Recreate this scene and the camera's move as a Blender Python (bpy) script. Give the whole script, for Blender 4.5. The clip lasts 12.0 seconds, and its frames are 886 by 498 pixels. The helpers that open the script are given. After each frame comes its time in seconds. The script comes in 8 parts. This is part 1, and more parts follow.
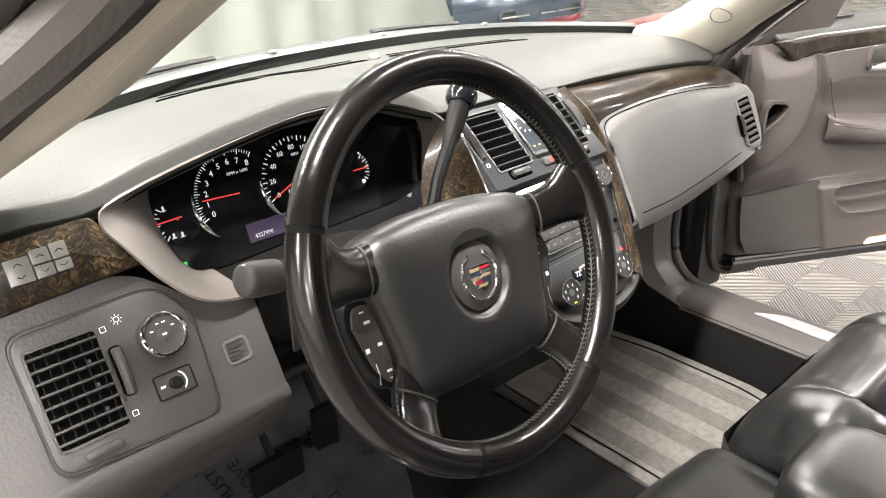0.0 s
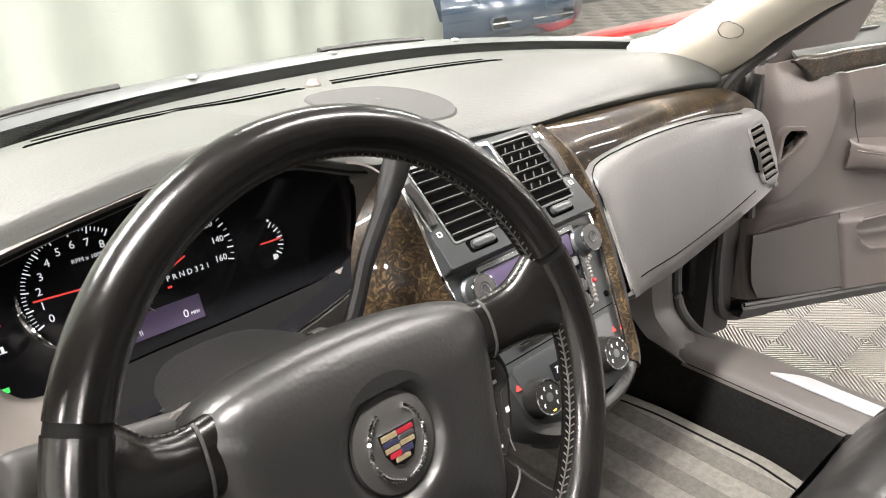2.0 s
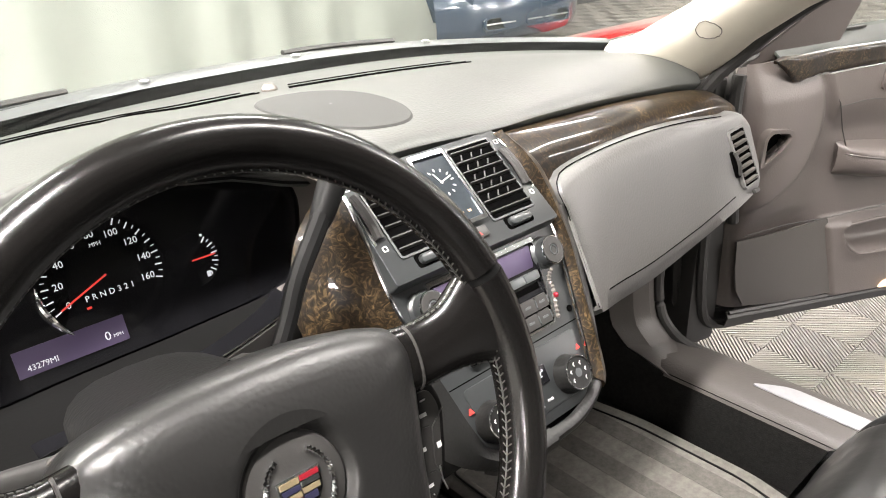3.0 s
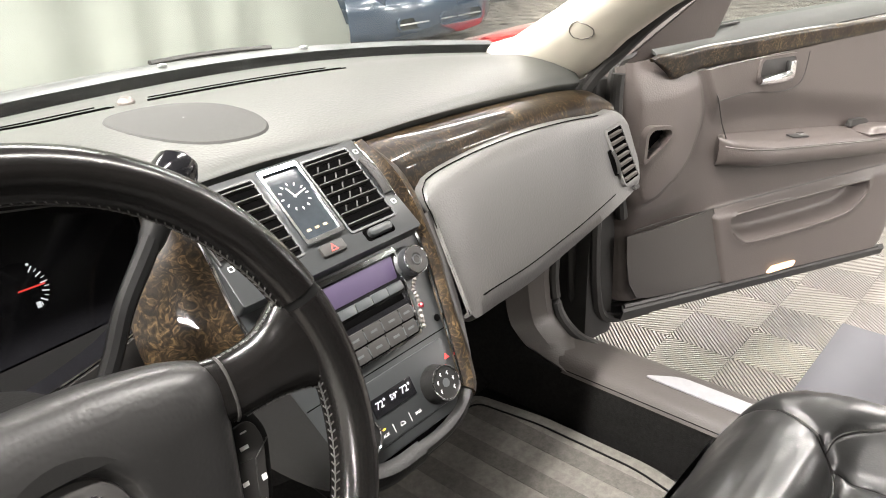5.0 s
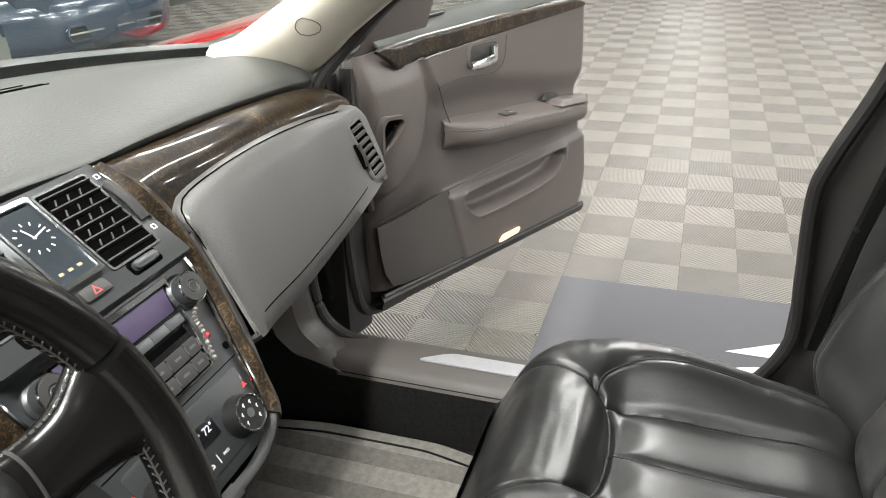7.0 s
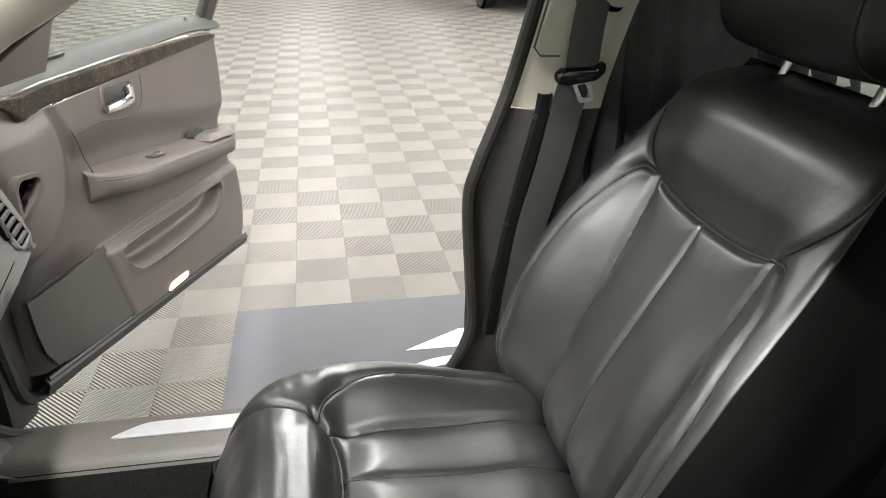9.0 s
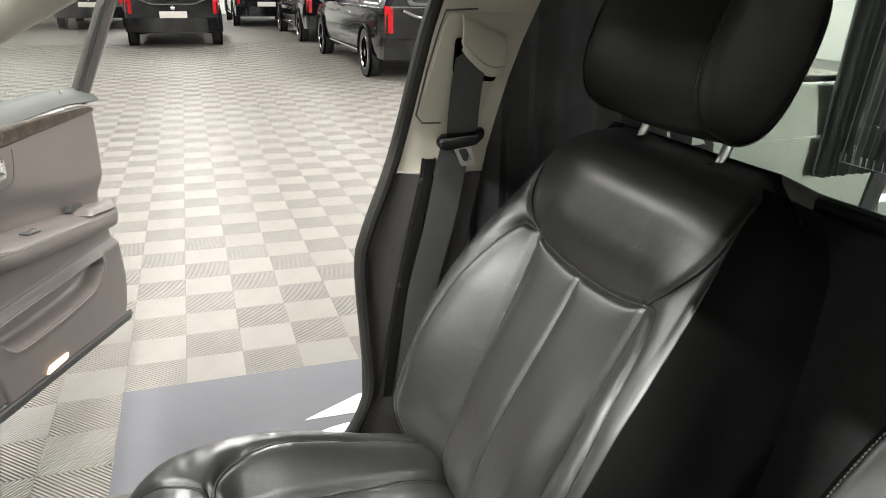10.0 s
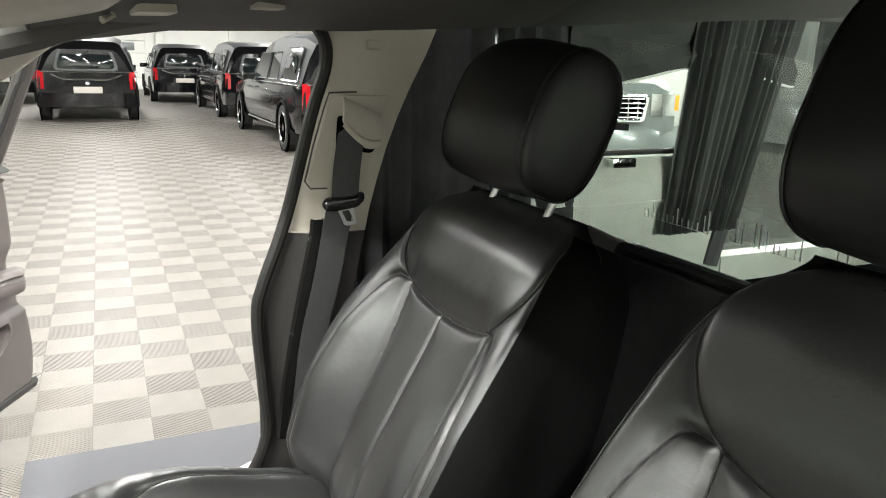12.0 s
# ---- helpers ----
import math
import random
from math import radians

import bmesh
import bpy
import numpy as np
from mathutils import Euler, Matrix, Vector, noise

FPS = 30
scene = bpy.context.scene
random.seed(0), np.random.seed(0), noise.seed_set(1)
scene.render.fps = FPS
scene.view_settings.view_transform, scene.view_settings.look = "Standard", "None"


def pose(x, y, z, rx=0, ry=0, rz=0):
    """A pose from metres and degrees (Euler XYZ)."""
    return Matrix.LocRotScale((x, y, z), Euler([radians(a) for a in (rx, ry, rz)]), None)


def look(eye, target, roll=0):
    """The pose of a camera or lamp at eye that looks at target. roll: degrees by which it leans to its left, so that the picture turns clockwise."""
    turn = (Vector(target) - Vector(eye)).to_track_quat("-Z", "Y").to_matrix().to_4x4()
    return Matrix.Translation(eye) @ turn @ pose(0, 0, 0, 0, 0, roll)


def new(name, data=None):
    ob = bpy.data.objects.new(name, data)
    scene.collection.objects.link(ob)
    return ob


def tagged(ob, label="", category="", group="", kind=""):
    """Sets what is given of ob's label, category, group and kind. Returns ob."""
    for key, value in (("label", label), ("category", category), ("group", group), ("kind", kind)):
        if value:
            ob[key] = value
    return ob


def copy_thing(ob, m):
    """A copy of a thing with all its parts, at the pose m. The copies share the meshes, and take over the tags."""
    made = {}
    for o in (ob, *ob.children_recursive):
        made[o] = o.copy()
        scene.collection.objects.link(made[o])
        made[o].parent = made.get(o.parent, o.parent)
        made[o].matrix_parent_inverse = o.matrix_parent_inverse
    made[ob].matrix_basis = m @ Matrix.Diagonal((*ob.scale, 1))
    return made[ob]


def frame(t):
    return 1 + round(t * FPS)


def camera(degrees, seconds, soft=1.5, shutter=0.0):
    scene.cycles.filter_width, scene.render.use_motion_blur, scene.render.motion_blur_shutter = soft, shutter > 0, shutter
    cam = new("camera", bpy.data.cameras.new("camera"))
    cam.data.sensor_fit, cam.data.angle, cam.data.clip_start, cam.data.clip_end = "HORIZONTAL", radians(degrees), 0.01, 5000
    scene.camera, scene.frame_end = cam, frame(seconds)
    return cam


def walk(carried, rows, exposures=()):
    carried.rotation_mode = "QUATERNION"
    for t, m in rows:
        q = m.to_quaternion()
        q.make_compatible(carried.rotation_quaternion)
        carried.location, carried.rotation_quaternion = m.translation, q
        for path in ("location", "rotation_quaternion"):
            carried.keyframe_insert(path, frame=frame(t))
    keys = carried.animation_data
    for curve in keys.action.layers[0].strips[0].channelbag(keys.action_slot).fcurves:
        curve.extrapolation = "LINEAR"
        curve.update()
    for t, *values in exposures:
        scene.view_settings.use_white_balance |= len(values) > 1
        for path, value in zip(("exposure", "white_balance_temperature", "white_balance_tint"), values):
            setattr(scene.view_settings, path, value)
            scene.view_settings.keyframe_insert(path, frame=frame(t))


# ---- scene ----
cam = camera(61.6, 12.0, soft=1.0)
PATH = [
    (0, (-0.8061, -0.0180, 1.3713), (0.3899, 1.3393, 0.5184), -1.88),
    (0.5, (-0.7472, 0.0170, 1.3669), (0.4528, 1.3713, 0.5149), -1.88),
    (1, (-0.6924, 0.0490, 1.3617), (0.5116, 1.4002, 0.5106), -1.87),
    (1.5, (-0.6354, 0.0930, 1.3594), (0.5706, 1.4450, 0.5123), -2.07),
    (2, (-0.5866, 0.1310, 1.3545), (0.6185, 1.4851, 0.5094), -2.07),
    (2.5, (-0.5528, 0.1320, 1.3481), (0.6529, 1.4875, 0.5063), -2.17),
    (3, (-0.5139, 0.1310, 1.3455), (0.6920, 1.4857, 0.5026), -2.27),
    (5, (-0.4428, 0.0890, 1.3477), (0.8899, 1.3137, 0.4967), -2.50),
    (5.5, (-0.4360, 0.0900, 1.3404), (0.9831, 1.2112, 0.4866), -2.55),
    (6, (-0.4520, 0.1140, 1.3431), (1.0637, 1.0940, 0.4815), -2.46),
    (6.5, (-0.4628, 0.1340, 1.3465), (1.1515, 0.9339, 0.4781), -2.21),
    (7, (-0.4550, 0.1630, 1.3412), (1.2439, 0.7489, 0.4634), -1.72),
    (9, (-0.4533, 0.2180, 1.3591), (1.3371, -0.0959, 0.5248), 0.33),
    (9.5, (-0.4633, 0.2160, 1.3605), (1.3259, -0.2551, 0.6010), 0.62),
    (10, (-0.4790, 0.2170, 1.3662), (1.3064, -0.3810, 0.6919), 0.67),
    (10.5, (-0.5199, 0.2230, 1.3708), (1.2645, -0.4642, 0.7846), 0.86),
    (11, (-0.5626, 0.2260, 1.3785), (1.2157, -0.5210, 0.8497), 1.01),
    (11.5, (-0.6176, 0.2190, 1.3807), (1.1551, -0.5621, 0.8831), 1.15),
    (12, (-0.6755, 0.2090, 1.3831), (1.0898, -0.5967, 0.8990), 1.38),
]
walk(cam, [(t, look(eye, target, roll)) for t, eye, target, roll in PATH], exposures=[(0, 1.40, 6700, 14), (4.9, 1.38, 6700, 13), (5.5, 0.92, 6900, 15), (6.3, 0.80, 6800, 13), (7, 0.76, 6450, 9), (8, 0.90, 6500, 9), (12, 1.27, 6450, 8)])

# ---------------------------------------------------------------- light
world = bpy.data.worlds.new("world")
scene.world = world
world.use_nodes = True
bg = world.node_tree.nodes["Background"]
bg.inputs[0].default_value = (0.9, 0.95, 1.0, 1)
bg.inputs[1].default_value = 0.05


def ceiling_lamp(x, y, z, sx, sy, watts, col=(1.0, 0.985, 0.95)):
    data = bpy.data.lights.new("tube_and_fill_light", "AREA")
    data.shape, data.size, data.size_y, data.energy, data.color = "RECTANGLE", sx, sy, watts, col
    ob = new("tube_and_fill_light", data)
    ob.matrix_world = pose(x, y, z)
    return ob


LAMPS = [(x, y) for x in (-6.2, -1.9, 2.4, 6.4, 12.0, 20.0) for y in (-4.6, 0.2, 4.2)]
for lx, ly in LAMPS:
    ceiling_lamp(lx, ly, 4.22, 2.6, 0.22, 330 if lx < 0 else 95 if lx < 7 else 142)
# fill lamps without fittings, added to brighten the far wall and upright faces
for ly in (-4.6, 0.8):
    ceiling_lamp(28.5, ly, 4.22, 2.6, 0.22, 240)
for lx in (2.4, 8.0, 13.6):
    ceiling_lamp(lx, -10.0, 4.22, 2.6, 0.22, 520)

# white fill lamp added at the unseen driver-side coach window, brightens the coach trim
data = bpy.data.lights.new("coach_fill_light", "AREA")
data.shape, data.size, data.size_y, data.energy, data.color = "RECTANGLE", 0.45, 0.9, 6.0, (1.0, 1.0, 0.95)
data.spread = radians(74)
new("coach_fill_light", data).matrix_world = pose(-0.87, -1.75, 1.30, 0, -90, 0)


# ---------------------------------------------------------------- materials
def mat(name, color, rough=0.5, metal=0.0, var=0.0, var_scale=8.0, bump=0.0, bump_scale=200.0, second=None, spec=0.5, coat=0.0, bump2=0.0, bump2_scale=14.0, rough_var=0.0, voronoi=False, coat_rough=0.06):
    """A surface with colour variation at two scales and fine relief, in metres."""
    m = bpy.data.materials.new(name)
    m.use_nodes = True
    nt = m.node_tree
    b = nt.nodes["Principled BSDF"]
    b.inputs["Roughness"].default_value = rough
    b.inputs["Metallic"].default_value = metal
    b.inputs["Specular IOR Level"].default_value = spec
    b.inputs["Coat Weight"].default_value = coat
    b.inputs["Coat Roughness"].default_value = coat_rough
    b.inputs["Base Color"].default_value = (*color, 1)
    co = nt.nodes.new("ShaderNodeTexCoord")
    if var or second:
        n1 = nt.nodes.new("ShaderNodeTexNoise")
        n1.inputs["Scale"].default_value = var_scale
        n1.inputs["Detail"].default_value = 6
        n1.inputs["Roughness"].default_value = 0.65
        nt.links.new(co.outputs["Object"], n1.inputs["Vector"])
        ramp = nt.nodes.new("ShaderNodeValToRGB")
        lo = second or tuple(c * (1 - var) for c in color)
        hi = color if second else tuple(min(1, c * (1 + var)) for c in color)
        ramp.color_ramp.elements[0].position, ramp.color_ramp.elements[1].position = 0.33, 0.68
        ramp.color_ramp.elements[0].color, ramp.color_ramp.elements[1].color = (*lo, 1), (*hi, 1)
        nt.links.new(n1.outputs["Fac"], ramp.inputs["Fac"])
        nt.links.new(ramp.outputs["Color"], b.inputs["Base Color"])
        if rough_var:
            mr = nt.nodes.new("ShaderNodeMapRange")
            mr.inputs["To Min"].default_value, mr.inputs["To Max"].default_value = rough - rough_var, rough + rough_var
            nt.links.new(n1.outputs["Fac"], mr.inputs["Value"])
            nt.links.new(mr.outputs["Result"], b.inputs["Roughness"])
    last = None
    for amount, scale, fine in ((bump, bump_scale, True), (bump2, bump2_scale, False)):
        if not amount:
            continue
        if voronoi and fine:
            tx = nt.nodes.new("ShaderNodeTexVoronoi")
            tx.feature = "SMOOTH_F1"
            out = tx.outputs["Distance"]
        else:
            tx = nt.nodes.new("ShaderNodeTexNoise")
            tx.inputs["Detail"].default_value = 3
            out = tx.outputs["Fac"]
        tx.inputs["Scale"].default_value = scale
        nt.links.new(co.outputs["Object"], tx.inputs["Vector"])
        bp = nt.nodes.new("ShaderNodeBump")
        bp.inputs["Strength"].default_value = amount
        bp.inputs["Distance"].default_value = 0.0008 if fine else 0.006
        nt.links.new(out, bp.inputs["Height"])
        if last:
            nt.links.new(last.outputs["Normal"], bp.inputs["Normal"])
        last = bp
    if last:
        nt.links.new(last.outputs["Normal"], b.inputs["Normal"])
    return m


def glow(name, color, strength):
    m = bpy.data.materials.new(name)
    m.use_nodes = True
    b = m.node_tree.nodes["Principled BSDF"]
    b.inputs["Base Color"].default_value = (*[c * 0.5 for c in color], 1)
    b.inputs["Emission Color"].default_value = (*color, 1)
    b.inputs["Emission Strength"].default_value = strength
    return m


def glass_mat(name, tint, gloss=0.08):
    """Thin glass: mostly clear, with a small mirror part."""
    m = bpy.data.materials.new(name)
    m.use_nodes = True
    nt = m.node_tree
    nt.nodes.clear()
    out = nt.nodes.new("ShaderNodeOutputMaterial")
    mix = nt.nodes.new("ShaderNodeMixShader")
    tr = nt.nodes.new("ShaderNodeBsdfTransparent")
    gl = nt.nodes.new("ShaderNodeBsdfGlossy")
    tr.inputs["Color"].default_value = (*tint, 1)
    gl.inputs["Roughness"].default_value = 0.01
    mix.inputs["Fac"].default_value = gloss
    nt.links.new(tr.outputs["BSDF"], mix.inputs[1])
    nt.links.new(gl.outputs["BSDF"], mix.inputs[2])
    nt.links.new(mix.outputs["Shader"], out.inputs["Surface"])
    return m


def burl_mat():
    """Dark walnut burl under clear lacquer: small curled figure in broad darker and lighter clouds."""
    m = bpy.data.materials.new("walnut_burl")
    m.use_nodes = True
    nt = m.node_tree
    b = nt.nodes["Principled BSDF"]
    co = nt.nodes.new("ShaderNodeTexCoord")

    def noise_tex(scale, detail, distortion, vector):
        n = nt.nodes.new("ShaderNodeTexNoise")
        n.inputs["Scale"].default_value, n.inputs["Detail"].default_value, n.inputs["Distortion"].default_value = scale, detail, distortion
        nt.links.new(vector, n.inputs["Vector"])
        return n

    def ramp_of(fac, stops):
        r = nt.nodes.new("ShaderNodeValToRGB")
        e = r.color_ramp.elements
        while len(e) < len(stops):
            e.new(0.5)
        for q, (p, c) in zip(e, stops):
            q.position, q.color = p, (*c, 1)
        nt.links.new(fac, r.inputs["Fac"])
        return r

    cloud = noise_tex(11, 3, 1.2, co.outputs["Object"])
    add = nt.nodes.new("ShaderNodeMixRGB")
    add.blend_type = "ADD"
    add.inputs["Fac"].default_value = 0.05
    nt.links.new(co.outputs["Object"], add.inputs["Color1"])
    nt.links.new(cloud.outputs["Color"], add.inputs["Color2"])
    curl = noise_tex(98, 4, 2.2, add.outputs["Color"])
    figure = ramp_of(curl.outputs["Fac"], ((0.36, (0.007, 0.0048, 0.003)), (0.50, (0.020, 0.0135, 0.0075)), (0.59, (0.055, 0.037, 0.0185)), (0.74, (0.138, 0.094, 0.046))))
    broad = ramp_of(cloud.outputs["Fac"], ((0.38, (0.24, 0.21, 0.18)), (0.66, (1.0, 1.0, 1.0))))
    mul = nt.nodes.new("ShaderNodeMixRGB")
    mul.blend_type = "MULTIPLY"
    mul.inputs["Fac"].default_value = 1.0
    nt.links.new(figure.outputs["Color"], mul.inputs["Color1"])
    nt.links.new(broad.outputs["Color"], mul.inputs["Color2"])
    nt.links.new(mul.outputs["Color"], b.inputs["Base Color"])
    b.inputs["Roughness"].default_value = 0.4
    b.inputs["Specular IOR Level"].default_value = 0.15
    b.inputs["Coat Weight"].default_value = 0.32
    b.inputs["Coat Roughness"].default_value = 0.025
    return m


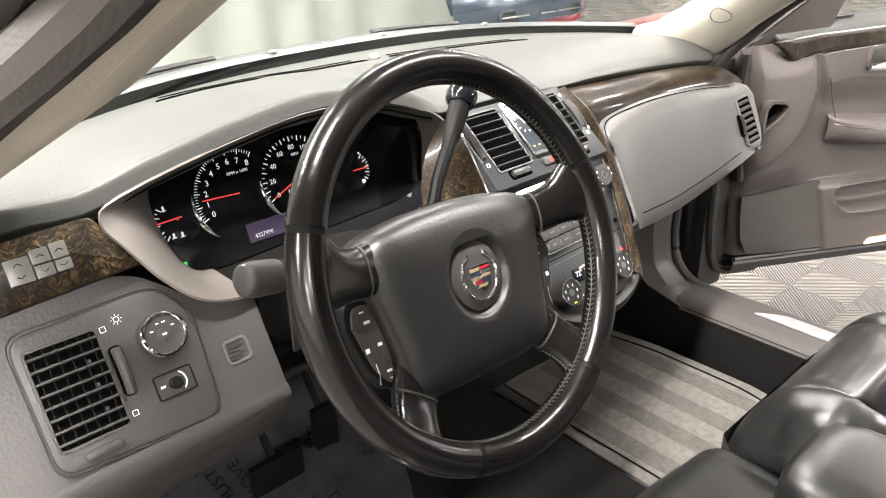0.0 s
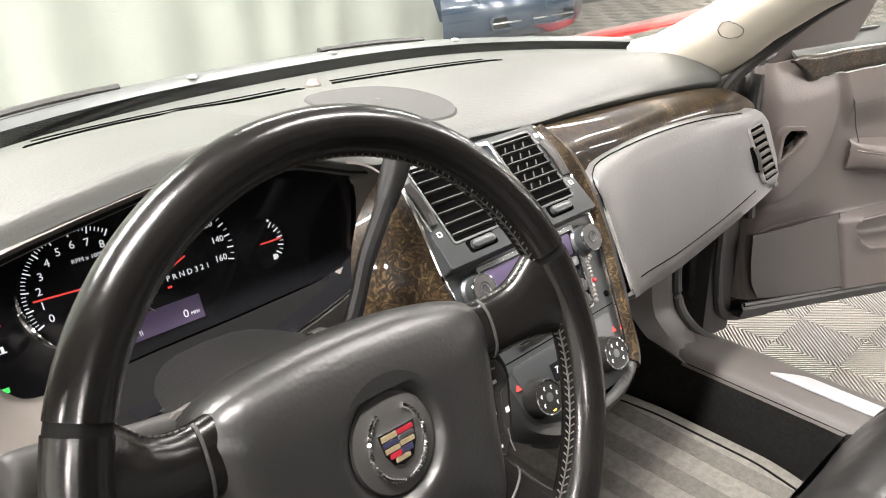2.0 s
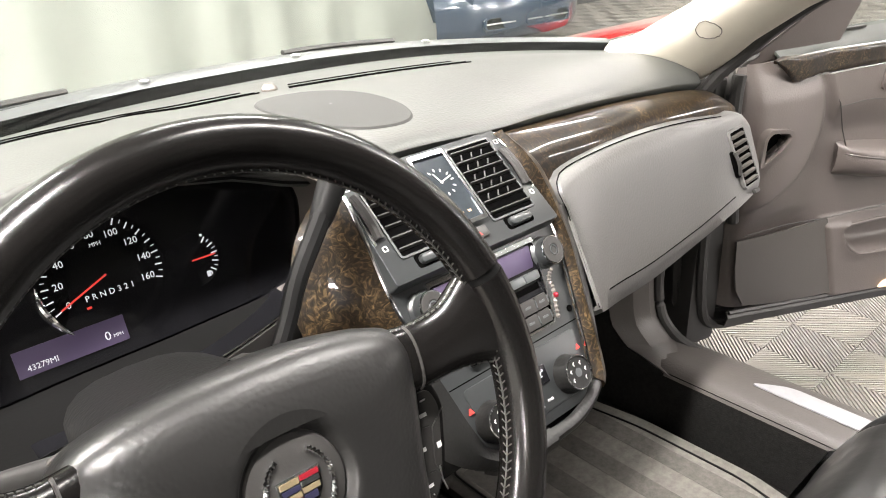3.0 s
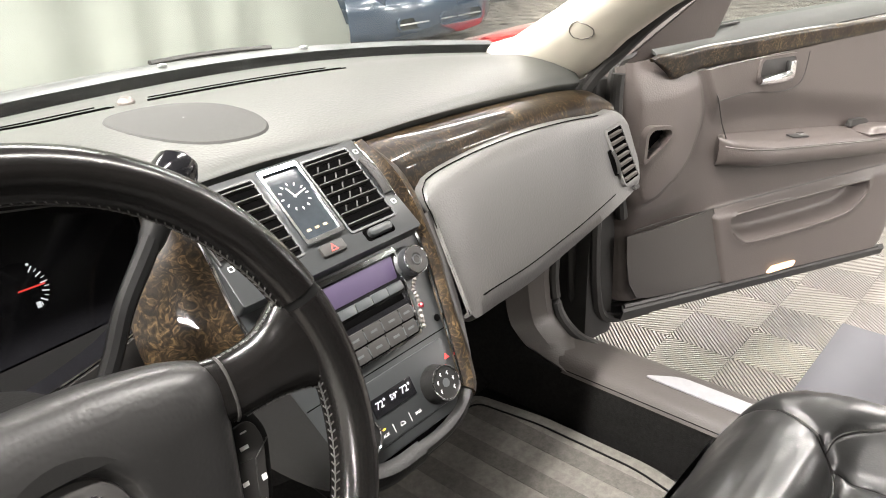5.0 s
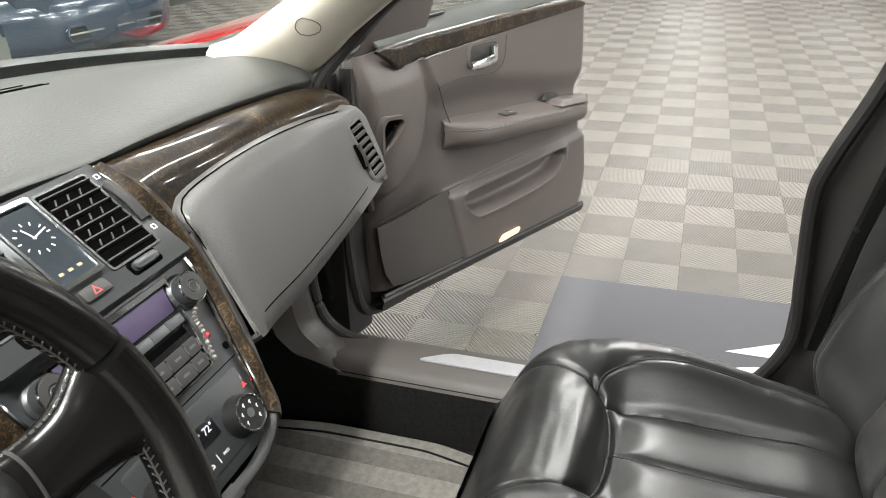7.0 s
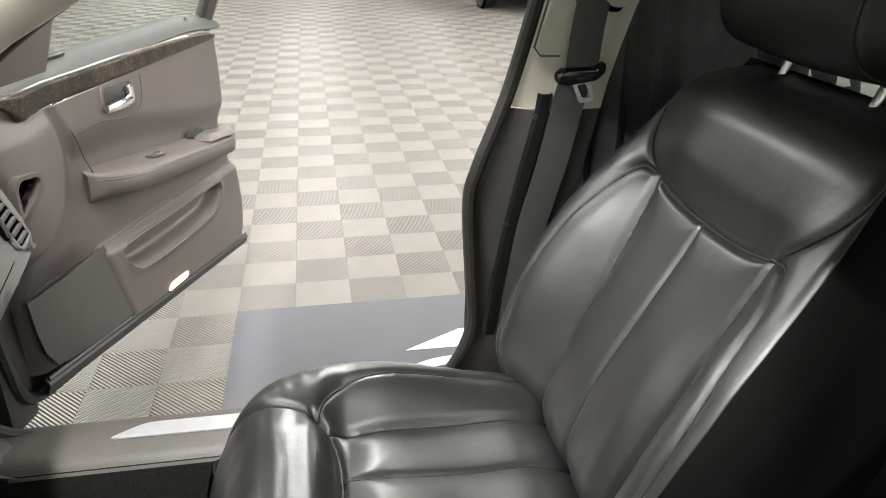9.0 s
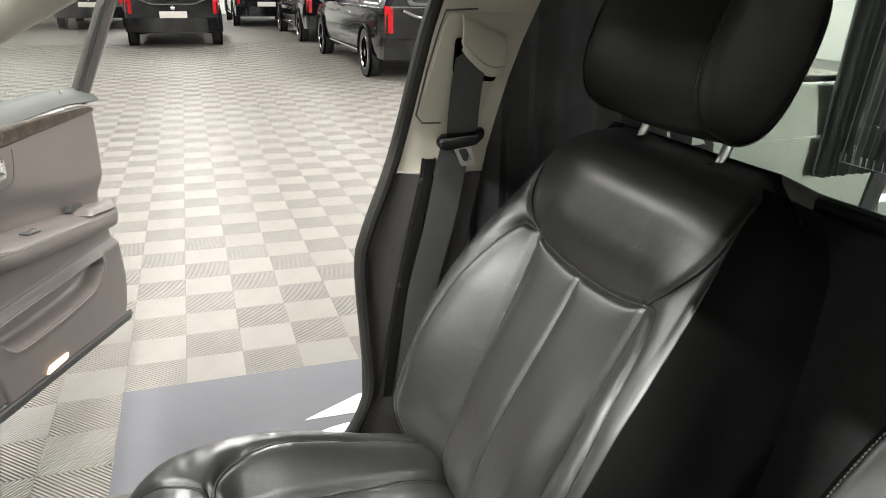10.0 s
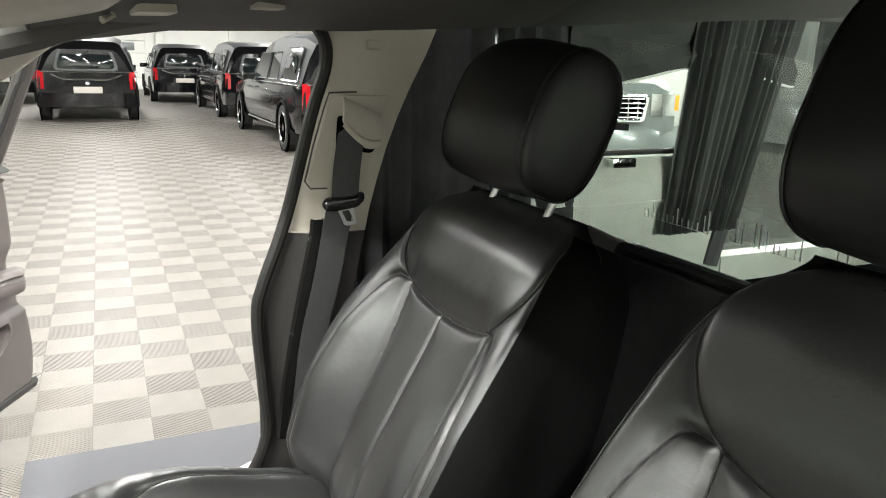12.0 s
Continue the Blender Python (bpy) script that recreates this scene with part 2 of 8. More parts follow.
M = {
    "leather": mat("black_leather", (0.019, 0.0192, 0.0188), 0.42, coat=0.92, coat_rough=0.34, var=0.2, var_scale=6, bump=0.22, bump_scale=420, voronoi=True, bump2=0.36, bump2_scale=22, rough_var=0.09),
    # darker copy of the seat leather, painting in shade on the head restraints
    "headleather": mat("shaded_head_restraint_leather", (0.0085, 0.0086, 0.0084), 0.44, spec=0.35, coat=0.16, coat_rough=0.36, var=0.2, var_scale=6, bump=0.10, bump_scale=420, voronoi=True, bump2=0.2, bump2_scale=12, rough_var=0.06),
    # near-black side leather, the shade between the seats put into its colour
    "sideshade": mat("seat_side_shade_black", (0.0040, 0.0040, 0.0040), 0.6, spec=0.05, var=0.1, var_scale=8, bump=0.2, bump_scale=300),
    "wheel": mat("worn_wheel_leather", (0.0050, 0.0046, 0.0044), 0.21, spec=0.40, var=0.25, var_scale=9, bump=0.08, bump_scale=500, voronoi=True, rough_var=0.05),
    "soft": mat("grained_grey_vinyl", (0.076, 0.0742, 0.0715), 0.42, spec=0.5, var=0.07, var_scale=5, bump=0.45, bump_scale=330, voronoi=True, rough_var=0.05),
    "dash": mat("grained_dash_vinyl", (0.0485, 0.0505, 0.0465), 0.46, var=0.05, var_scale=4, bump=0.4, bump_scale=330, voronoi=True),
    "airbag": mat("airbag_cover_vinyl", (0.0105, 0.0103, 0.0101), 0.36, spec=0.5, var=0.06, var_scale=6, bump=0.28, bump_scale=300, voronoi=True),
    "door": mat("door_vinyl", (0.079, 0.0665, 0.0615), 0.46, spec=0.4, var=0.06, var_scale=5, bump=0.35, bump_scale=330, voronoi=True),
    "panel": mat("dark_smooth_plastic", (0.030, 0.029, 0.028), 0.45, spec=0.3, var=0.08, var_scale=8, bump=0.12, bump_scale=500),
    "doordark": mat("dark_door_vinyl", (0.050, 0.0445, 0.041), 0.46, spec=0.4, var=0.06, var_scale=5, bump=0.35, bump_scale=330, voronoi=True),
    "dpanel": mat("charcoal_grained_panel", (0.036, 0.034, 0.0325), 0.42, spec=0.45, var=0.06, var_scale=6, bump=0.4, bump_scale=300, voronoi=True),
    "cowl": mat("weathered_grey_cowl", (0.055, 0.058, 0.058), 0.36, var=0.12, var_scale=10, bump=0.1, bump_scale=200),
    "bezel": mat("satin_grey_bezel", (0.095, 0.085, 0.077), 0.42, var=0.05, var_scale=6, bump=0.2, bump_scale=400),
    "switch": mat("satin_switch_paint", (0.105, 0.102, 0.096), 0.35, 0.2, var=0.05, var_scale=30),
    "shroud": mat("charcoal_shroud_plastic", (0.009, 0.0089, 0.0087), 0.45, spec=0.28, var=0.06, var_scale=6, bump=0.4, bump_scale=300, voronoi=True),
    "stack": mat("satin_graphite_paint", (0.029, 0.0315, 0.0325), 0.34, 0.15, spec=0.5, var=0.05, var_scale=9, bump=0.05, bump_scale=600),
    "button": mat("satin_grey_button_paint", (0.075, 0.081, 0.084), 0.3, 0.35, var=0.05, var_scale=30),
    "ledge": mat("grey_window_ledge_vinyl", (0.055, 0.058, 0.054), 0.62, spec=0.2, var=0.05, var_scale=6, bump=0.2, bump_scale=300),
    "gloss": mat("gloss_black_plastic", (0.006, 0.006, 0.007), 0.12, var=0.1, var_scale=20),
    "black": mat("matt_black_plastic", (0.0045, 0.0045, 0.0045), 0.5, spec=0.10, var=0.15, var_scale=20, bump=0.1, bump_scale=300),
    "void": mat("deep_black_recess", (0.002, 0.002, 0.002), 0.9, spec=0.0, var=0.2, var_scale=30),
    "chrome": mat("chrome", (0.82, 0.83, 0.84), 0.08, 1.0, var=0.03, var_scale=30),
    "steel": mat("brushed_steel", (0.62, 0.62, 0.62), 0.28, 1.0, var=0.06, var_scale=40),
    "rubber": mat("rubber_seal", (0.024, 0.023, 0.022), 0.5, spec=0.4, var=0.15, var_scale=12, bump=0.15, bump_scale=250),
    "beige": mat("woven_beige_trim", (0.52, 0.485, 0.41), 0.62, var=0.04, var_scale=7, bump=0.3, bump_scale=700),
    "headliner": mat("grey_headliner_cloth", (0.10, 0.095, 0.088), 0.9, var=0.06, var_scale=30, bump=0.3, bump_scale=500),
    "carpet": mat("black_carpet_pile", (0.007, 0.0067, 0.0064), 0.95, spec=0.1, var=0.35, var_scale=120, bump=0.9, bump_scale=650),
    "floormat": mat("brushed_grey_carpet_mat", (0.112, 0.105, 0.094), 0.92, var=0.25, var_scale=60, bump=0.9, bump_scale=650),
    "belt": mat("grey_webbing", (0.055, 0.055, 0.055), 0.6, var=0.1, var_scale=60, bump=0.5, bump_scale=900),
    "curtain": mat("dark_drape_cloth", (0.055, 0.056, 0.057), 0.8, spec=0.15, var=0.2, var_scale=15, bump=0.3, bump_scale=500),
    "palepanel": mat("pale_silver_trim_paint", (0.40, 0.425, 0.38), 0.4, var=0.06, var_scale=12),
    "drape": mat("grey_green_drape_cloth", (0.030, 0.033, 0.030), 0.75, var=0.15, var_scale=15, bump=0.3, bump_scale=500),
    # tile2 darker than tile: shading from rib direction put into base colour
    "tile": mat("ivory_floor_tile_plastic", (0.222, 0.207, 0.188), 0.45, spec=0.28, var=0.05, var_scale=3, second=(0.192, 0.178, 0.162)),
    "tile2": mat("rib_shade_floor_tile_plastic", (0.178, 0.165, 0.151), 0.45, spec=0.28, var=0.05, var_scale=3, second=(0.145, 0.134, 0.123)),
    # far pair keeps that painted shading, plus the dark of the open slots
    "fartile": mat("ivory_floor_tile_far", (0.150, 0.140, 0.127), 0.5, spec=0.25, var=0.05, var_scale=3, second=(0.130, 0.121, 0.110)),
    "fartile2": mat("rib_shade_floor_tile_far", (0.120, 0.112, 0.102), 0.5, spec=0.25, var=0.05, var_scale=3, second=(0.100, 0.093, 0.085)),
    "subfloor": mat("grey_sealed_concrete", (0.035, 0.034, 0.033), 0.7, var=0.15, var_scale=2, bump=0.1, bump_scale=60),
    "greymat": mat("slate_grey_floor_mat", (0.064, 0.064, 0.073), 0.65, var=0.05, var_scale=5, bump=0.3, bump_scale=300),
    "white": mat("white_vinyl_print", (0.78, 0.78, 0.78), 0.5, var=0.03, var_scale=10),
    # greys for the rear wall and ceiling, chosen to hold back bounced light
    "lowbounce": mat("low_bounce_wall_grey", (0.30, 0.30, 0.29), 0.8, var=0.06, var_scale=1.2, bump=0.15, bump_scale=40),
    "roofing": mat("low_bounce_ceiling_grey", (0.16, 0.16, 0.16), 0.8, var=0.06, var_scale=1.2),
    "wall": mat("white_painted_wall", (0.72, 0.72, 0.68), 0.6, var=0.04, var_scale=1.2, bump=0.15, bump_scale=40),
    "sheet": mat("pale_curtain_sheet", (0.41, 0.435, 0.39), 0.7, var=0.05, var_scale=1.2),
    "paint": mat("black_car_paint", (0.003, 0.003, 0.0036), 0.12, spec=0.35, var=0.1, var_scale=2, coat=0.35),
    "silver": mat("pale_silver_car_paint", (0.15, 0.168, 0.168), 0.25, 0.2, var=0.03, var_scale=2, coat=1.0),
    "bluegrey": mat("dark_blue_car_paint", (0.030, 0.046, 0.068), 0.2, 0.2, var=0.1, var_scale=2, coat=1.0),
    "red": mat("red_car_paint", (0.48, 0.02, 0.02), 0.25, var=0.05, var_scale=2, coat=1.0),
    "vinyltop": mat("grained_vinyl_roof", (0.030, 0.031, 0.033), 0.5, var=0.1, var_scale=6, bump=0.3, bump_scale=120),
    "taillamp": mat("red_lamp_lens", (0.36, 0.008, 0.012), 0.12, var=0.2, var_scale=20, coat=1.0),
    "amber": mat("amber_lamp_lens", (0.9, 0.35, 0.03), 0.2, var=0.1, var_scale=20),
    "tyre": mat("tyre_rubber", (0.014, 0.014, 0.014), 0.7, var=0.2, var_scale=12, bump=0.3, bump_scale=120),
    "rim": mat("polished_alloy", (0.60, 0.60, 0.61), 0.2, 1.0, var=0.05, var_scale=12),
    "felt": mat("grey_carpeted_panel", (0.060, 0.062, 0.060), 0.9, spec=0.1, var=0.12, var_scale=40, bump=0.5, bump_scale=500),
    "scuff": mat("brushed_pale_alloy", (0.29, 0.29, 0.30), 0.4, 0.3, var=0.06, var_scale=60),
    "plate": mat("pale_plate_enamel", (0.42, 0.39, 0.35), 0.45, var=0.06, var_scale=15),
    "darkglass": mat("dark_tinted_glass", (0.006, 0.009, 0.009), 0.06, var=0.1, var_scale=3, coat=0.5),
    "thread": mat("grey_thread", (0.024, 0.024, 0.022), 0.6, var=0.1, var_scale=80),
    "print": mat("white_print", (0.72, 0.72, 0.70), 0.5, var=0.03, var_scale=60),
    "scriptbar": mat("pale_etched_film", (0.62, 0.63, 0.61), 0.6, var=0.15, var_scale=200),
    "gold": mat("gold_enamel", (0.34, 0.27, 0.17), 0.25, 0.6, var=0.08, var_scale=60),
    "enamelred": mat("red_enamel", (0.20, 0.012, 0.02), 0.2, var=0.1, var_scale=60),
    "enamelblue": mat("blue_enamel", (0.02, 0.02, 0.04), 0.2, var=0.1, var_scale=60),
    "wood": burl_mat(),
    "glass": glass_mat("clear_glass", (0.93, 0.96, 0.94)),
    "partglass": glass_mat("partition_glass", (0.88, 0.91, 0.88), 0.035),
    "tintglass": glass_mat("grey_tinted_glass", (0.15, 0.165, 0.155), 0.10),
    "sideglass": glass_mat("side_glass", (0.80, 0.84, 0.80)),
    "litwhite": glow("lit_white_print", (0.8, 0.84, 0.88), 0.26),
    "litred": glow("lit_red_needle", (0.7, 0.05, 0.04), 0.35),
    "litgreen": glow("lit_green_symbol", (0.05, 1.0, 0.15), 0.9),
    "litblue": glow("lit_blue_mark", (0.1, 0.2, 1.0), 1.0),
    "litamber": glow("lit_amber_mark", (1.0, 0.5, 0.05), 1.2),
    "screen": glow("violet_screen", (0.075, 0.055, 0.11), 0.13),
    "tube": glow("lit_tube_diffuser", (1.0, 0.98, 0.94), 6.0),
    "courtesy": glow("lit_courtesy_lens", (1.0, 0.62, 0.32), 1.2),
}


# ---------------------------------------------------------------- building helpers
def finish(name, bm, material, smooth=35):
    me = bpy.data.meshes.new(name)
    bmesh.ops.recalc_face_normals(bm, faces=bm.faces)
    bm.to_mesh(me)
    bm.free()
    for mm in material if isinstance(material, (list, tuple)) else [material]:
        me.materials.append(mm)
    if smooth:
        me.shade_smooth()
        me.set_sharp_from_angle(angle=radians(smooth))
    return new(name, me)


def part(name, bm, material, parent, label="", smooth=35):
    ob = finish(name, bm, material, smooth)
    ob.parent = parent
    if label:
        tagged(ob, label)
    return ob


def thing(name, at, label, category, group="", kind=""):
    ob = new(name)
    ob.empty_display_size = 0.05
    ob.location = at
    ob.rotation_mode = "XYZ"
    bpy.context.view_layer.update()
    return tagged(ob, label, category, group, kind)


def settle(parent):
    """Children are built in world places; take the parent's place off them."""
    inv = Matrix.Translation(parent.location).inverted()
    for ch in parent.children:
        ch.matrix_parent_inverse = inv


def structure(name, bm, material, label, category, smooth=35):
    return tagged(finish(name, bm, material, smooth), label, category, "", "structure")


def put_box(bm, lo, hi, bevel=0.0, m=None):
    vs = bmesh.ops.create_cube(bm, size=1.0)["verts"]
    c = [(a + b) / 2 for a, b in zip(lo, hi)]
    s = [b - a for a, b in zip(lo, hi)]
    for v in vs:
        v.co = Vector((v.co.x * s[0] + c[0], v.co.y * s[1] + c[1], v.co.z * s[2] + c[2]))
    if bevel:
        es = list({e for v in vs for e in v.link_edges})
        r = bmesh.ops.bevel(bm, geom=es, offset=bevel, segments=2, affect="EDGES", profile=0.7)
        vs = list({v for f in r["faces"] for v in f.verts} | {v for v in vs if v.is_valid})
    if m is not None:
        for v in vs:
            v.co = m @ v.co
    return vs


def box(lo, hi, bevel=0.0, m=None):
    bm = bmesh.new()
    put_box(bm, lo, hi, bevel, m)
    return bm


def put_grid(bm, rows, close_u=False, cap=False):
    """Skin between rows of points; close_u joins each row's end to its start."""
    vv = [[bm.verts.new(p) for p in r] for r in rows]
    n = len(rows[0])
    for a, b in zip(vv, vv[1:]):
        for i in range(n if close_u else n - 1):
            j = (i + 1) % n
            bm.faces.new((a[i], a[j], b[j], b[i]))
    if cap and close_u:
        bm.faces.new(vv[0][::-1])
        bm.faces.new(vv[-1])
    return vv


def grid(rows, close_u=False, cap=False):
    bm = bmesh.new()
    put_grid(bm, rows, close_u, cap)
    return bm


def catmull(pts, n):
    """A smooth curve through pts, n points a span."""
    P = [Vector(p) for p in pts]
    P = [2 * P[0] - P[1]] + P + [2 * P[-1] - P[-2]]
    out = []
    for i in range(1, len(P) - 2):
        for k in range(n):
            t = k / n
            a, b, c, d = P[i - 1], P[i], P[i + 1], P[i + 2]
            out.append(0.5 * ((2 * b) + (c - a) * t + (2 * a - 5 * b + 4 * c - d) * t * t + (3 * b - a - 3 * c + d) * t ** 3))
    out.append(P[-2])
    return out


def even(pts, n):
    """n points at even steps along a polyline."""
    P = [Vector(p) for p in pts]
    s = [0.0]
    for a, b in zip(P, P[1:]):
        s.append(s[-1] + (b - a).length)
    out = []
    for k in range(n):
        d = s[-1] * k / (n - 1)
        i = max(j for j in range(len(s)) if s[j] <= d + 1e-9)
        i = min(i, len(P) - 2)
        out.append(P[i].lerp(P[i + 1], (d - s[i]) / max(1e-9, s[i + 1] - s[i])))
    return out


def put_tube(bm, pts, r, sides=8, closed=False, flat=1.0):
    """A round rod along pts; r a number or one for each point."""
    P = [Vector(p) for p in pts]
    rows = []
    up = Vector((0.02, 0.03, 1))
    for i, p in enumerate(P):
        a = P[i - 1] if (i or closed) else p
        b = P[(i + 1) % len(P)] if (i < len(P) - 1 or closed) else p
        d = (b - a).normalized()
        if abs(d.dot(up)) > 0.98:
            up = Vector((1, 0.05, 0.02))
        u = d.cross(up).normalized()
        w = u.cross(d).normalized()
        rr = r[i] if isinstance(r, (list, tuple)) else r
        rows.append([p + (u * math.cos(k * math.tau / sides) + w * math.sin(k * math.tau / sides) * flat) * rr for k in range(sides)])
    if closed:
        rows.append(rows[0])
    put_grid(bm, rows, True, not closed)


def tube(pts, r, sides=8, closed=False, flat=1.0):
    bm = bmesh.new()
    put_tube(bm, pts, r, sides, closed, flat)
    if closed:
        bmesh.ops.remove_doubles(bm, verts=bm.verts, dist=1e-6)
    return bm


def circle_tube(m, r, z, thick_r, n=36):
    """A thin round ring lying in the plane of m."""
    return tube([m @ Vector((r * math.cos(math.tau * k / n), r * math.sin(math.tau * k / n), z)) for k in range(n)], thick_r, 7, True)


def plane_frame(origin, u, v):
    """Local x along u, local y along v, local z out of the face."""
    u, v = Vector(u).normalized(), Vector(v).normalized()
    w = u.cross(v).normalized()
    v = w.cross(u)
    return Matrix(((u.x, v.x, w.x, origin[0]), (u.y, v.y, w.y, origin[1]), (u.z, v.z, w.z, origin[2]), (0, 0, 0, 1)))


def rrect(w, h, r, n=4):
    out = []
    for cx, cy, a in ((w / 2 - r, h / 2 - r, 0), (-w / 2 + r, h / 2 - r, 90), (-w / 2 + r, -h / 2 + r, 180), (w / 2 - r, -h / 2 + r, 270)):
        for k in range(n + 1):
            q = radians(a + 90 * k / n)
            out.append((cx + r * math.cos(q), cy + r * math.sin(q)))
    return out


def round_poly(pts, r, n=4):
    """A polygon with its corners rounded by about r."""
    out = []
    for i, p in enumerate(pts):
        a, b, c = Vector(pts[i - 1]), Vector(p), Vector(pts[(i + 1) % len(pts)])
        d1, d2 = a - b, c - b
        k1, k2 = min(r, d1.length * 0.45), min(r, d2.length * 0.45)
        s, e = b + d1.normalized() * k1, b + d2.normalized() * k2
        for k in range(n + 1):
            t = k / n
            q = s * (1 - t) ** 2 + b * 2 * t * (1 - t) + e * t * t
            out.append((q.x, q.y))
    return out


def put_slab(bm, outline, m, z0, z1, edge=0.0):
    """A flat piece with a rounded front edge: the outline at z0, its face at z1."""
    c = Vector((sum(p[0] for p in outline) / len(outline), sum(p[1] for p in outline) / len(outline)))
    def ring(z, inset):
        out = []
        for i, p in enumerate(outline):
            a, b = Vector(outline[i - 1]), Vector(outline[(i + 1) % len(outline)])
            d = (b - a).normalized()
            nn = Vector((-d.y, d.x))
            if nn.dot(c - Vector(p)) < 0:
                nn = -nn
            q = Vector(p) + nn * inset
            out.append(m @ Vector((q.x, q.y, z)))
        return out
    rows = [ring(z0, 0.0), ring(z1 - edge, 0.0)]
    if edge:
        rows += [ring(z1 - edge * 0.3, edge * 0.3), ring(z1, edge)]
    vv = put_grid(bm, rows, True)
    bm.faces.new(vv[0][::-1])
    bm.faces.new(vv[-1])


def slab(outline, m, z0, z1, edge=0.0):
    bm = bmesh.new()
    put_slab(bm, outline, m, z0, z1, edge)
    return bm


def put_lathe(bm, profile, m, sides=24):
    """profile: (radius, height) from the base up, turned round local z."""
    rows = [[m @ Vector((r * math.cos(k * math.tau / sides), r * math.sin(k * math.tau / sides), z)) for k in range(sides)] for r, z in profile]
    vv = put_grid(bm, rows, True)
    bm.faces.new(vv[0][::-1])
    bm.faces.new(vv[-1])


def lathe(profile, m, sides=24):
    bm = bmesh.new()
    put_lathe(bm, profile, m, sides)
    return bm


def frame_ring(outer, inner, m, z0, z1, edge=0.001):
    """A flat frame between two outlines with as many points."""
    bm = bmesh.new()
    rows = []
    for pts, z in ((outer, z0), (outer, z1 - edge), ([(o[0] * 0.92 + i[0] * 0.08, o[1] * 0.92 + i[1] * 0.08) for o, i in zip(outer, inner)], z1),
                   ([(o[0] * 0.08 + i[0] * 0.92, o[1] * 0.08 + i[1] * 0.92) for o, i in zip(outer, inner)], z1), (inner, z1 - edge), (inner, z0)):
        rows.append([m @ Vector((p[0], p[1], z)) for p in pts])
    put_grid(bm, rows, True)
    return bm


def text_part(name, words, m, size, material, parent, align="CENTER", shear=0.0):
    """Words in the built-in font as a thin mesh, on the local xy plane of m."""
    cu = bpy.data.curves.new(name, "FONT")
    cu.body, cu.size, cu.align_x, cu.align_y, cu.extrude, cu.shear = words, size, align, "CENTER", 0.0002, shear
    cu.resolution_u = 2
    tmp = bpy.data.objects.new(name, cu)
    scene.collection.objects.link(tmp)
    dg = bpy.context.evaluated_depsgraph_get()
    me = bpy.data.meshes.new_from_object(tmp.evaluated_get(dg))
    scene.collection.objects.unlink(tmp)
    bpy.data.objects.remove(tmp)
    me.transform(m)
    me.materials.clear()
    me.materials.append(material)
    ob = new(name, me)
    ob.parent = parent
    return ob


def lerp(a, b, t):
    return a + (b - a) * t


def spline(table, x):
    """Smooth value from a table of (x, value...) rows."""
    xs = [r[0] for r in table]
    if x <= xs[0]:
        return table[0][1:]
    if x >= xs[-1]:
        return table[-1][1:]
    i = max(k for k in range(len(xs) - 1) if xs[k] <= x)
    t = (x - xs[i]) / (xs[i + 1] - xs[i])
    p0, p1, p2, p3 = table[max(i - 1, 0)], table[i], table[i + 1], table[min(i + 2, len(table) - 1)]
    out = []
    for k in range(1, len(p1)):
        a, b, c, d = p0[k], p1[k], p2[k], p3[k]
        out.append(0.5 * (2 * b + (c - a) * t + (2 * a - 5 * b + 4 * c - d) * t * t + (3 * b - a - 3 * c + d) * t ** 3))
    return out


# ---------------------------------------------------------------- the garage
PITCH, TX, TY = 0.2105, 2.03, 0.55

floor = structure("floor", box((-12, -14, -0.06), (36, 14, -0.012)), M["subfloor"], "pale ribbed plastic tile floor of the showroom garage", "floor", 0)
sheet_rows = [[Vector((x, 5.68 + 0.045 * math.sin(x * 11.0 + 1.4 * math.sin(x * 2.3)) + 0.02 * math.sin(x * 4.1), z)) for z in (-0.01, 1.1, 2.3, 4.5)] for x in np.linspace(-10.0, 4.74, 420)]
bm = grid(sheet_rows)
bmesh.ops.solidify(bm, geom=bm.faces[:], thickness=0.01)
structure("wall_front", bm, M["sheet"], "pale pleated curtain wall hanging ahead of the car", "wall", 60)
structure("wall_far", box((34, -14, -0.01), (34.2, 14, 4.5)), M["wall"], "white panelled far wall of the garage", "wall", 0)
structure("wall_side", box((-12, 11.2, -0.01), (36, 11.4, 4.5)), M["wall"], "white painted side wall of the garage", "wall", 0)
structure("wall_rear", box((-12, -12.2, -0.01), (36, -12, 4.5)), M["lowbounce"], "rear wall of the garage, grey to cut bounced light", "wall", 0)
structure("wall_near", box((-10.2, -12, -0.01), (-10.0, 11.2, 4.5)), M["wall"], "white painted near wall of the garage", "wall", 0)
structure("ceiling", box((-12.2, -12.2, 4.5), (34.2, 11.4, 4.65)), M["roofing"], "garage ceiling, dark to cut bounced light, with rows of tube lights", "ceiling", 0)

lamp_proto = None
for lx, ly in LAMPS:
    if lamp_proto is None:
        lamp_proto = thing("ceiling_light", (lx, ly, 4.5), "long white tube light fitting under the ceiling", "ceiling light", "ceiling lights")
        part("housing", box((-1.35, -0.14, -0.1), (1.35, 0.14, 0.0), 0.01), M["wall"], lamp_proto)
        part("diffuser", box((-1.32, -0.12, -0.27), (1.32, 0.12, -0.102), 0.02), M["tube"], lamp_proto, "lit white diffuser")
        for sx in (-1.34, 1.34):
            part("end_cap", box((sx - 0.012, -0.125, -0.275), (sx + 0.012, 0.125, -0.1), 0.004), M["wall"], lamp_proto)
    else:
        copy_thing(lamp_proto, pose(lx, ly, 4.5))

# grey mat with a white print, on the tiles beside the open door
floor_mat = thing("floor_mat", (1.6, -0.4, 0), "slate grey rubber-backed mat with a white printed mark", "mat")
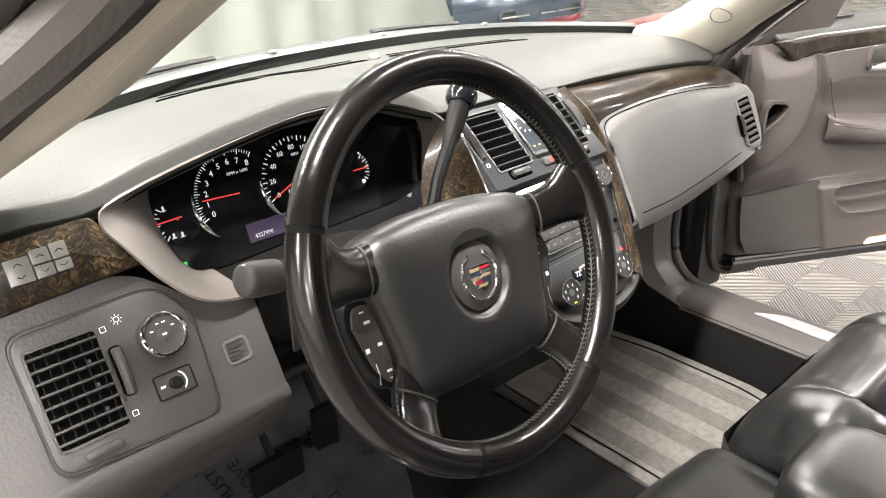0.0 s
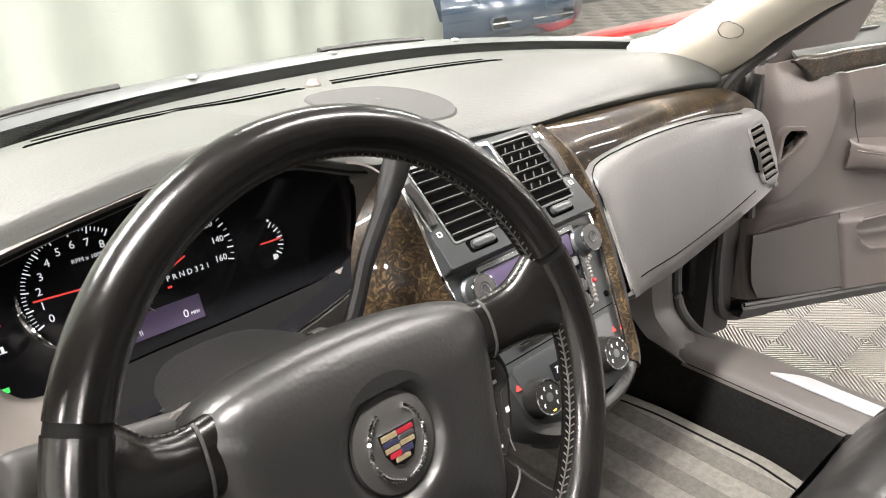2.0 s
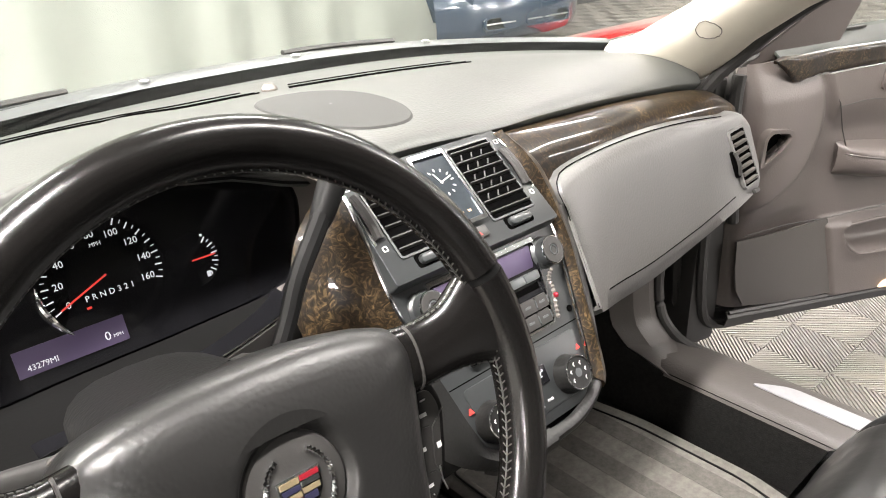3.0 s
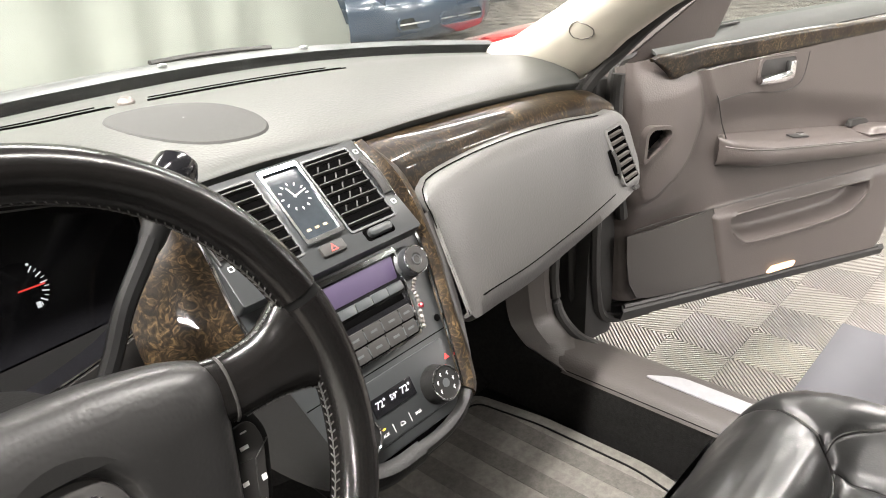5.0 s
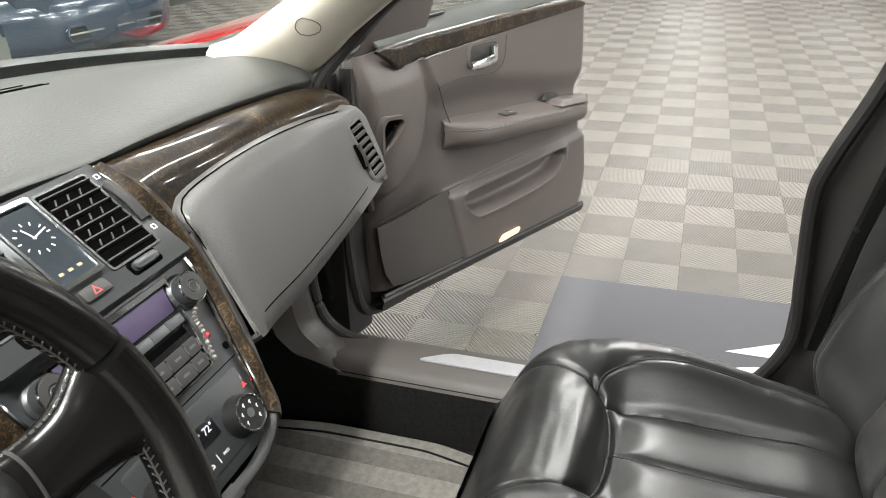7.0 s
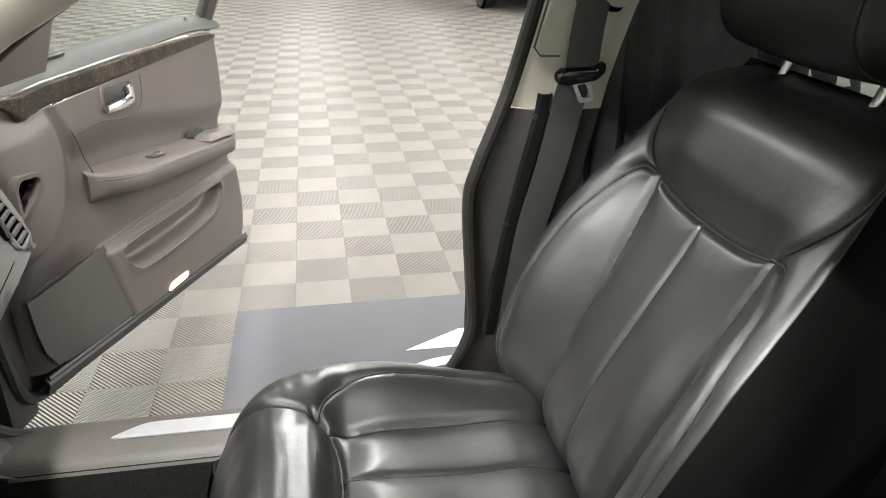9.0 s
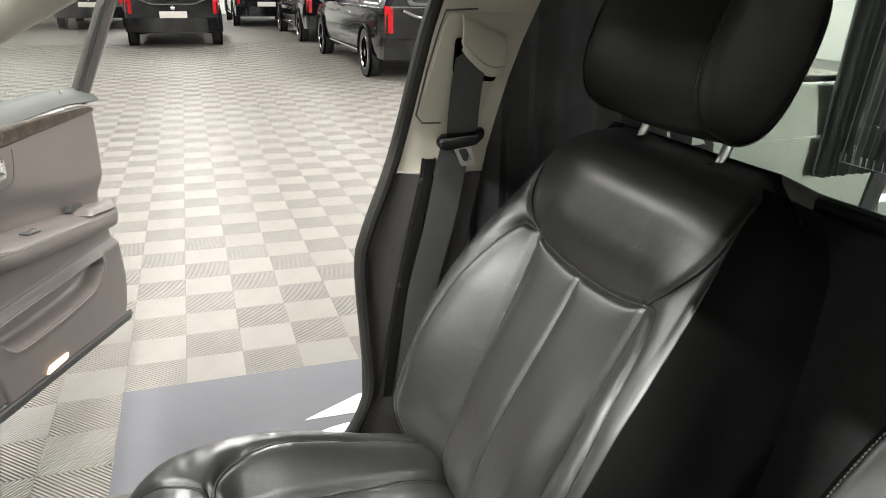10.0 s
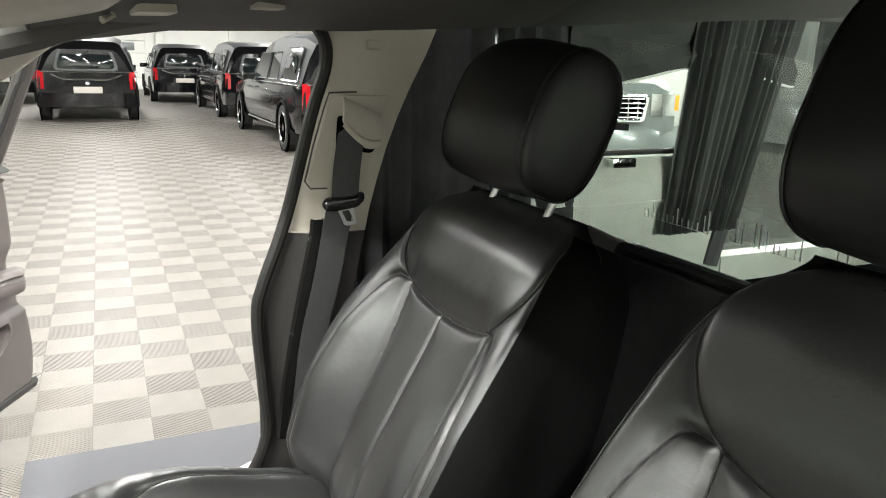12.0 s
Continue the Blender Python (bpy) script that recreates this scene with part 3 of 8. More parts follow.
part("mat_sheet", box((0.9, -2.2, -0.002), (2.03, 0.55, 0.006), 0.002), M["greymat"], floor_mat)
bm = bmesh.new()
flat = pose(0, 0, 0)
put_slab(bm, [(1.665, -0.03), (1.775, -0.23), (1.79, -0.5), (1.66, -0.42)], flat, 0.0061, 0.0072)
part("print_stroke", bm, M["white"], floor_mat, "white printed stroke")
arc = [(1.52 + 0.09 * math.cos(radians(a)), -0.2 + 0.19 * math.sin(radians(a))) for a in range(-60, 150, 15)]
arc2 = [(1.52 + 0.045 * math.cos(radians(a)), -0.2 + 0.14 * math.sin(radians(a))) for a in range(135, -75, -15)]
part("print_curve", slab(arc + arc2, flat, 0.0061, 0.0072), M["white"], floor_mat, "white printed curve")
settle(floor_mat)


# ---------------------------------------------------------------- cars in the background
def wheel_parts(car, x, y, r, side):
    m = plane_frame((x, y, r), (1, 0, 0), (0, 0, 1))
    if side > 0:
        m = plane_frame((x, y, r), (-1, 0, 0), (0, 0, 1))
    t = part("wheel", lathe([(r * 0.66, -0.22), (r * 0.96, -0.21), (r, -0.17), (r, -0.04), (r * 0.95, -0.005), (r * 0.70, 0.0), (r * 0.66, -0.02)], m, 28), M["tyre"], car)
    bm = bmesh.new()
    put_lathe(bm, [(r * 0.62, -0.10), (r * 0.70, -0.004), (r * 0.66, 0.004), (r * 0.62, -0.02)], m, 28)
    for k in range(9):
        a = k * math.tau / 9
        put_box(bm, (0.03, -0.022, -0.05), (r * 0.64, 0.022, -0.012), 0.004, m @ Matrix.Rotation(a, 4, "Z"))
    put_lathe(bm, [(0.06, -0.06), (0.06, -0.01), (0.035, 0.0)], m, 14)
    rim = part("rim", bm, M["rim"], t, "bright multi-spoke alloy rim")
    return t


def section(y_half, z_low, z_belt, z_roof, roof_half):
    """Half a body section, mirrored: sill, flank, belt, pillar, roof."""
    pts = [(y_half * 0.90, z_low), (y_half * 0.98, z_low + 0.10), (y_half, z_low + 0.33), (y_half * 0.985, z_belt - 0.06), (y_half * 0.95, z_belt),
           (lerp(y_half * 0.94, roof_half, 0.5), lerp(z_belt, z_roof, 0.55)), (roof_half, z_roof - 0.07), (roof_half * 0.85, z_roof - 0.015), (0.0, z_roof)]
    return pts + [(-y, z) for y, z in pts[-2::-1]]


def hearse(name, label, at, turn, length=6.2, group="parked hearses"):
    """A long black funeral coach, nose along local +x, its tail at local x = 0."""
    car = thing(name, (0, 0, 0), label, "hearse", group)
    W = 0.97
    st = [(0.0, 0.90, 0.42, 0.98, 1.50, 0.60), (0.10, 0.94, 0.38, 1.02, 1.66, 0.66), (0.45, W, 0.30, 1.03, 1.75, 0.70), (1.4, W, 0.27, 1.03, 1.79, 0.72), (2.6, W, 0.26, 1.03, 1.77, 0.70), (3.5, W, 0.26, 1.02, 1.68, 0.66),
          (4.2, W, 0.26, 1.00, 1.30, 0.70), (4.6, 0.96, 0.27, 0.98, 1.06, 0.84), (5.5, 0.94, 0.28, 0.93, 0.98, 0.84), (6.05, 0.88, 0.32, 0.84, 0.88, 0.78), (6.2, 0.76, 0.40, 0.72, 0.76, 0.66)]
    k = length / 6.2
    rows = [[Vector((x * k, y, z)) for y, z in section(a, b, c, d, e)] for x, a, b, c, d, e in st]
    part("body", grid(rows, False), M["paint"], car, "gloss black painted body")
    under = [[Vector((x * k, s * a * 0.9, b)) for s in (-1, 1)] for x, a, b, c, d, e in st]
    part("underbody", grid(under), M["black"], car)
    part("tail_panel", grid([[Vector((0.0, y, z)) for y, z in section(0.90, 0.42, 0.98, 1.50, 0.60)], [Vector((0.004, y * 0.02, 0.9)) for y, z in section(0.90, 0.42, 0.98, 1.50, 0.60)] ], True), M["paint"], car)
    # padded vinyl roof over the rear half
    vr = [[Vector((x * k, y * 1.012, z + 0.008)) for y, z in section(a, b, c, d, e)[4:13]] for x, a, b, c, d, e in st[1:5]]
    part("vinyl_roof", grid(vr), M["vinyltop"], car, "grained black vinyl roof covering")
    tail = plane_frame((-0.012, 0, 1.26), (0, -1, 0), (0.12, 0, 1))
    fr = part("rear_window", frame_ring(round_poly([(-0.62, -0.2), (0.62, -0.2), (0.5, 0.24), (-0.5, 0.24)], 0.12), round_poly([(-0.56, -0.16), (0.56, -0.16), (0.45, 0.2), (-0.45, 0.2)], 0.1), tail, -0.03, 0.012), M["vinyltop"], car, "black surround of the rear window")
    part("pane", slab(round_poly([(-0.58, -0.18), (0.58, -0.18), (0.47, 0.22), (-0.47, 0.22)], 0.1), tail, -0.02, 0.004, 0.002), M["darkglass"], fr, "dark glass pane with pale reflections")
    for s in (-1, 1):
        part("tail_lamp", grid([[Vector((-0.02 + 0.035 * q, s * (0.80 + 0.11 * q), z)) for q in (0, 0.55, 1)] for z in (0.70, 0.82, 0.95, 1.06)]), M["taillamp"], car, "tall red tail lamp")
        part("reflector", box((-0.05, s * 0.5 - 0.13, 0.46), (-0.02, s * 0.5 + 0.13, 0.485), 0.004), M["taillamp"], car)
    part("chrome_strip", tube(catmull([(-0.03, -0.66, 1.0), (-0.045, -0.4, 0.905), (-0.05, 0, 0.90), (-0.045, 0.4, 0.905), (-0.03, 0.66, 1.0)], 5), 0.022, 6), M["chrome"], car, "chrome strip across the tailgate")
    part("belt_strip", tube([(-0.015, -0.84, 1.045), (-0.03, 0, 1.05), (-0.015, 0.84, 1.045)], 0.014, 6), M["chrome"], car)
    part("plate", box((-0.055, -0.27, 0.60), (-0.035, 0.27, 0.75), 0.004), M["plate"], car, "pale blank licence plate")
    part("bumper", grid([[Vector((x, y, z)) for y, x in ((-0.95, 0.35), (-0.93, 0.02), (-0.6, -0.07), (0.6, -0.07), (0.93, 0.02), (0.95, 0.35))] for z in (0.34, 0.44, 0.58, 0.62)]), M["paint"], car, "gloss black rear bumper")
    part("badge", lathe([(0.045, 0), (0.045, 0.01), (0.03, 0.014)], plane_frame((-0.05, 0, 0.82), (0, -1, 0), (0, 0, 1)), 10), M["chrome"], car)
    for s in (-1, 1):
        wy = lambda f, z: s * (lerp(W * 0.955, 0.70, (z - 1.03) / 0.74) + f)
        for x0, x1, x2, x3, nm in ((2.35, 3.55, 3.25, 2.45, "front_window"), (1.55, 2.25, 2.35, 1.62, "side_window"), (0.25, 1.25, 1.2, 0.35, "coach_window")):
            z0, z1 = 1.08, (1.50 if nm != "coach_window" else 1.56)
            q = [Vector((x0 * k, wy(0.02, z0), z0)), Vector((x1 * k, wy(0.02, z0), z0)), Vector((x2 * k, wy(0.02, z1), z1)), Vector((x3 * k, wy(0.02, z1), z1))]
            w = part(nm, grid([[q[0], q[1]], [q[3], q[2]]]), M["darkglass"], car, "dark tinted side glass", 0)
            part("window_frame", tube(q, 0.014, 6, True), M["chrome"], w, "thin bright window frame")
        part("flank_strip", tube([(0.1 * k, s * (W + 0.006), 1.035), (4.2 * k, s * (W + 0.004), 1.02)], 0.008, 6), M["chrome"], car)
        part("sill_strip", tube([(1.2 * k, s * (W + 0.0), 0.36), (4.0 * k, s * (W + 0.0), 0.36)], 0.012, 6), M["chrome"], car)
        part("landau_bar", tube(catmull([(0.5 * k, s * 0.90, 1.2), (0.62 * k, s * 0.88, 1.36), (0.8 * k, s * 0.85, 1.46), (1.02 * k, s * 0.84, 1.44)], 5), 0.012, 6), M["chrome"], car)
        mir = part("door_mirror", box((3.55 * k, s * 1.0 - 0.09, 1.03), (3.68 * k, s * 1.0 + 0.12, 1.17), 0.03), M["paint"], car)
        for wx in (1.05, 5.0):
            arch = [Vector((wx * k + 0.41 * math.cos(radians(a)), s * (W + 0.008), 0.36 + 0.41 * math.sin(radians(a)))) for a in range(-8, 189, 14)]
            part("wheel_arch", tube(arch, 0.022, 6), M["black"], car)
            part("wheel_well", lathe([(0.39, -0.02), (0.39, 0.005), (0.3, 0.007)], plane_frame((wx * k, s * (W - 0.004), 0.36), (-s, 0, 0), (0, 0, 1)), 24), M["void"], car)
            wheel_parts(car, wx * k, s * (W + 0.012), 0.36, s)
        for hx in (2.2, 3.1):
            part("door_handle", box((hx * k, s * (W + 0.005) - 0.012, 0.9), (hx * k + 0.2, s * (W + 0.005) + 0.012, 0.925), 0.006), M["chrome"], car)
    car.matrix_basis = pose(*at, 0, 0, turn)
    return car


coach = hearse("hearse", "black hearse with blank pale plate seen from the tail", (16.6, 0.45, 0), 0)
for (hx, hy), lab in (((9.9, -3.29), "black hearse parked in the near end of the row"), ((17.2, -3.31), "black hearse parked in the middle of the row"), ((24.2, -2.2), "black hearse parked far back near the wall"), ((23.4, 2.75), "black hearse half hidden behind another hearse")):
    tagged(copy_thing(coach, pose(hx, hy, 0)), lab)


def front_car(name, label, category, at, turn, paint, grille_bars, lamp_mat, tall=1.0):
    """The nose of a parked car, facing local -y, with cabin and wheels behind it."""
    car = thing(name, (0, 0, 0), label, category)
    st = [(0.0, 0.70, 0.38, 0.86, 0.95), (0.12, 0.86, 0.32, 0.98, 1.08), (0.6, 0.95, 0.30, 1.05, 1.14), (1.4, 0.98, 0.30, 1.10, 1.18), (1.75, 0.98, 0.30, 1.12, 1.30), (2.3, 0.97, 0.30, 1.12, 1.74), (3.6, 0.97, 0.30, 1.12, 1.80), (4.7, 0.95, 0.32, 1.1, 1.70), (4.85, 0.88, 0.45, 1.0, 1.2)]
    rows = []
    for y, w, z0, zb, zr in st:
        half = [(w * 0.92, z0), (w, z0 + 0.25), (w * 0.985, zb - 0.08), (w * 0.93, zb), (w * 0.80, max(zb + 0.03, zr - 0.08)), (w * 0.66, zr - 0.01), (0, zr)]
        rows.append([Vector((x, y, z)) for x, z in half + [(-x, z) for x, z in half[-2::-1]]])
    part("body", grid(rows), paint, car)
    part("nose", grid([rows[0], [Vector((p.x * 0.02, -0.005, 0.7)) for p in rows[0]]]), paint, car)
    g = plane_frame((0, -0.03, 0.80), (1, 0, 0), (0, 0.12, 1))
    gr = part("grille", frame_ring(round_poly([(-0.44, -0.16), (0.44, -0.16), (0.5, 0.15), (-0.5, 0.15)], 0.05), round_poly([(-0.40, -0.13), (0.40, -0.13), (0.46, 0.12), (-0.46, 0.12)], 0.04), g, -0.06, 0.02), M["chrome"], car, "bright framed grille")
    part("grille_back", slab(round_poly([(-0.42, -0.15), (0.42, -0.15), (0.47, 0.13), (-0.47, 0.13)], 0.04), g, -0.05, -0.012), M["void"], gr)
    for k in range(grille_bars):
        z = -0.13 + 0.26 * (k + 0.5) / grille_bars
        part("grille_bar", box((-0.44, z - 0.008, -0.012), (0.44, z + 0.008, 0.006), 0.003, g), M["chrome"], gr)
    for k in range(7):
        x = -0.36 + 0.12 * k
        part("grille_upright", box((x - 0.006, -0.13, -0.014), (x + 0.006, 0.13, 0.002), 0.002, g), M["chrome"], gr)
    part("lower_grille", slab(rrect(0.9, 0.09, 0.03), plane_frame((0, -0.035, 0.50), (1, 0, 0), (0, 0, 1)), -0.05, 0.006, 0.003), M["steel"], car, "slatted lower grille")
    part("plate", box((-0.26, -0.075, 0.52), (0.26, -0.05, 0.63), 0.004), M["black"], car)
    for s in (-1, 1):
        h = part("headlamp", grid([[Vector((s * (0.52 + 0.36 * q), -0.035 + 0.16 * q * q, z)) for q in (0, 0.35, 0.7, 1)] for z in (0.72, 0.82, 0.96)]), lamp_mat, car, "clear headlamp lens")
        part("turn_lamp", box((s * 0.86 - 0.02, 0.09, 0.78), (s * 0.86 + 0.03, 0.14, 0.95), 0.008), M["amber"], h)
        for wy in (0.95, 3.9):
            wheel = lathe([(0.24, -0.22), (0.36, -0.2), (0.37, -0.04), (0.33, 0), (0.1, 0.0)], plane_frame((s * 0.985, wy, 0.37), (0, s, 0), (0, 0, 1)), 24)
            part("wheel", wheel, M["tyre"], car)
    part("windscreen", grid([[Vector((-0.78, 1.72, 1.20)), Vector((0.78, 1.72, 1.20))], [Vector((-0.62, 2.26, 1.68)), Vector((0.62, 2.26, 1.68))]]), M["darkglass"], car, "", 0)
    # bumper bowed round the nose with two slotted intakes low down
    part("bumper", grid([[Vector((x * k, -0.10 + 0.30 * abs(x / 0.97) ** 3 + dy, z)) for x in np.linspace(-0.97, 0.97, 13)] for k, dy, z in ((0.94, 0.10, 0.12), (0.97, 0.02, 0.16), (0.99, -0.01, 0.26), (1.0, -0.01, 0.40), (1.0, 0.01, 0.54), (0.99, 0.06, 0.60))]), paint, car, "painted front bumper", 60)
    for ix, iw in ((-0.40, 0.40), (0.22, 0.62)):
        im = plane_frame((ix, -0.112 + 0.05 * abs(ix), 0.30), (1, 0.10 * ix, 0), (0, 0.05, 1))
        it = part("intake", frame_ring(rrect(iw, 0.13, 0.05), rrect(iw - 0.03, 0.10, 0.04), im, -0.03, 0.008, 0.004), paint, car, "slotted air intake in the bumper")
        part("intake_back", slab(rrect(iw - 0.02, 0.11, 0.045), im, -0.03, -0.004), M["darkglass"], it)
        part("intake_bar", box((-iw / 2 + 0.02, -0.008, -0.004), (iw / 2 - 0.02, 0.006, 0.006), 0.003, im), M["steel"], it)
    car.matrix_basis = pose(*at, 0, 0, turn) @ Matrix.Diagonal((1, 1, tall, 1))
    return car


front_car("parked_suv", "dark blue parked car facing the windscreen", "car", (5.20, 5.20, 0), -4, M["bluegrey"], 3, M["steel"])
front_car("silver_car", "pale silver parked car with a bright grille", "car", (7.15, -5.61, 0), -118, M["silver"], 5, M["chrome"], 1.12)
red = thing("red_mat", (6.2, 5.2, 0), "red rubber runner lying on the floor tiles", "mat")
part("runner", slab(round_poly([(5.35, 4.85), (9.4, 4.85), (9.4, 5.28), (5.6, 5.28)], 0.12), pose(0, 0, 0), -0.002, 0.012, 0.003), M["red"], red)
settle(red)

# far wall furniture
gd = thing("garage_door", (33.95, 1.5, 0), "white sectional garage door in the far wall", "door", kind="structure")
for k in range(7):
    p = part("door_panel", box((33.90, -1.6, 0.02 + 0.5 * k), (33.995, 4.6, 0.5 + 0.5 * k), 0.015), M["wall"], gd)
for k in range(4):
    part("door_window", box((33.885, -1.2 + 1.5 * k, 1.62), (33.92, -0.2 + 1.5 * k, 1.93), 0.01), M["silver"], gd, "pale window strip in the door panel")
settle(gd)
for y in (-2.2, -5.2, -8.2):
    structure("pilaster", box((33.8, y - 0.15, 0), (33.999, y + 0.15, 4.49), 0.01), M["wall"], "white wall pilaster", "pilaster")
hose = thing("hose_reel", (33.7, -2.2, 3.0), "round red hose reel on the far wall", "hose reel")
part("drum", lathe([(0.32, -0.12), (0.34, -0.05), (0.34, 0.05), (0.3, 0.12), (0.1, 0.13)], plane_frame((33.62, -2.2, 3.05), (0, -1, 0), (0, 0, 1)), 20), M["red"], hose)
part("bracket", box((33.6, -2.26, 2.4), (33.8, -2.14, 3.1), 0.01), M["steel"], hose)
settle(hose)

# ================================================================ the car: shell
car_shell = thing("car_shell", (0, 0.3, 0.2), "hearse front cabin with open doors, beige pillars and dark sills", "car")
shell_parts = []


def shell(name, bm, material, label="", smooth=35):
    ob = part(name, bm, material, car_shell, label, smooth)
    shell_parts.append(ob)
    return ob


def thick(rows, d):
    """A skin with thickness d along its own normal, rounded off at its rim."""
    bm = grid(rows)
    bmesh.ops.recalc_face_normals(bm, faces=bm.faces)
    bmesh.ops.solidify(bm, geom=bm.faces[:], thickness=d)
    return bm


# floor pan, footwells, firewall
shell("floor_pan", box((-0.80, -0.66, 0.27), (0.80, 1.34, 0.33), 0.005), M["carpet"], "black carpeted cabin floor")
tun = [[Vector((x * w, y, z)) for x, z in ((-0.17, 0.33), (-0.13, 0.40), (0.0, 0.42), (0.13, 0.40), (0.17, 0.33))] for y, w in ((-0.5, 1), (0.3, 1), (0.9, 1.1), (1.3, 1.2))]
shell("tunnel", grid(tun), M["carpet"], "carpeted floor hump")
shell("firewall", thick([[Vector((x, y, z)) for x in (-0.78, 0, 0.78)] for y, z in ((0.98, 0.33), (1.18, 0.50), (1.25, 0.80), (1.27, 1.06))], 0.03), M["carpet"], "carpeted firewall")

for s in (1, -1):
    # sill with its trim and scuff plate
    shell("sill_carpet", thick([[Vector((s * x, y, z)) for x, z in ((0.652, 0.33), (0.658, 0.42), (0.672, 0.452))] for y in (-0.12, 0.3, 0.9)], 0.004), M["carpet"], "black carpeted sill side")
    prof = [(0.664, 0.446), (0.672, 0.459), (0.684, 0.468), (0.70, 0.474), (0.78, 0.474), (0.80, 0.46), (0.805, 0.36), (0.80, 0.22)]
    ys = [-0.12, 0.1, 0.3, 0.5, 0.68, 0.78, 0.86]
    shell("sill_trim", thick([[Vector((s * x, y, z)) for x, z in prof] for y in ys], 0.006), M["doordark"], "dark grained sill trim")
    if s > 0:
        pl = plane_frame((0.737, 0.47, 0.4745), (0, 1, 0), (-1, 0, 0))
        shell("scuff_plate", slab(round_poly([(-0.30, -0.022), (0.10, -0.022), (0.165, 0.018), (-0.30, 0.022)], 0.02), pl, 0, 0.003, 0.001), M["scuff"], "brushed metal scuff plate")
    # kick panel sweeping up to the hinge pillar
    YS = [(0.44, 0.70), (0.455, 0.763), (0.47, 0.82), (0.51, 0.862), (0.58, 0.878), (0.65, 0.878), (0.80, 0.870), (0.92, 0.85)]
    kick = []
    for z in (0.335, 0.42, 0.445, 0.452, 0.458, 0.464, 0.470, 0.477, 0.485, 0.496, 0.51, 0.53, 0.55, 0.60, 0.68, 0.76, 0.84, 0.90):
        ys = spline(YS, z)[0]
        kick.append([Vector((s * 0.757, ys + 0.012, z)), Vector((s * 0.725, ys + 0.004, z + 0.004)), Vector((s * 0.695, ys + 0.018, z + 0.004)), Vector((s * 0.672, ys + 0.06, z)), Vector((s * 0.658, ys + 0.16, z)), Vector((s * 0.65, ys + 0.32, z))])
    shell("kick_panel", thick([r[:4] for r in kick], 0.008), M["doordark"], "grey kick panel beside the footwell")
    shell("footwell_side", thick([r[3:] for r in kick], 0.006), M["carpet"], "black carpeted footwell side")
    # hinge pillar, black
    shell("hinge_pillar", box((min(s * 0.74, s * 0.82), 0.90, 0.36), (max(s * 0.74, s * 0.82), 1.20, 1.02), 0.02), M["rubber"], "black painted hinge pillar")
    # door opening seal: up the hinge pillar, along the roof, down the B-pillar
    loop = catmull([(s * 0.775, 0.58, 0.444), (s * 0.772, 0.70, 0.452), (s * 0.770, 0.763, 0.462), (s * 0.768, 0.82, 0.476), (s * 0.767, 0.862, 0.516), (s * 0.766, 0.878, 0.58), (s * 0.765, 0.878, 0.65), (s * 0.760, 0.870, 0.80), (s * 0.765, 0.825, 1.0), (s * 0.775, 0.745, 1.10), (s * 0.762, 0.645, 1.185), (s * 0.725, 0.46, 1.30), (s * 0.70, 0.33, 1.375), (s * 0.675, 0.24, 1.42), (s * 0.66, 0.10, 1.442),
                    (s * 0.655, -0.10, 1.455), (s * 0.685, -0.158, 1.435), (s * 0.698, -0.172, 1.38), (s * 0.706, -0.145, 1.285), (s * 0.715, -0.094, 1.09), (s * 0.724, -0.048, 0.96), (s * 0.735, -0.036, 0.89), (s * 0.750, -0.046, 0.735), (s * 0.765, -0.052, 0.62), (s * 0.775, -0.012, 0.52), (s * 0.778, 0.05, 0.474), (s * 0.778, 0.12, 0.450)], 5)
    shell("door_seal", tube(loop, [0.0125 for p in loop], 10), M["rubber"], "soft black door opening seal")
    if s < 0:
        shell("pillar_seal", tube(catmull([(-0.785, 0.575, 1.195), (-0.748, 0.500, 1.245), (-0.729, 0.452, 1.274), (-0.716, 0.424, 1.292), (-0.703, 0.402, 1.307), (-0.690, 0.382, 1.322), (-0.678, 0.363, 1.336), (-0.660, 0.330, 1.362)], 4), 0.0195, 10), M["doordark"], "dark soft seal along the windscreen pillar")
    # A-pillar cover
    rows = []
    for (yw, zw), (yd, zd), off in (((1.14, 1.05), (0.84, 1.03), 0.0), ((1.098, 1.064), (0.80, 1.058), 0.0), ((0.96, 1.105), (0.735, 1.115), 0.0), ((0.83, 1.177), (0.645, 1.178), 0.0), ((0.66, 1.272), (0.485, 1.268), 0.0), ((0.46, 1.372), (0.335, 1.350), 0.0), ((0.30, 1.44), (0.25, 1.415), 0.0)):
        fx = (lambda z: 0.735 - 0.35 * (z - 1.058)) if s > 0 else (lambda z: 0.775 - 0.75 * (z - 1.1))
        if s < 0 and zw < 1.3:
            yw, yd = yw - 0.045, yd - 0.045
        row = []
        for k in range(9):
            t = k / 8
            z = lerp(zw, zd, t)
            row.append(Vector((s * (fx(z) + 0.014 - 0.05 * math.sin(t * math.pi) ** 0.8), lerp(yw, yd, t), z + 0.006 * math.sin(t * math.pi))))
        row += [Vector((s * (fx(zd) + 0.035), yd - 0.004, zd)), Vector((s * (fx(zd) + 0.062), yd + 0.010, zd + 0.004)), Vector((s * (fx(zd) + 0.070), yd + 0.04, zd + 0.008))]
        rows.append(row)
    shell("pillar_cover", thick(rows, 0.006), M["beige"], "beige cloth-covered windscreen pillar")
    if s > 0:
        # round moulded cover, shown only by the fine joint round it
        face = [catmull(r[:9], 16) for r in zip(*[catmull(list(c), 16) for c in zip(*[r[:9] for r in rows])])]
        face = np.array([[tuple(p) for p in r] for r in face]).reshape(-1, 3)
        ring = []
        for k in range(40):
            a = math.tau * k / 40
